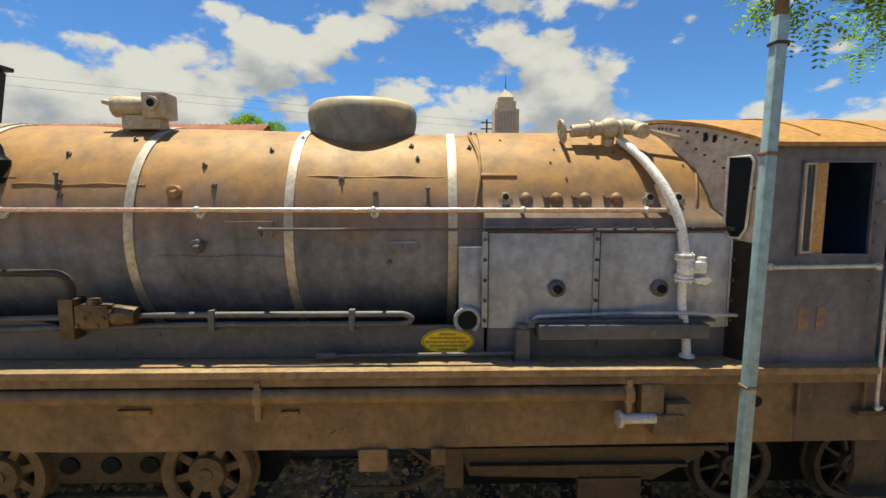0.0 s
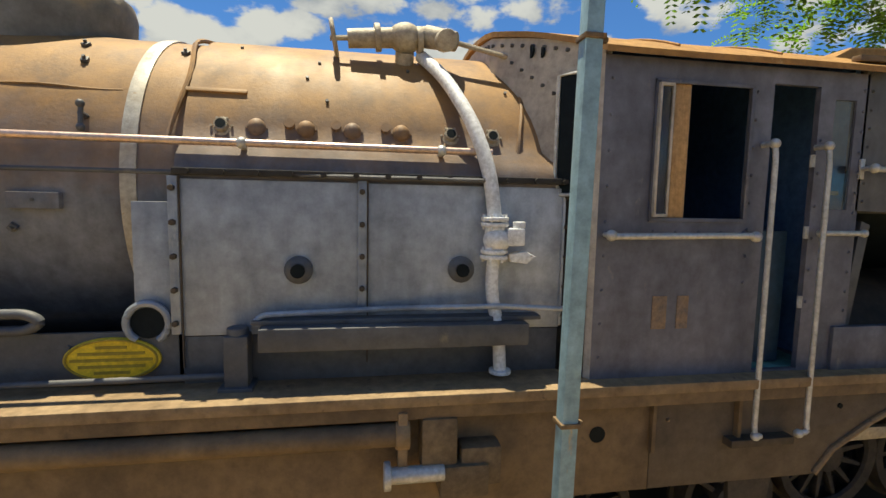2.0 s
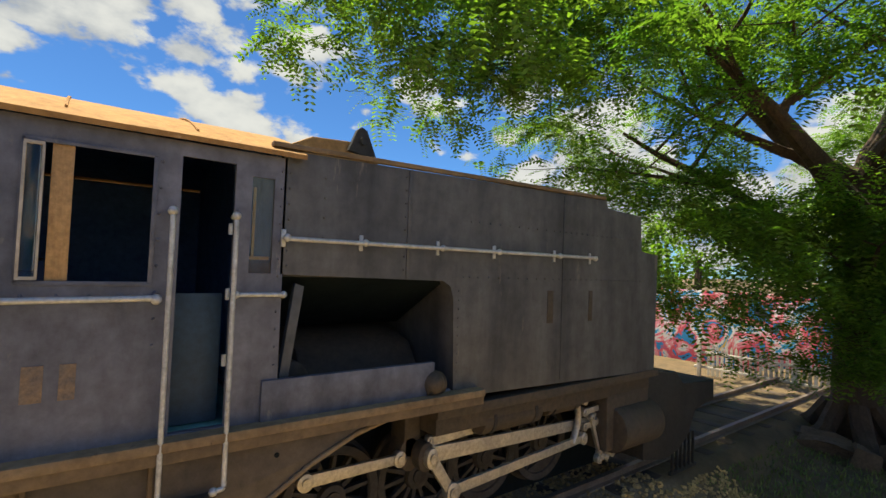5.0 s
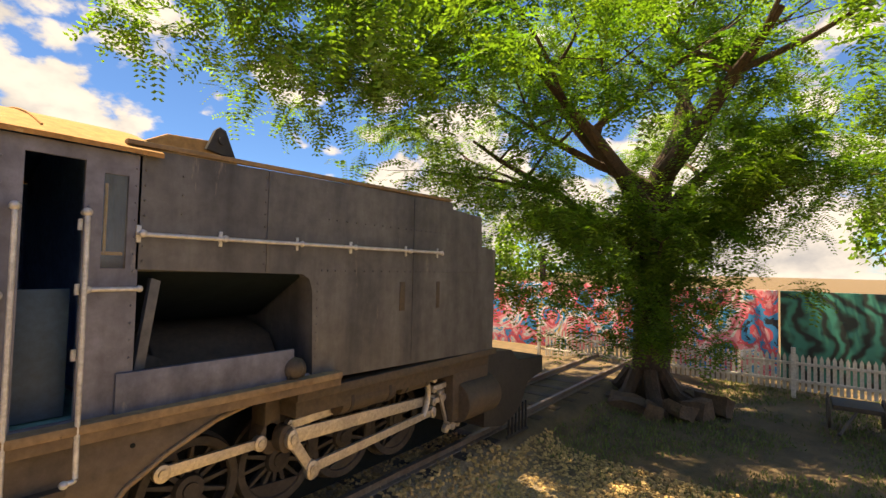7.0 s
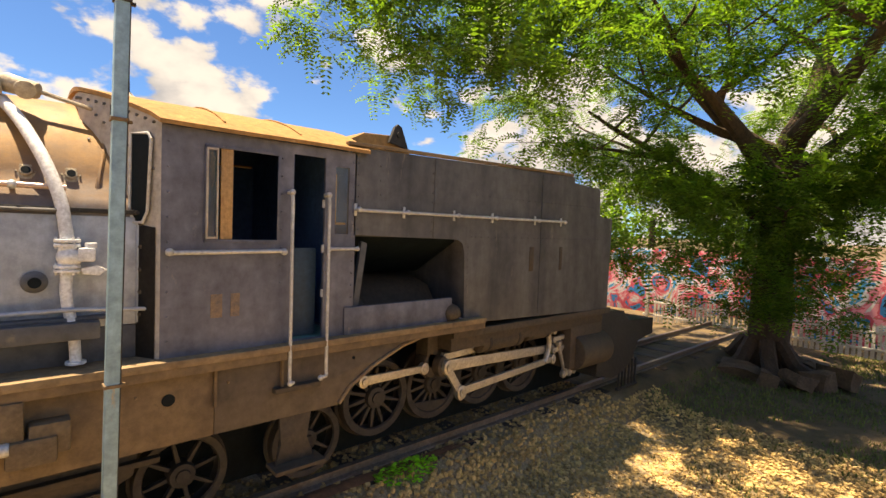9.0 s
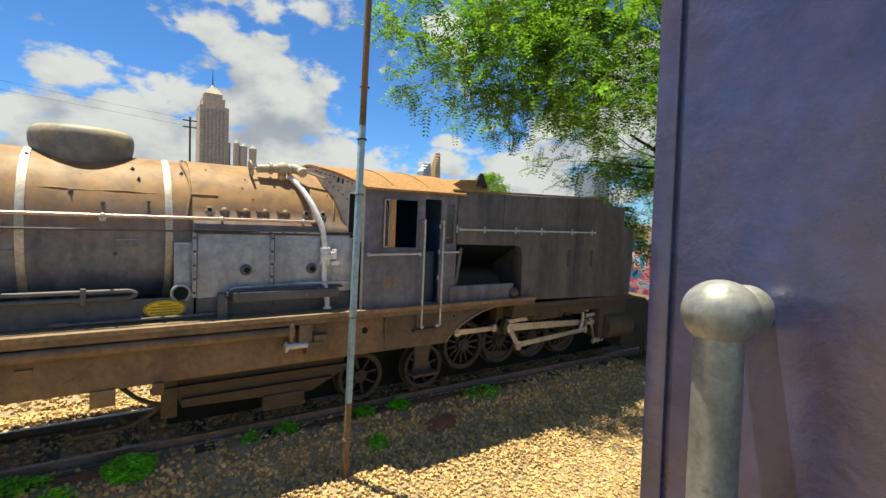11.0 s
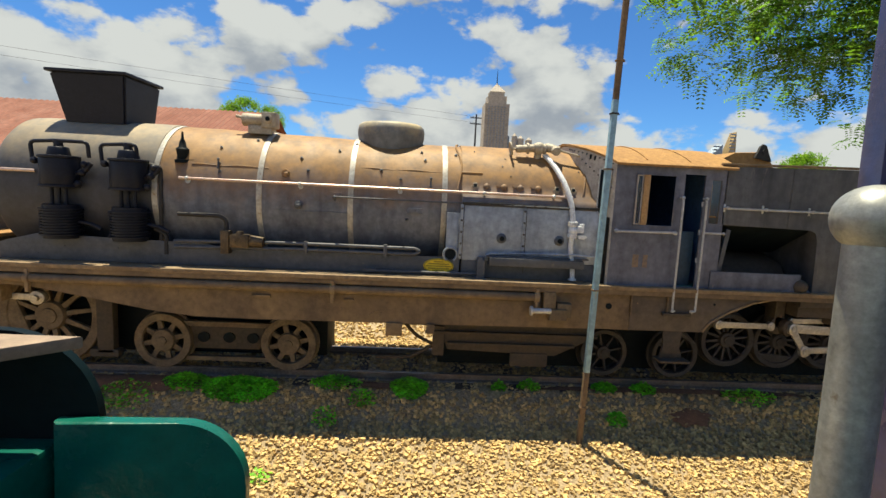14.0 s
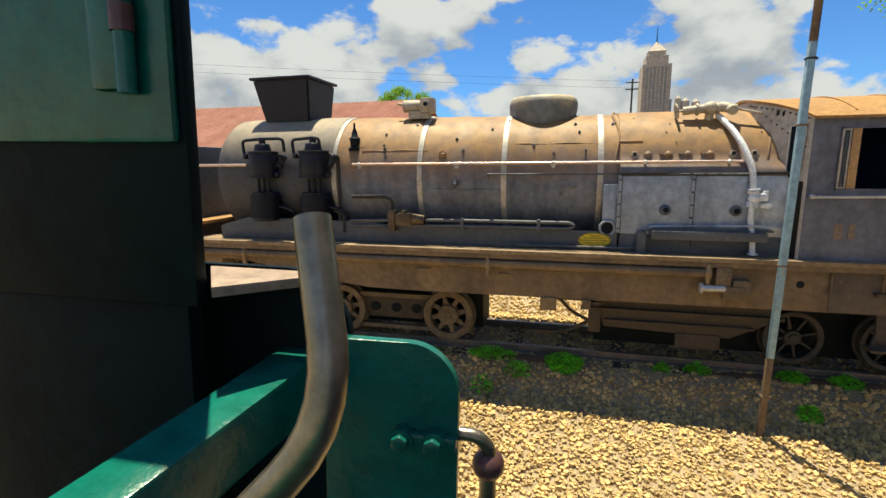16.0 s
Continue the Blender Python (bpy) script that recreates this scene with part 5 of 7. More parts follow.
def build_cab():
    PLACE[0] = shifted(0.065, 0.0, -0.02)
    WY0, WY1 = 0.0, 0.03
    bm = B()
    pierced(bm, (-0.74, -0.49, 0.02, 0.13, 0.39, 0.477, 0.60, 0.665), (1.83, 1.855, 2.595, 2.665, 3.20, 3.235, 3.255, 3.33), WY0, WY1,
            ((-0.49, 0.02, 2.595, 3.235), (0.13, 0.39, 1.855, 3.255), (0.477, 0.60, 2.665, 3.20)))
    cab = part("cab", bm, M_CAB, loco, "grey-black steel cab side")
    bm = B()
    rivets(bm, [(0.04, 2.3 + i * 0.13) for i in range(8)] + [(-0.46 + i * 0.12, 2.545) for i in range(5)] + [(0.64, 1.95 + i * 0.1) for i in range(14)] + [(-0.7, 1.95 + i * 0.16) for i in range(9)] + [(0.41, 2.2 + i * 0.16) for i in range(6)], -0.004, 0.009, 0.01)
    part("rivet_row", bm, M_CAB, cab)
    bm = B()
    box(bm, -0.76, 0.12, -0.03, 0.03, 1.80, 1.832, 0.006)
    box(bm, 0.38, 0.7, -0.03, 0.03, 1.80, 1.832, 0.006)
    part("sill", bm, M_CAB, cab)
    # window frame with wooden slider
    bm = B()
    for q in ((-0.49, 0.02, 3.222, 3.240), (-0.49, 0.02, 2.592, 2.612), (0.004, 0.024, 2.6, 3.235), (-0.49, -0.474, 2.6, 3.235)):
        box(bm, q[0], q[1], -0.012, 0.0, q[2], q[3], 0.003)
    win = part("window_frame", bm, M_CAB, cab)
    bm = B()
    box(bm, -0.385, -0.305, 0.002, 0.025, 2.61, 3.225, 0.004)
    part("wooden_slide", bm, M_WOOD, win, "bare wooden window slide")
    bm = B()
    box(bm, -0.478, -0.41, -0.02, -0.012, 2.62, 3.215, 0.002)
    part("wind_deflector", bm, M_GLASS, win, "upright wind deflector glass")
    bm = B()
    for q in ((-0.48, -0.41, 3.205, 3.22), (-0.48, -0.41, 2.615, 2.63), (-0.482, -0.47, 2.62, 3.21), (-0.418, -0.408, 2.62, 3.21)):
        box(bm, q[0], q[1], -0.03, -0.008, q[2], q[3], 0.002)
    part("deflector_frame", bm, M_PALE, win)
    bm = B()
    box(bm, 0.478, 0.599, 0.01, 0.016, 2.667, 3.198)
    part("side_pane", bm, M_GLASS, cab, "narrow side window pane")
    bm = B()
    box(bm, 0.50, 0.515, 0.05, 0.065, 2.75, 3.15, 0.003)
    box(bm, 0.48, 0.6, 0.05, 0.065, 2.74, 2.76, 0.003)
    part("pane_frame", bm, M_WOOD, cab)
    # front: angled spectacle plate
    bm = B()
    roof = lambda y: 3.34 + 0.27 * (1 - ((y - 1.1) / 1.14) ** 2)
    ys = [0.0, 0.12, 0.25, 0.4, 0.6, 0.85, 1.1, 1.35, 1.6, 1.8, 1.95, 2.08, 2.2]
    fx = lambda y: -0.74 - 0.36 * min(1.0, min(y, 2.2 - y) / 0.6)
    a = [bm.verts.new((fx(y), y, roof(y))) for y in ys]
    b = [bm.verts.new((fx(y), y, 1.83)) for y in ys]
    c = [bm.verts.new((fx(y) + 0.03, y, roof(y))) for y in ys]
    d = [bm.verts.new((fx(y) + 0.03, y, 1.83)) for y in ys]
    for i in range(len(ys) - 1):
        bm.faces.new((a[i], a[i + 1], b[i + 1], b[i]))
        bm.faces.new((c[i + 1], c[i], d[i], d[i + 1]))
        bm.faces.new((a[i + 1], a[i], c[i], c[i + 1]))
    fr = part("front_sheet", bm, M_PALE, cab, "pale riveted cab front sheet")
    bm = B()
    for i in range(13):
        y = 0.05 + i * 0.06
        x = fx(y)
        cyl(bm, (x - 0.012, y, roof(y) - 0.04), (x + 0.01, y, roof(y) - 0.04), 0.010, seg=6)
        cyl(bm, (x - 0.012, y, 3.05 - 0.0 + 0.05 * i), (x + 0.01, y, 3.05 + 0.05 * i), 0.009, seg=6) if 3.05 + 0.05 * i < roof(y) - 0.08 else None
    part("rivet_row", bm, M_SKIRT, fr)
    # added black sheet: paints the shaded gap between firebox and cab front
    bm = B()
    low = [(fx(y) - 0.005, y - 0.003) for y in (0.03, 0.3, 0.55)]
    a = [bm.verts.new((x, y, 1.84)) for x, y in low]
    b = [bm.verts.new((x, y, z)) for (x, y), z in zip(low, (2.68, 2.72, 2.75))]
    for i in (0, 1):
        bm.faces.new((a[i], a[i + 1], b[i + 1], b[i]))
    bmesh.ops.solidify(bm, geom=bm.faces[:], thickness=0.004)
    part("lower_front_plate", bm, M_DARK, fr, "black sheet standing for the dark gap before the cab")
    for y, z, r in ((0.36, 3.43, 0.032), (0.30, 3.41, 0.026)):
        bm = B()
        cyl(bm, (fx(y) - 0.006, y, z), (fx(y) + 0.004, y, z), r, seg=16)
        part("sheet_hole", bm, M_BLACKIN, fr)
    m = Matrix.Translation((-0.822, 0.12, 2.98)) @ Matrix.Rotation(math.atan2(0.6, -0.36), 4, "Z")
    bm = B()
    pts = [(-0.085, 0.25), (-0.06, 0.29), (0.085, 0.29), (0.085, -0.20), (0.05, -0.27), (-0.02, -0.27), (-0.06, -0.2)]
    tube(bm, [m @ Vector((p[0], 0.012, p[1])) for p in pts + pts[:1]], 0.010, 8)
    spec = part("spectacle_frame", bm, M_SILVER, fr, "slanted front spectacle window frame")
    bm = B()
    bm.faces.new([bm.verts.new(m @ Vector((p[0], 0.008, p[1]))) for p in pts])
    part("spectacle_pane", bm, M_BLACKIN, spec)
    # roof sheet
    bm = B()
    ys = [-0.055 + 2.31 * i / 22 for i in range(23)]
    rz = lambda y: 3.335 + 0.29 * (1 - ((y - 1.1) / 1.155) ** 2)
    def front_x(y):
        return -0.76 - 0.36 * min(1.0, max(0.0, min(y, 2.2 - y)) / 0.6)
    top = [[bm.verts.new((x if k else front_x(y), y, rz(y) + 0.02 + 0.006 * noise.noise((x * 4, y * 4, 0)))) for k, x in enumerate((-1.1, -0.6, -0.2, 0.2, 0.76))] for y in ys]
    low = [[bm.verts.new((v.co.x, v.co.y, v.co.z - 0.028)) for v in row] for row in top]
    n = len(ys)
    for i in range(n - 1):
        for k in range(4):
            bm.faces.new((top[i][k], top[i][k + 1], top[i + 1][k + 1], top[i + 1][k]))
            bm.faces.new((low[i][k], low[i + 1][k], low[i + 1][k + 1], low[i][k + 1]))
        for k in (0, 4):
            bm.faces.new((top[i][k], top[i + 1][k], low[i + 1][k], low[i][k]))
    for i in (0, n - 1):
        for k in range(4):
            bm.faces.new((top[i][k], low[i][k], low[i][k + 1], top[i][k + 1]))
    part("cab_roof", bm, M_ROOF, cab, "curved rusty tan cab roof")
    for i in range(2):
        bm = B()
        x = -0.35 + i * 0.55
        tube(bm, [(x, y, rz(y) + 0.026) for y in ys[1:12]], 0.007, 6)
        part("roof_seam", bm, M_ROOF, cab)
    bm = B()
    a = [bm.verts.new((-0.72, y, rz(y) - 0.016)) for y in ys[1:-1]]
    b = [bm.verts.new((0.61, y, rz(y) - 0.016)) for y in ys[1:-1]]
    for i in range(len(a) - 1):
        bm.faces.new((a[i], b[i], b[i + 1], a[i + 1]))
    bmesh.ops.solidify(bm, geom=list(bm.faces), thickness=0.006)
    part("cab_ceiling", bm, M_BLUE, cab, "dark blue painted cab ceiling")
    # inside
    bm = B()
    box(bm, -0.7, 0.64, 0.05, 2.15, 1.80, 1.852, 0.004)
    part("cab_floor", bm, M_TEAL, cab, "worn teal cab floor")
    bm = B()
    box(bm, -0.7, 0.64, 2.15, 2.2, 1.83, 3.345)
    prism(bm, [(0.03, 1.83), (2.19, 1.83)] + [(y, roof(y) + 0.01) for y in (2.19, 1.9, 1.6, 1.3, 1.1, 0.9, 0.6, 0.3, 0.03)], 0.61, 0.66, axis='x')
    part("cab_back", bm, M_BLUE, cab)
    bm = B()
    box(bm, -0.72, -0.68, 0.3, 1.9, 1.9, 3.2, 0.01)
    box(bm, -0.66, -0.4, 0.5, 1.7, 2.0, 2.7, 0.03)
    part("backhead", bm, M_CABIN, cab)
    bm = B()
    box(bm, 0.14, 0.375, 0.10, 0.125, 1.86, 2.55, 0.006)
    part("half_door", bm, M_DOOR, cab, "low dark blue cab door standing open")
    for z in (2.2, 2.55, 2.9):
        bm = B()
        cyl(bm, (0.375, 0.0, z - 0.03), (0.375, 0.0, z + 0.03), 0.012, seg=8)
        part("hinge", bm, M_SILVER, cab)
    # handrails
    bm = B()
    cyl(bm, (-0.70, -0.06, 2.525), (0.04, -0.06, 2.535), 0.015, seg=12)
    for x in (-0.70, 0.04):
        ball(bm, (x, -0.06, 2.53), 0.026)
        cyl(bm, (x, -0.06, 2.53), (x, 0.0, 2.53), 0.012, seg=8)
    part("cab_handrail", bm, M_SILVER, cab, "silver horizontal handrail")
    for x in (0.09, 0.385):
        bm = B()
        tube(bm, [(x, 0.0, 2.965), (x, -0.07, 2.965), (x, -0.08, 2.9), (x - 0.0, -0.09, 1.60), (x - 0.0, -0.10, 1.565), (x - (0.06 if x > 0.2 else -0.03), -0.1, 1.56)], 0.013, 10, 0.03)
        ball(bm, (x, -0.07, 2.965), 0.024)
        ball(bm, (x - (0.05 if x > 0.2 else 0), -0.1, 1.56), 0.022)
        part("grab_rail", bm, M_SILVER, cab, "white upright grab rail beside the door")
    bm = B()
    cyl(bm, (0.41, -0.05, 2.55), (0.66, -0.05, 2.55), 0.013, seg=10)
    ball(bm, (0.66, -0.05, 2.55), 0.02)
    ball(bm, (0.41, -0.05, 2.55), 0.02)
    cyl(bm, (0.66, -0.05, 2.55), (0.66, 0, 2.55), 0.01, seg=8)
    part("cab_handrail", bm, M_SILVER, cab)
    # faded painted bars where lettering was
    for x0, w in ((-0.44, 0.075), (-0.31, 0.06)):
        bm = B()
        box(bm, x0, x0 + w, -0.004, 0.0, 2.08, 2.24)
        part("faded_lettering", bm, M_NUMBER, cab)
    # step below the door
    bm = B()
    prism(bm, [(0.06, 1.30), (0.33, 1.30), (0.29, 1.06), (0.36, 0.90), (0.04, 0.90), (0.09, 1.06)], 0.02, 0.05, 0.006)
    box(bm, 0.0, 0.40, -0.1, 0.1, 0.88, 0.91, 0.006)
    box(bm, 0.0, 0.36, -0.06, 0.1, 1.48, 1.52, 0.006)
    part("cab_step", bm, M_UNDER, cab, "brown plate step below the cab door")
    PLACE[0] = None


build_cab()


# ---- bunker ----
def build_bunker():
    PLACE[0] = stations(((0.60, 0.64), (1.22, 1.22), (1.92, 1.83), (2.17, 2.0), (2.45, 2.17), (3.3, 3.10), (4.3, 3.88), (5.12, 4.5), (5.55, 4.84), (7.75, 6.6)), -0.03)
    outline = [(0.67, 2.66), (2.02, 2.66), (2.12, 2.62), (2.17, 2.52), (2.19, 1.80), (5.5, 1.72), (5.55, 2.97), (5.12, 2.98), (5.11, 3.36), (4.30, 3.37), (4.29, 3.46), (0.67, 3.39)]
    bm = B()
    prism(bm, outline, 0.0, 2.2, 0.012)
    bun = part("bunker", bm, M_BUNKER, loco, "long dark riveted coal and water bunker")
    bm = B()
    box(bm, 0.66, 4.3, -0.02, 0.03, 3.385, 3.415, 0.005, Matrix.Translation((0, 0, 0)) @ Matrix.Rotation(radians(-1.0), 4, "Y"))
    part("top_edge", bm, M_BROWN, bun)
    bm = B()
    box(bm, 1.62, 1.65, -0.008, 0.0, 2.66, 3.4, 0.002)
    box(bm, 3.45, 3.47, -0.008, 0.0, 1.8, 3.42, 0.002)
    rivets(bm, [(0.72, 2.72 + i * 0.09) for i in range(8)] + [(1.6, 2.72 + i * 0.09) for i in range(8)] + [(0.95 + 0.0 * i, 2.9 + i * 0.12) for i in range(4)] + [(2.4 + i * 0.1, 3.1) for i in range(26)] + [(2.235, 1.86 + i * 0.065) for i in range(12)] + [(2.3 + i * 0.1, 2.68) for i in range(30)], -0.004, 0.009, 0.01)
    part("plate_seam", bm, M_BUNKER, bun)
    bm = B()
    cyl(bm, (0.70, -0.07, 2.875), (3.95, -0.07, 2.885), 0.014, seg=10)
    rail = part("bunker_handrail", bm, M_SILVER, bun, "long silver handrail on the bunker side")
    for x in (0.69, 1.22, 1.92, 2.64, 3.3, 3.95):
        bm = B()
        ball(bm, (x, -0.07, 2.88), 0.024)
        cyl(bm, (x, -0.07, 2.88), (x, 0.01, 2.88), 0.012, seg=8)
        box(bm, x - 0.014, x + 0.014, -0.012, 0.0, 2.83, 2.93, 0.003)
        part("rail_bracket", bm, M_SILVER, rail)
    for x in (3.27, 3.99):
        bm = B()
        box(bm, x - 0.035, x + 0.035, -0.006, 0.002, 2.30, 2.58, 0.002)
        part("vent_slot", bm, M_UNDER, bun, "dark narrow upright slot")
    # hopper underside in the cut-away, its shade put into a near-black colour
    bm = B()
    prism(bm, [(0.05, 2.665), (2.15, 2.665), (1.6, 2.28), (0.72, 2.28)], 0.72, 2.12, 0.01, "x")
    part("hopper", bm, M_BLACKIN, bun, "sloping hopper underside, blackened as shade")
    bm = B()
    box(bm, 0.6, 1.92, -0.02, 0.02, 1.84, 2.08, 0.006)
    box(bm, 0.6, 2.16, 0.0, 2.1, 1.84, 1.87, 0.004)
    tray = part("bunker_tray", bm, M_CAB, bun, "low steel tray side")
    bm = B()
    prism(bm, [(0.3, 1.87), (1.8, 1.87), (1.8, 2.2), (0.9, 2.26), (0.5, 2.15)], 1.0, 2.1, 0.02, "x")
    part("pipe_casing", bm, M_UNDER, tray)
    bm = B()
    cyl(bm, (0.9, 0.3, 1.98), (0.9, 0.6, 1.98), 0.13, seg=18, bevel=0.01)
    part("tray_fitting", bm, M_UNDER, tray)
    bm = B()
    cyl(bm, (1.85, 0.02, 1.92), (2.05, 0.02, 1.92), 0.08, seg=14, bevel=0.01)
    ball(bm, (1.93, 0.0, 1.93), 0.09, 1.2, 1, 1)
    part("pipe_elbow", bm, M_UNDER, tray)
    bm = B()
    prism(bm, [(0.70, 1.9), (0.76, 1.9), (0.86, 2.6), (0.80, 2.62)], 0.05, 0.1, 0.004)
    part("strut", bm, M_SKIRT, tray)
    # filler cover on top
    bm = B()
    prism(bm, [(0.80, 3.38), (1.62, 3.42), (1.52, 3.55), (1.36, 3.62), (1.0, 3.60), (0.84, 3.52)], 0.35, 1.2, 0.02)
    cover = part("filler_cover", bm, M_ROOF, bun, "rusty raised filler cover")
    bm = B()
    prism(bm, [(1.26, 3.54), (1.52, 3.50), (1.42, 3.70), (1.37, 3.72), (1.33, 3.69)], 0.30, 0.34, 0.006)
    cyl(bm, (1.38, 0.34, 3.62), (1.38, 0.28, 3.62), 0.03, seg=10)
    part("lifting_eye", bm, M_DARK, cover)
    # bottom sill and underframe
    bm = B()
    box(bm, 2.0, 5.6, -0.01, 0.1, 1.66, 1.735, 0.006)
    box(bm, 2.1, 5.6, 0.1, 2.1, 1.5, 1.68, 0.01)
    under = part("bunker_underframe", bm, M_UNDER, loco, "grimy bunker underframe")
    bm = B()
    for x0, x1, r in ((2.7, 3.35, 0.125), (3.5, 4.1, 0.10)):
        bm = B()
        cyl(bm, (x0, 0.22, 1.52), (x1, 0.22, 1.52), r, seg=20, bevel=0.02)
        tank = part("air_reservoir", bm, M_UNDER, under, "grimy brown air reservoir")
        for x in (x0 + 0.1, x1 - 0.1):
            bm = B()
            cyl(bm, (x - 0.015, 0.22, 1.52), (x + 0.015, 0.22, 1.52), r + 0.008, seg=20)
            part("reservoir_strap", bm, M_WHEELD, tank)
    bm = B()
    box(bm, 4.6, 5.6, 0.1, 0.5, 0.95, 1.55, 0.03)
    cyl(bm, (4.75, 0.18, 1.15), (5.7, 0.18, 1.15), 0.24, seg=24, bevel=0.02)
    part("cylinder_block", bm, M_UNDER, under, "dark steam cylinder block")
    bm = B()
    prism(bm, [(5.6, 1.66), (6.5, 1.60), (6.7, 1.42), (7.75, 1.40), (7.75, 1.14), (7.1, 1.1), (6.9, 0.80), (6.6, 0.66), (6.2, 0.6), (5.6, 0.7)], 0.15, 2.05, 0.02)
    part("headstock", bm, M_DARK, under, "dark buffer beam and end frame")
    bm = B()
    for i in range(6):
        x = 6.55 + i * 0.13
        box(bm, x, x + 0.03, 0.2, 0.23, 0.34, 0.78, 0.004)
    box(bm, 6.5, 7.3, 0.2, 0.24, 0.34, 0.38, 0.004)
    part("cow_catcher", bm, M_DARK, under, "black barred rail guard")
    # rods
    def rod(x0, z0, x1, z1, w, y, label="white painted steel rod", ends=True):
        bm = B()
        u = Vector((x1 - x0, 0, z1 - z0)).normalized()
        n = Vector((-u.z, 0, u.x)) * w / 2
        p = [Vector((x0, 0, z0)) - n, Vector((x1, 0, z1)) - n * 0.8, Vector((x1, 0, z1)) + n * 0.8, Vector((x0, 0, z0)) + n]
        prism(bm, [(q.x, q.z) for q in p], y, y + 0.035, 0.004)
        if ends:
            for x, z in ((x0, z0), (x1, z1)):
                cyl(bm, (x, y - 0.012, z), (x, y + 0.047, z), w * 0.72, seg=16, bevel=0.004)
                cyl(bm, (x, y - 0.025, z), (x, y + 0.02, z), w * 0.36, seg=12)
        part("valve_rod", bm, M_STEEL, loco, label)
    rod(1.04, 1.31, 1.86, 1.31, 0.085, 0.30, "worn white coupling rod")
    rod(2.13, 1.32, 2.45, 1.02, 0.11, 0.16, "white return crank")
    rod(2.2, 1.31, 4.6, 1.23, 0.12, 0.24, "long worn connecting rod")
    rod(2.45, 1.02, 4.25, 1.12, 0.085, 0.18, "white eccentric rod")
    rod(2.2, 1.40, 3.15, 1.44, 0.07, 0.26)
    rod(3.15, 1.44, 4.2, 1.47, 0.055, 0.26)
    rod(3.95, 1.52, 4.3, 1.49, 0.08, 0.2, "white lifting arm")
    rod(4.75, 1.5, 4.72, 0.88, 0.055, 0.16, "white combination lever")
    rod(4.42, 1.3, 4.62, 0.92, 0.05, 0.18)
    rod(4.3, 1.36, 5.0, 1.4, 0.06, 0.2)
    rod(4.3, 1.22, 5.0, 1.26, 0.06, 0.2)
    rod(4.55, 0.88, 4.85, 0.9, 0.06, 0.16)
    bm = B()
    cyl(bm, (1.98, 0.30, 1.33), (1.98, 0.46, 1.33), 0.13, seg=20, bevel=0.01)
    cyl(bm, (2.1, 0.2, 1.32), (2.1, 0.32, 1.32), 0.11, seg=20, bevel=0.008)
    box(bm, 1.9, 2.1, 0.3, 0.5, 1.3, 1.72, 0.015)
    part("crank_boss", bm, M_UNDER, loco, "dark crank boss")
    bm = B()
    tube(bm, [(4.12, 0.2, 1.32 + 0.16), (4.17, 0.2, 1.34), (4.12, 0.2, 1.2), (4.05, 0.2, 1.1)], 0.035, 10, 0.08)
    part("expansion_link", bm, M_STEEL, loco, "white curved expansion link")
    PLACE[0] = None


build_bunker()


# ---- pole ----
def build_pole():
    px, py = -0.96, -0.42
    pole = thing("lamp_pole", (px - 0.06, py, -0.05), "tall thin square pole, pale blue with rusty lower and upper ends", "pole")
    lean = lambda z: px - 0.045 + 0.016 * z
    def seg(z0, z1, r, mat, label=""):
        bm = B()
        a, b = (lean(z0), py, z0), (lean(z1), py, z1)
        m, length = frame_of(a, b)
        box(bm, -r, r, -r, r, -length / 2, length / 2, 0.008, m)
        return part("pole_section", bm, mat, pole, label)
    seg(-0.15, 0.84, 0.030, M_POLER, "rusty black lower section")
    seg(0.838, 3.98, 0.032, M_POLE, "pale blue section with peeling paint")
    seg(3.975, 6.6, 0.028, M_POLER, "rusty upper section")
    for z in (0.40, 1.83, 3.22, 3.83, 4.40):
        bm = B()
        c = (lean(z), py, z)
        box(bm, c[0] - 0.04, c[0] + 0.04, py - 0.04, py + 0.04, z - 0.009, z + 0.009, 0.003)
        box(bm, c[0] + 0.03, c[0] + 0.06, py - 0.012, py + 0.012, z - 0.012, z + 0.004, 0.002)
        part("pole_clamp", bm, M_POLER if z != 3.83 else M_DARK, pole)
    bm = B()
    tube(bm, [(lean(1.0) + 0.034, py, 1.0), (lean(2.0) + 0.036, py, 2.0), (lean(6.5) + 0.034, py, 6.5)], 0.006, 6)
    part("pole_cable", bm, M_WIRE, pole, "thin black cable")


build_pole()


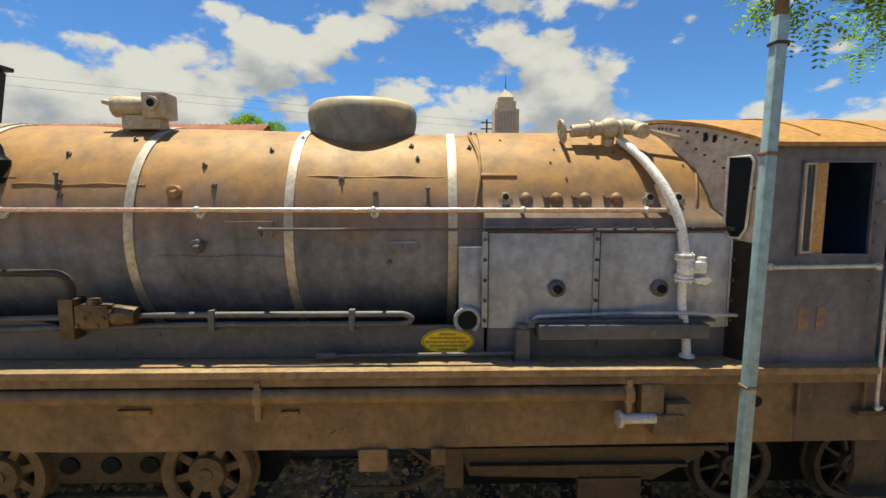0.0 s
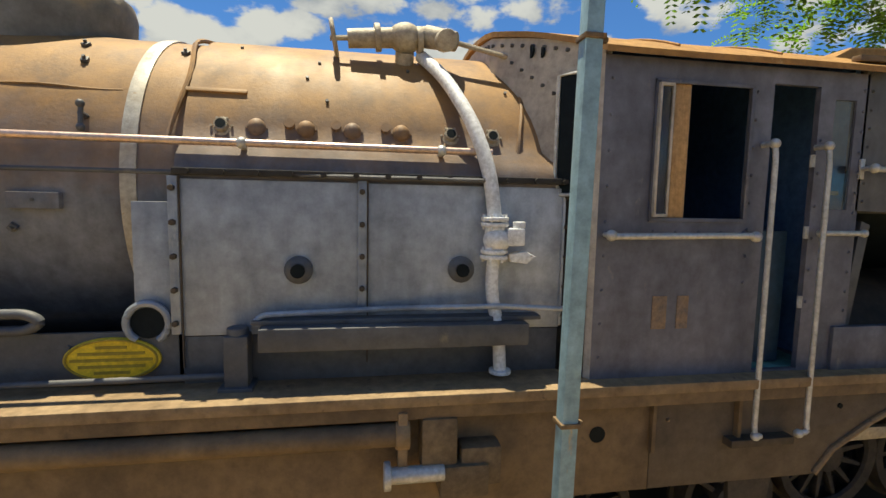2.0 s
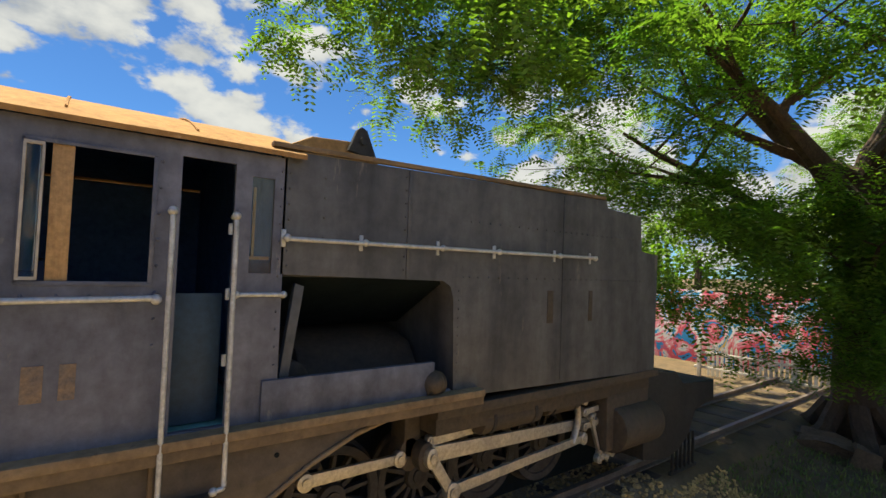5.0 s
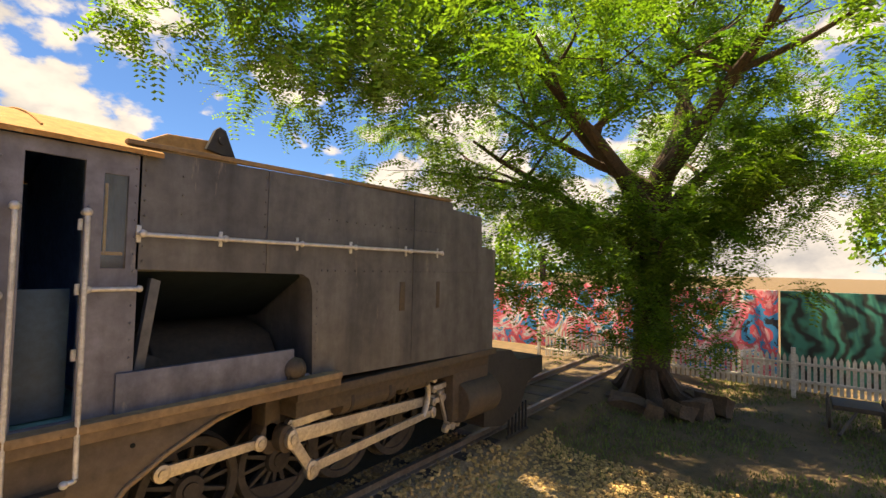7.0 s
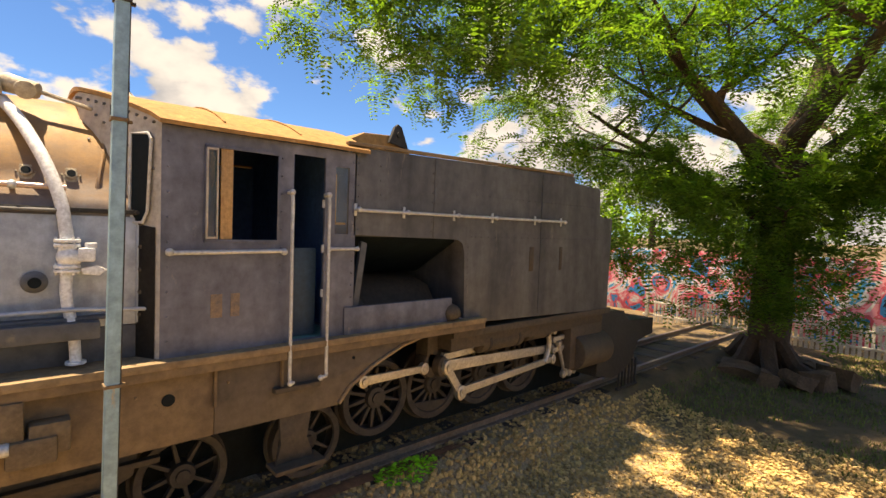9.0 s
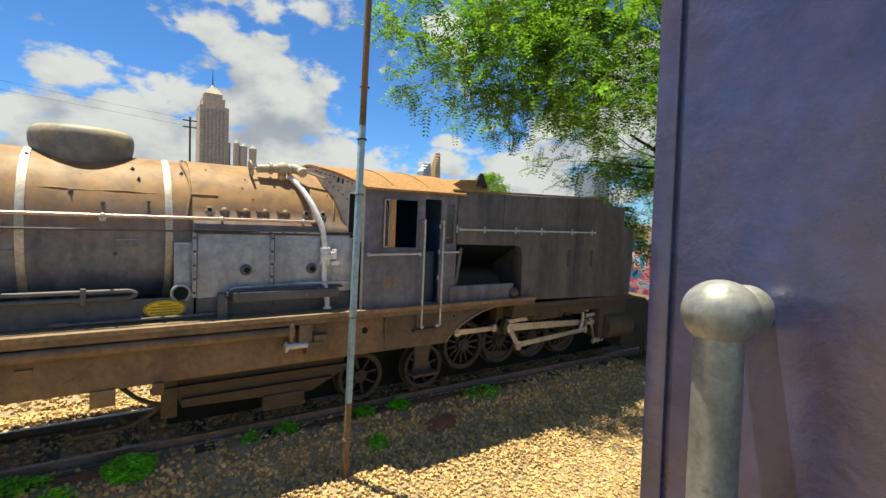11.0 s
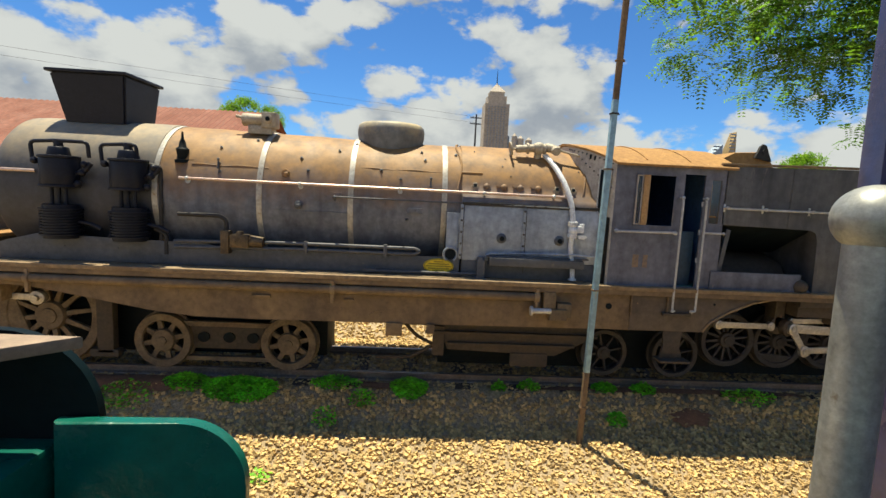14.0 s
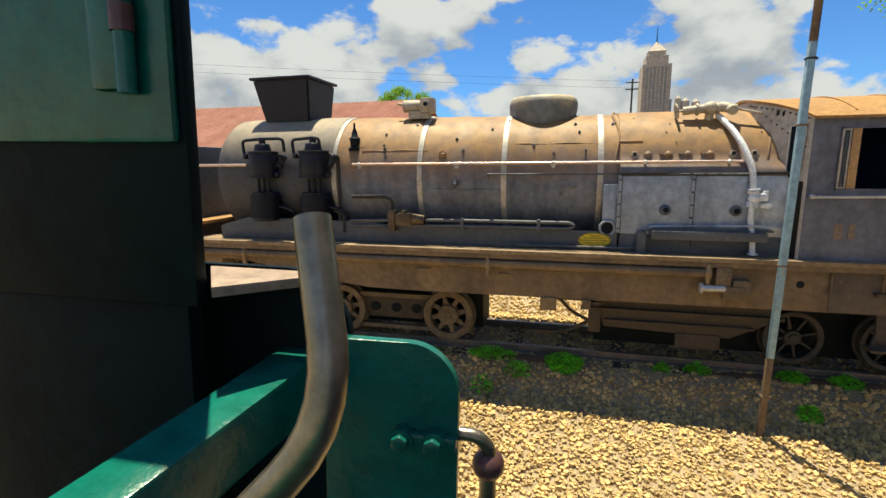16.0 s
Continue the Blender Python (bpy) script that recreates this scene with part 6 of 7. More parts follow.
# ---- tree ----
def build_tree():
    rng = random.Random(11)
    base = Vector((10.7, -0.40, -0.15))
    tree = thing("spreading_tree", tuple(base), "large spreading tree with feathery green leaves, overhanging the bunker", "tree")
    bm = B()
    tips = []

    def limb(p, d, r, length, depth, bend=0.22):
        pts, rads = [Vector(p)], [r]
        n = 7
        for i in range(n):
            d = (d + Vector((rng.uniform(-bend, bend), rng.uniform(-bend, bend), rng.uniform(-.12, .14)))).normalized()
            pts.append(pts[-1] + d * length / n)
            rads.append(r * (1 - (0.30 if depth == 4 else 0.8) * (i + 1) / n))
        seg = 14 if depth == 4 else 10 if depth < 2 else 6
        rings = []
        for i, q in enumerate(pts):
            w = (pts[min(i + 1, n)] - pts[max(i - 1, 0)]).normalized()
            s = w.cross(Vector((0.2, 0.9, 0.3))).normalized()
            t = s.cross(w)
            rings.append([bm.verts.new(q + (s * math.cos(k) + t * math.sin(k)) * rads[i] * (1 + 0.14 * math.sin(3 * k + i) + 0.07 * math.sin(7 * k - i))) for k in (2 * math.pi * j / seg for j in range(seg))])
        for a, b in zip(rings, rings[1:]):
            for j in range(seg):
                bm.faces.new((a[j], a[(j + 1) % seg], b[(j + 1) % seg], b[j]))
        if depth in (2, 3):
            tips.extend(pts[3:])
        if depth < 3:
            for j in range((5, 4, 4)[depth]):
                i = rng.randint(3, n)
                a = rng.uniform(0, 6.28)
                side = Vector((math.cos(a), math.sin(a), rng.uniform(-0.2, 0.35)))
                limb(pts[i], (d * 0.55 + side * 0.8).normalized(), rads[i] * 0.62, length * rng.uniform(0.5, 0.75), depth + 1)
        return pts

    stem = limb(base, Vector((0.06, -0.06, 1)), 0.40, 4.6, 4, 0.05)
    for k, d, r, l in ((6, (-0.75, 0.3, 0.75), 0.24, 4.4), (7, (-0.5, 0.75, 0.70), 0.22, 4.2), (7, (-0.7, -0.45, 0.8), 0.24, 4.2), (7, (0.2, -0.1, 1.0), 0.28, 3.8),
                       (6, (0.5, -0.6, 0.7), 0.2, 3.6), (5, (-0.95, 0.55, 0.42), 0.15, 4.8), (4, (-0.8, -0.5, 0.25), 0.10, 2.2), (5, (-0.4, -0.9, 0.3), 0.12, 3.0)):
        limb(stem[k], Vector(d).normalized(), r, l, 1)
    part("trunk", bm, M_BARK, tree, "dark furrowed trunk and limbs")
    for a in range(7):
        bm = B()
        w = a * 0.9
        tube(bm, [base + Vector((0.3 * math.cos(w), 0.3 * math.sin(w), 0.75)), base + Vector((0.6 * math.cos(w), 0.6 * math.sin(w), 0.30)), base + Vector((1.2 * math.cos(w), 1.2 * math.sin(w), 0.08))], 0.15, 8, 0.2)
        part("root", bm, M_BARK, tree)
    # feathery sprays
    verts, faces = [], []

    def spray(c, d, length):
        d = d.normalized()
        side = d.cross(Vector((rng.uniform(-.4, .4), rng.uniform(-.4, .4), 1))).normalized()
        up = side.cross(d)
        for i in range(8):
            s = (i + 0.6) / 8
            q = c + d * length * s - Vector((0, 0, 0.34 * length * s * s))
            l = length * 0.27 * (1 - 0.55 * abs(s - 0.4))
            w = length * 0.052
            for sg in (-1, 1):
                e = (side * sg + d * 0.35 + up * rng.uniform(-.25, .15)).normalized()
                k = len(verts)
                verts.extend([tuple(q), tuple(q + e * l * 0.5 + d * w), tuple(q + e * l), tuple(q + e * l * 0.5 - d * w)])
                faces.append((k, k + 1, k + 2, k + 3))

    pts = []
    rng.shuffle(tips)
    for p in tips[:260]:
        if p.z > 2.6:
            pts.append((p, 0.5))
    # clumps at the rim of the crown
    for _ in range(120):
        a, e = rng.uniform(0, 6.28), rng.uniform(-0.2, 1.2)
        k = rng.uniform(0.6, 1.0)
        pts.append((Vector((9.6 + 6.6 * k * math.cos(a) * math.cos(e), -0.4 + 4.8 * k * math.sin(a) * math.cos(e), 5.4 + 3.2 * k * math.sin(e))), 0.5))
    # sprays that hang round the stem
    for _ in range(95):
        pts.append((Vector((10.2 + rng.gauss(0, 0.6), -1.35 + rng.gauss(0, 0.8), rng.uniform(1.35, 3.9))), 0.36))
    for _ in range(30):
        pts.append((Vector((rng.uniform(9.2, 12), rng.uniform(-3.6, -1.8), rng.uniform(3.4, 5.6))), 0.42))
    for _ in range(60):
        pts.append((Vector((rng.uniform(10.0, 14.0), rng.uniform(-5.0, -2.0), rng.uniform(3.6, 7.0))), 0.45))
    # low boughs behind the end of the bunker
    for _ in range(95):
        pts.append((Vector((rng.uniform(6.3, 10.4), rng.uniform(-0.9, 2.8), rng.uniform(1.9, 4.8))), 0.45))
    # bough reaching over the bunker
    for _ in range(150):
        a, e, k = rng.uniform(0, 6.28), rng.uniform(-1.2, 1.5), rng.uniform(0.3, 1.0)
        pts.append((Vector((4.5 + 3.5 * k * math.cos(a) * math.cos(e), 1.8 + 2.6 * k * math.sin(a) * math.cos(e), 6.4 + 1.7 * k * math.sin(e))), 0.5))
    for p, s in [(q + Vector((-0.5, 0.4, 0)), r) for q, r in pts]:
        for _ in range(20):
            o = Vector((rng.gauss(0, s * 0.42), rng.gauss(0, s * 0.42), rng.gauss(0, s * 0.30)))
            d = Vector((rng.uniform(-1, 1), rng.uniform(-1, 1), rng.uniform(-0.7, 0.35)))
            spray(p + o, d, rng.uniform(0.28, 0.52))
    me = bpy.data.meshes.new("crown")
    me.from_pydata(verts, [], faces)
    me.materials.append(M_LEAF)
    o = new("crown", me)
    o.parent = tree
    o.matrix_parent_inverse = Matrix.Translation(-BASES[tree.name])
    tagged(o, "airy crown of feathery drooping leaves", kind="stuff")
    # broken rocks round the foot
    for i in range(11):
        a = 2.2 + i * 0.42
        bm = B()
        r = rng.uniform(0.95, 1.3)
        c = Vector((base.x + r * math.cos(a), base.y + r * math.sin(a), rng.uniform(-0.02, 0.08)))
        m = Matrix.Translation(c) @ Matrix.Rotation(rng.uniform(0, 3.1), 4, "Z") @ Matrix.Rotation(rng.uniform(-.35, .35), 4, "X") @ Matrix.Diagonal((rng.uniform(.8, 1.7), rng.uniform(.6, 1.1), rng.uniform(.45, .8), 1))
        bmesh.ops.create_cube(bm, size=0.5, matrix=m)
        bmesh.ops.subdivide_edges(bm, edges=bm.edges[:], cuts=2, use_grid_fill=True)
        for v in bm.verts:
            v.co += (c - v.co) * 0.10 + noise.noise_vector(v.co * 2.3) * 0.11 + noise.noise_vector(v.co * 8.0) * 0.025
        tagged(part("boulder", bm, M_ROCK, None, "", False), "rough brown broken rock at the foot of the tree", "rock", "rocks round the tree")


build_tree()


def build_grass():
    rng = random.Random(21)
    verts, faces = [], []
    for _ in range(26000):
        x, y = rng.uniform(4.6, 14.5), rng.uniform(-6.5, 0.1)
        if noise.noise((x * 0.8, y * 0.8, 3)) < rng.uniform(-0.3, 0.15) + max(0, 6.5 - x) * 0.12:
            continue
        z = ground_z(y)
        h, a = rng.uniform(0.03, 0.08), rng.uniform(0, 6.28)
        k = len(verts)
        dx, dy = 0.012 * math.cos(a), 0.012 * math.sin(a)
        verts.extend([(x - dx, y - dy, z), (x + dx, y + dy, z), (x + rng.uniform(-.03, .03), y + rng.uniform(-.03, .03), z + h)])
        faces.append((k, k + 1, k + 2))
    me = bpy.data.meshes.new("grass")
    me.from_pydata(verts, [], faces)
    me.materials.append(M_GRASS)
    tagged(new("grass", me), "thin short grass under the tree", "grass", kind="stuff")


build_grass()


# ---- fence, painted wall, shed ----
def build_fence():
    fence = thing("picket_fence", (13.6, -1.5, 0), "low white picket fence in front of the painted wall", "fence")
    data = None
    for i in range(95):
        y = -7.5 + i * 0.115
        x = 13.6 + 0.02 * (y + 1.5)
        if data is None:
            bm = B()
            prism(bm, [(-0.035, 0.05), (0.035, 0.05), (0.035, 0.82), (0.0, 0.9), (-0.035, 0.82)], -0.01, 0.01, axis="x")
            o = part("picket", bm, M_FENCE, fence)
            data = o.data
        else:
            o = new("picket", data)
            o.parent = fence
            o.matrix_parent_inverse = Matrix.Translation(-BASES[fence.name])
        o.location = (x, y, 0)
    for z in (0.25, 0.65):
        bm = B()
        box(bm, 13.48, 13.54, -7.6, 3.6, z, z + 0.06, 0.004)
        part("fence_rail", bm, M_FENCE, fence)
    for y in (-5.2, -3.0, 1.2, 3.4):
        bm = B()
        box(bm, 13.4, 13.48, y, y + 0.09, -0.1, 1.05, 0.006)
        part("post", bm, M_FENCE, fence)
    bm = B()
    box(bm, 15.6, 15.8, -2.6, 7.5, -0.1, 2.3, 0.01)
    structure("wall_mural", bm, M_MURAL, "boundary wall painted with a bright red and blue mural", "wall")
    bm = B()
    box(bm, 15.6, 15.8, -12, -2.65, -0.1, 2.3, 0.01)
    structure("wall_mural_green", bm, M_MURAL2, "boundary wall painted with dark green curling shapes", "wall")
    shed = thing("red_shed", (24, -9.5, 0), "red timber shed with a pale window behind the wall", "shed")
    bm = B()
    prism(bm, [(-13, 0), (-6.6, 0), (-6.6, 4.0), (-9.8, 5.8), (-13, 4.0)], 22, 30, 0.0, "x")
    w = part("wall", bm, M_SHED, shed)
    bm = B()
    for s in (-1, 1):
        prism(bm, [(-9.8, 5.95), (-9.8, 5.8), (-9.8 + s * 3.5, 3.8), (-9.8 + s * 3.5, 3.95)], 21.6, 30.4, 0.0, "x")
    part("roof", bm, M_ROOFRED, shed)
    bm = B()
    box(bm, 21.95, 22.0, -8.2, -7.6, 3.6, 4.2, 0.01)
    part("window", bm, M_FENCE, shed)
    bm = B()
    box(bm, 18.0, 18.1, -8.6, -5.6, 2.5, 3.2, 0.02)
    box(bm, 18.02, 18.08, -8.4, -8.3, 0, 2.6)
    box(bm, 18.02, 18.08, -5.9, -5.8, 0, 2.6)
    tagged(part("notice_board", bm, M_SIGN), "plain blue notice board on posts behind the wall", "sign")
    # old cart frame by the fence
    cart = thing("old_cart", (11.0, -3.9, 0), "rusty old cart frame with wheels near the fence", "cart")
    for y in (-4.3, -3.5):
        for x in (10.8, 11.4):
            bm = B()
            lathe(bm, [(0.2, -0.02), (0.26, -0.02), (0.26, 0.02), (0.2, 0.02)], (x, y, 0.24), "y", 20)
            for k in range(6):
                cyl(bm, (x, y, 0.24), (x + 0.22 * math.cos(k * 1.05), y, 0.24 + 0.22 * math.sin(k * 1.05)), 0.015, seg=6)
            part("wheel", bm, M_UNDER, cart)
    bm = B()
    box(bm, 10.7, 11.5, -4.25, -3.55, 0.34, 0.42, 0.01)
    cyl(bm, (10.8, -3.9, 0.36), (9.9, -3.6, 0.1), 0.025, seg=8)
    part("frame", bm, M_UNDER, cart)


build_fence()


# ---- background buildings ----
def build_station_roof():
    hall = thing("long_hall", (-13, 18, 0), "long low hall with a red corrugated sheet roof", "building")
    bm = B()
    x0, x1 = -60.0, -10.2
    n = 190
    xs = [x0 + (x1 - x0) * i / (n * 2) for i in range(n * 2 + 1)]
    for (y0, z0, y1, z1) in ((12.6, 3.35, 19.0, 6.2), (19.0, 6.2, 25.4, 3.35)):
        a = [bm.verts.new((x, y0, z0 + (0.05 if i % 2 else 0))) for i, x in enumerate(xs)]
        b = [bm.verts.new((x, y1, z1 + (0.05 if i % 2 else 0))) for i, x in enumerate(xs)]
        for i in range(len(xs) - 1):
            bm.faces.new((a[i], a[i + 1], b[i + 1], b[i]))
    part("roof", bm, M_ROOFRED, hall, "red corrugated roof sheets", False)
    bm = B()
    box(bm, x0 + 0.5, x1 - 0.5, 13.2, 24.8, -0.1, 3.38)
    part("wall", bm, M_CONC, hall)
    bm = B()
    prism(bm, [(13.0, 3.3), (25.0, 3.3), (19.0, 6.1)], x1 - 0.6, x1 - 0.4, axis="x")
    part("gable", bm, M_CONC, hall)


build_station_roof()


def build_tower():
    # scaled as seen from about 900 m away
    cx, cy = 133.0, 900.0
    tw = thing("office_tower", (cx, cy, 0), "tall beige stone office tower with a stepped crown and mast", "tower")
    bm = B()
    w = 22
    top = 162
    box(bm, cx - w, cx + w, cy - w, cy + w, 0, top)
    part("wall", bm, M_TOWER, tw)
    for i in range(7):
        bm = B()
        x = cx - w + 4 + i * 5.7
        box(bm, x - 1.2, x + 1.2, cy - w - 1.2, cy - w, 0, top - 4)
        part("pier", bm, M_TOWER, tw)
    for i in range(6):
        bm = B()
        x = cx - w + 4 + i * 5.7
        for k in range(36):
            z = 8 + k * 4.2
            box(bm, x + 1.5, x + 4.2, cy - w - 0.4, cy - w + 0.2, z, z + 2.2)
        part("window_column", bm, M_TOWERG, tw)
    bm = B()
    box(bm, cx - 17, cx + 17, cy - 17, cy + 17, top, top + 14)
    box(bm, cx - 13, cx + 13, cy - 13, cy + 13, top + 14, top + 22)
    part("crown_block", bm, M_TOWER, tw)
    bm = B()
    a = [bm.verts.new((cx + s * 14, cy + t * 14, top + 22)) for s, t in ((-1, -1), (1, -1), (1, 1), (-1, 1))]
    p = bm.verts.new((cx, cy, top + 40))
    for i in range(4):
        bm.faces.new((a[i], a[(i + 1) % 4], p))
    part("roof", bm, M_CONC, tw)
    bm = B()
    cyl(bm, (cx, cy, top + 38), (cx, cy, top + 64), 1.0, 0.3, 8)
    part("mast", bm, M_DARK, tw)
    bm = B()
    box(bm, cx + w, cx + w + 5, cy - 12, cy + 12, 0, top - 55)
    part("side_wing", bm, M_TOWERG, tw)
    for k, (dx, h, r) in enumerate(((31, 104, 5), (42, 100, 6), (57, 98, 6))):
        o = thing("far_turret", (cx + dx, 860, 0), "distant pale round roof turret", "building", "far roof turrets")
        bm = B()
        cyl(bm, (cx + dx, 860, 0), (cx + dx, 860, h), r, seg=14)
        part("wall", bm, M_CONC, o)
        bm = B()
        cyl(bm, (cx + dx, 860, h), (cx + dx, 860, h + 5), r * 0.8, r * 0.2, 14)
        part("roof", bm, M_CONC, o)


build_tower()


def far_block(x, y, w, h, mat, label, slant=0.0):
    o = thing("far_building", (x, y, 0), label, "building")
    bm = B()
    prism(bm, [(x - w, 0), (x + w, 0), (x + w * (1 - slant), h), (x - w * (1 - slant * 0.4), h * (1 - 0.35 * slant))], y - w, y + w)
    part("wall", bm, mat, o)
    bm = B()
    n = int(h / 6)
    for k in range(n):
        box(bm, x - w * 0.85, x + w * 0.85 * (1 - slant), y - w - 0.3, y - w + 0.1, 4 + k * 6, 6.5 + k * 6)
    part("window_band", bm, M_TOWERG, o)


far_block(546, 880, 13, 112, M_HAZE, "distant blue-grey glass tower", 0.5)
far_block(575, 880, 10, 136, M_GOLD, "distant tower with a slanted golden side", 0.7)
far_block(720, 880, 32, 78, M_CONC, "distant pale office block")
far_block(1000, 800, 30, 130, M_HAZE, "distant glass office block")


def far_tree(x, y, z0, rx, rz, seed, name="far_tree", mat=None):
    rng = random.Random(seed)
    tree = thing(name, (x, y, 0), "leafy green tree behind the buildings", "tree", "trees in the distance")
    bm = B()
    cyl(bm, (x, y, 0), (x, y, z0), rx * 0.07, rx * 0.05, 8)
    part("trunk", bm, M_BARK, tree)
    verts, faces = [], []
    for _ in range(60):
        a, e = rng.uniform(0, 6.28), rng.uniform(-0.6, 1.5)
        c = Vector((x + rx * 0.8 * math.cos(a) * math.cos(e), y + rx * 0.8 * math.sin(a) * math.cos(e), z0 + rz * 0.8 * math.sin(e)))
        for _ in range(60):
            p = c + Vector((rng.gauss(0, rx * .12), rng.gauss(0, rx * .12), rng.gauss(0, rz * .14)))
            s = rx * 0.035
            u = Vector((rng.uniform(-1, 1), rng.uniform(-1, 1), rng.uniform(-1, 1))).normalized()
            v = u.cross(Vector((0.3, 0.5, 0.8))).normalized()
            k = len(verts)
            verts.extend([tuple(p + u * s), tuple(p + v * s), tuple(p - u * s), tuple(p - v * s)])
            faces.append((k, k + 1, k + 2, k + 3))
    me = bpy.data.meshes.new("crown")
    me.from_pydata(verts, [], faces)
    me.materials.append(M_LEAF)
    o = new("crown", me)
    o.parent = tree
    o.matrix_parent_inverse = Matrix.Translation(-BASES[tree.name])
    tagged(o, kind="stuff")


far_tree(-27.0, 62, 11.6, 3.0, 2.2, 1)
far_tree(-23.4, 62, 11.0, 2.0, 2.0, 2)
far_tree(88, 104, 11, 6, 4.5, 3)
far_tree(30, 4, 4, 3.5, 3.5, 5)
far_tree(34, -9, 4.5, 4, 4, 6)
far_tree(32, 12, 4, 4, 3.5, 7)


def build_wires():
    tp = thing("telegraph_pole", (8, 95, 0), "thin dark utility pole with crossarms", "pole")
    bm = B()
    cyl(bm, (8.2, 95, 0), (8.2, 95, 18.6), 0.22, 0.16, 8)
    part("mast", bm, M_WIRE, tp)
    for z in (17.8, 16.6):
        bm = B()
        box(bm, 7.0, 9.3, 94.9, 95.1, z, z + 0.2)
        part("crossarm", bm, M_WIRE, tp)
    for k, z in enumerate((18.1, 16.9)):
        bm = B()
        tube(bm, [(8.0 - 12 * i, 95 - 5.6 * i, z + 0.0 + 0.25 * i - 0.6 * math.sin(math.pi * i / 10)) for i in range(11)], 0.017, 5)
        tagged(part("overhead_wire", bm, M_WIRE), "thin overhead wire strung from the utility pole", "wire", "overhead wires")


build_wires()


# ---- the engine on which the camera stands ----
def build_near_engine():
    eng = thing("green_diesel_engine", (-4.2, -5.2, 1.2), "dark green enamelled engine with polished handrails, close to the camera", "locomotive")
    PLACE[0] = set_down((0.0035, -0.0424, -0.0298), (-1.405, 1.018, 2.623), 1.00)
    # upper panel
    # panel below the cover plate carries painted-in shade
    bm = B()
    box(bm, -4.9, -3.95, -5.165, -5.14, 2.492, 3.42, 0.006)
    wall = part("cab_panel", bm, M_SHADE, eng, "lower panel in green enamel darkened as shade")
    bm = B()
    box(bm, -4.9, -3.96, -5.18, -5.163, 2.735, 3.42, 0.008)
    part("cover_plate", bm, M_GREEN, wall, "thick glossy green panel")
    bm = B()
    box(bm, -4.075, -4.02, -5.197, -5.178, 2.805, 3.10, 0.012)
    cyl(bm, (-4.012, -5.197, 2.80), (-4.012, -5.197, 3.08), 0.013, seg=12)
    part("hinge", bm, M_GREEN, wall)
    bm = B()
    cyl(bm, (-4.012, -5.198, 2.88), (-4.012, -5.198, 2.915), 0.0155, seg=12)
    part("hinge_cap", bm, M_KNOB, wall)
    # recess: box whose near-black colour stands for the shade below the panel
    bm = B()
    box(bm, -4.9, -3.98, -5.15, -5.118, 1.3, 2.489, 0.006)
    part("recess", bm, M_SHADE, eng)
    PLACE[0] = set_down((-0.2487, -0.5057, 0.2007), (-1.405, 1.018, 2.623), 0.92)
    # ledge, rounded shield and lower plate
    bm = B()
    prism(bm, [(-3.948, -5.14), (-3.80, -4.985), (-4.067, -4.985)], 2.500, 2.518, 0.003, "z")
    part("ledge", bm, M_LEDGE, eng, "bare dusty metal ledge in the sun")
    # shield face coloured as if shaded by a cab roof, which isn't built
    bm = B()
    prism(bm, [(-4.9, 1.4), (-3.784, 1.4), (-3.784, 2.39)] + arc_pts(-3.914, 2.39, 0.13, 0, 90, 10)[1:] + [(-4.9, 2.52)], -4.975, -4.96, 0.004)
    part("shield", bm, M_SHADE, eng, "rounded green shield plate, darkened as shade")
    bm = B()
    prism(bm, [(-3.83, 1.4), (-3.575, 1.4), (-3.575, 2.31)] + arc_pts(-3.667, 2.31, 0.092, 0, 90, 10)[1:] + [(-3.83, 2.402)], -5.0, -4.98, 0.004)
    plate = part("lower_plate", bm, M_GREEN, eng, "green plate with a rounded corner")
    bm = B()
    box(bm, -3.69, -3.575, -5.02, -5.0, 2.215, 2.24, 0.004)
    for x in (-3.675, -3.615):
        cyl(bm, (x, -5.0, 2.225), (x, -5.035, 2.225), 0.017, seg=6, bevel=0.003)
        cyl(bm, (x, -5.0, 2.225), (x, -5.024, 2.225), 0.024, seg=14)
    part("bolt_strip", bm, M_GREEN, plate)
    bm = B()
    box(bm, -0.045, 0.045, -0.27, 0.27, -0.055, 0.05, 0.010, Matrix.Translation((-3.905, -5.14, 2.300)) @ Matrix.Rotation(radians(5), 4, "X") @ Matrix.Rotation(radians(-8), 4, "Z"))
    part("sloping_bar", bm, M_GREEN, eng, "green sloping ledge bar")
    bm = B()
    tube(bm, [(-3.575, -4.975, 2.228), (-3.54, -4.975, 2.228), (-3.52, -4.97, 2.20), (-3.52, -4.965, 2.17)], 0.013, 12, 0.03)
    tube(bm, [(-3.522, -4.965, 2.17), (-3.522, -4.965, 1.5)], 0.016, 12)
    knob = part("grab_bar", bm, M_CHROME, plate, "short polished grab bar")
    bm = B()
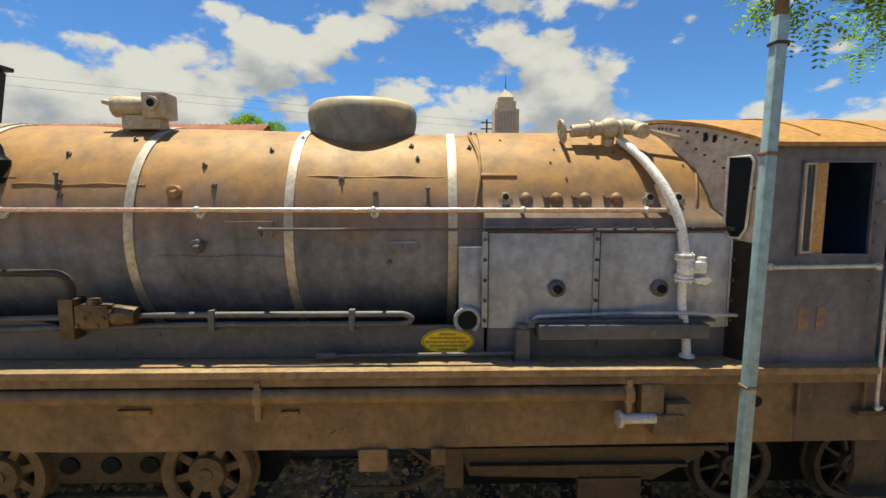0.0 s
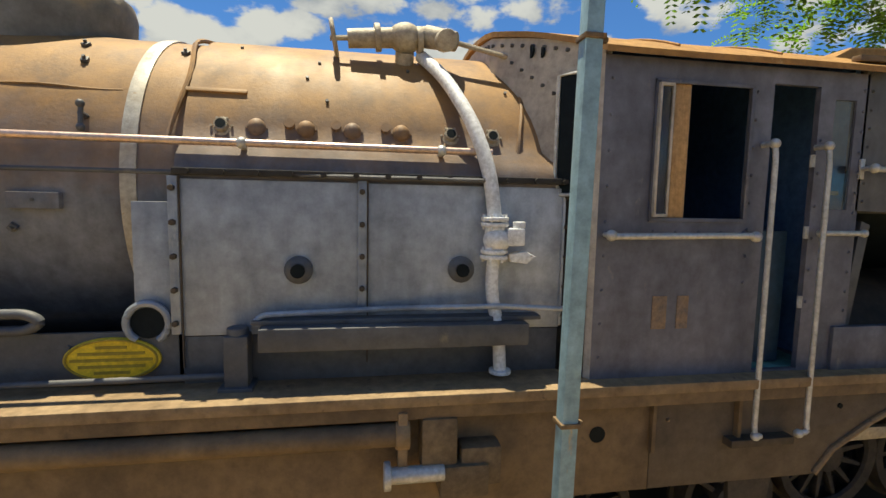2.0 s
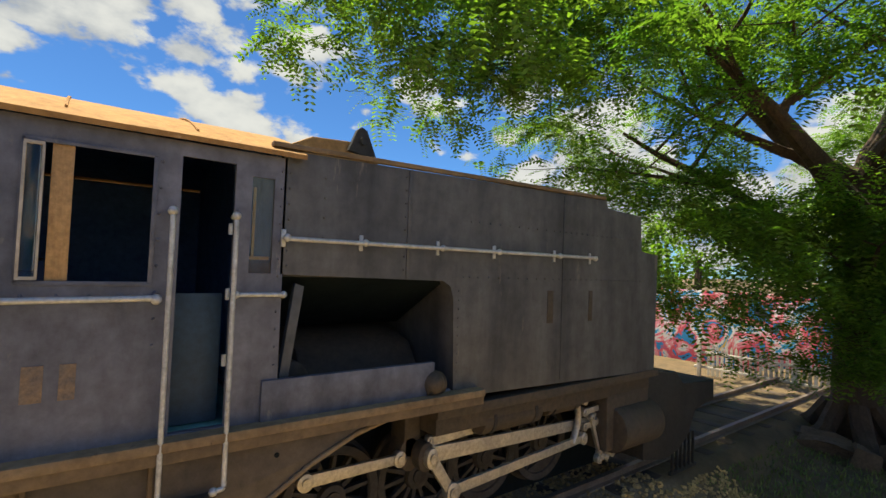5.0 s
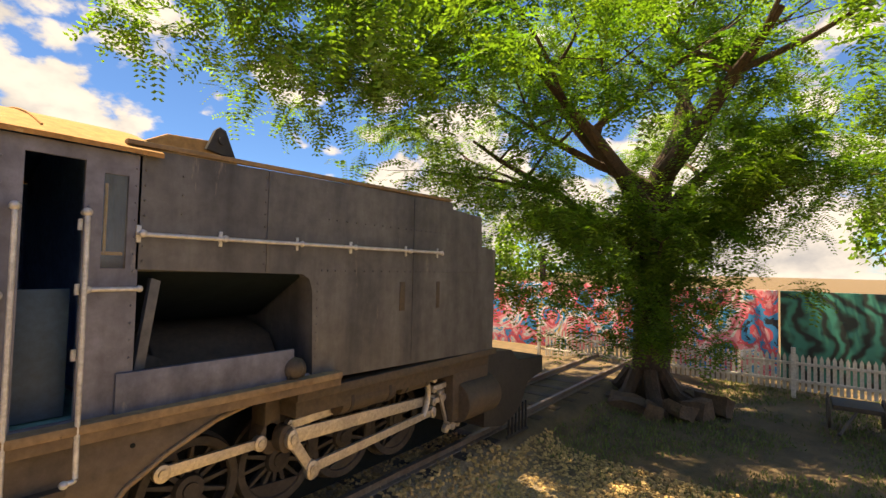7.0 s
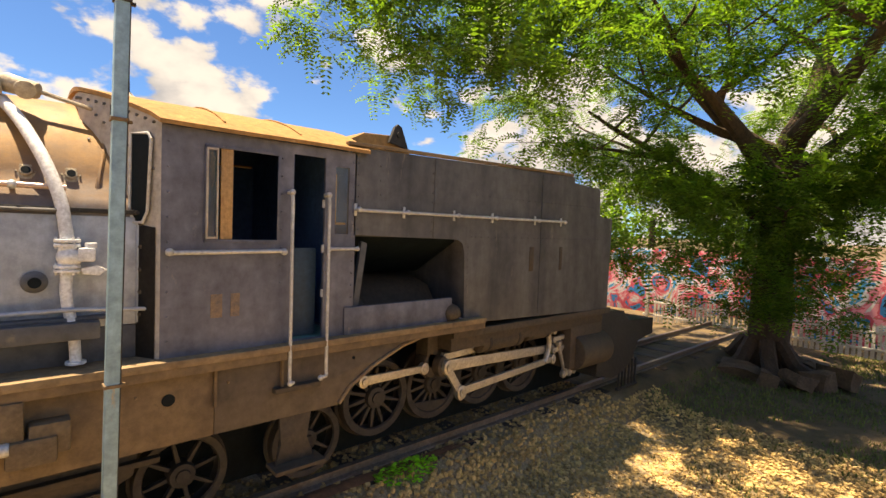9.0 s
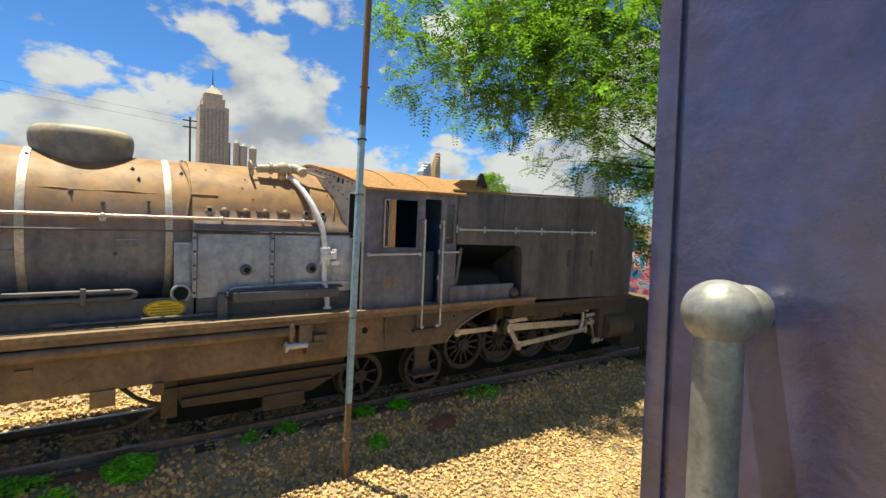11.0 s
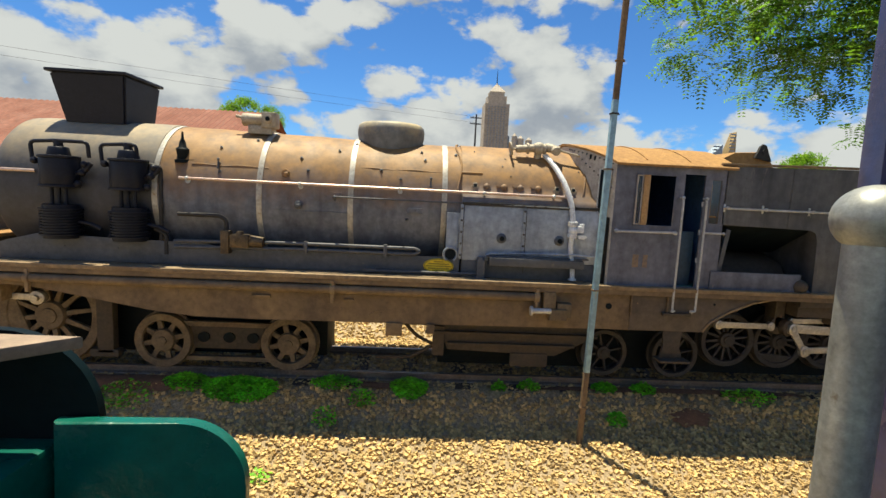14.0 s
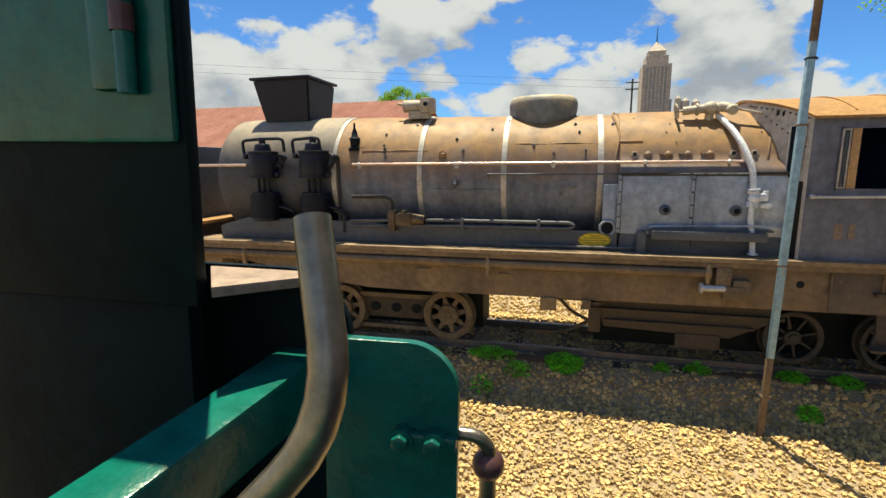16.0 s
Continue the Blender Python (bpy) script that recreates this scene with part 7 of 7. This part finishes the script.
    ball(bm, (-3.522, -4.965, 2.168), 0.030, u=24, v=16)
    part("ball_joint", bm, M_KNOB, knob, "brown round ball joint")
    # foreground bent tube
    PLACE[0] = set_down((-1.0687, -2.0110, 0.9498), (-1.405, 1.018, 2.623), 0.66)
    bm = B()
    tube(bm, [(-3.657, -5.386, 2.660), (-3.606, -5.449, 2.485), (-3.75, -5.474, 2.325)], 0.0188, 24, 0.075, (0.14, 0.96, -0.28))
    part("bent_tube", bm, M_CHROME, eng, "worn steel tube handle, bent, with a flat end")
    # dark door edge with its own handrail
    PLACE[0] = set_down((3.9159, 6.7128, -3.9254), (-2.767, 1.221, 2.667), 2.27)
    bm = B()
    m = Matrix.Translation((-2.89, -5.02, 2.3)) @ Matrix.Rotation(radians(3), 4, "Z")
    box(bm, 0.0, 0.03, -1.2, 0.0, -1.0, 1.35, 0.006, m)
    box(bm, -0.006, 0.036, -0.02, 0.006, -1.0, 1.35, 0.005, m)
    part("dark_door", bm, M_NAVY, eng, "dark glossy door edge with small dents")
    bm = B()
    cyl(bm, (-3.016, -5.145, 1.400), (-3.010, -5.145, 2.680), 0.0195, seg=24)
    rail = part("door_handrail", bm, M_POSTRAIL, eng, "upright steel handrail by the door")
    bm = B()
    ball(bm, (-3.010, -5.145, 2.690), 0.0305, 1, 1, 0.92, u=28, v=18)
    part("rail_ball", bm, M_POSTRAIL, rail, "round steel ball end")
    bm = B()
    cyl(bm, (-3.005, -5.145, 2.688), (-2.875, -5.125, 2.683), 0.016, seg=14)
    ball(bm, (-2.925, -5.132, 2.685), 0.025, u=24, v=16)
    part("rail_stay", bm, M_POSTRAIL, rail)
    # footplate under the camera
    PLACE[0] = shifted(0.3, -0.3, 0.0)
    bm = B()
    box(bm, -4.9, -2.0, -6.6, -5.0, 1.0, 1.06, 0.01)
    part("footplate", bm, M_BLACKIN, eng)
    bm = B()
    box(bm, -6.5, 0.0, -8.4, -6.9, 0.3, 2.1, 0.03)
    part("body_side", bm, M_GREEN, eng)
    PLACE[0] = None


build_near_engine()
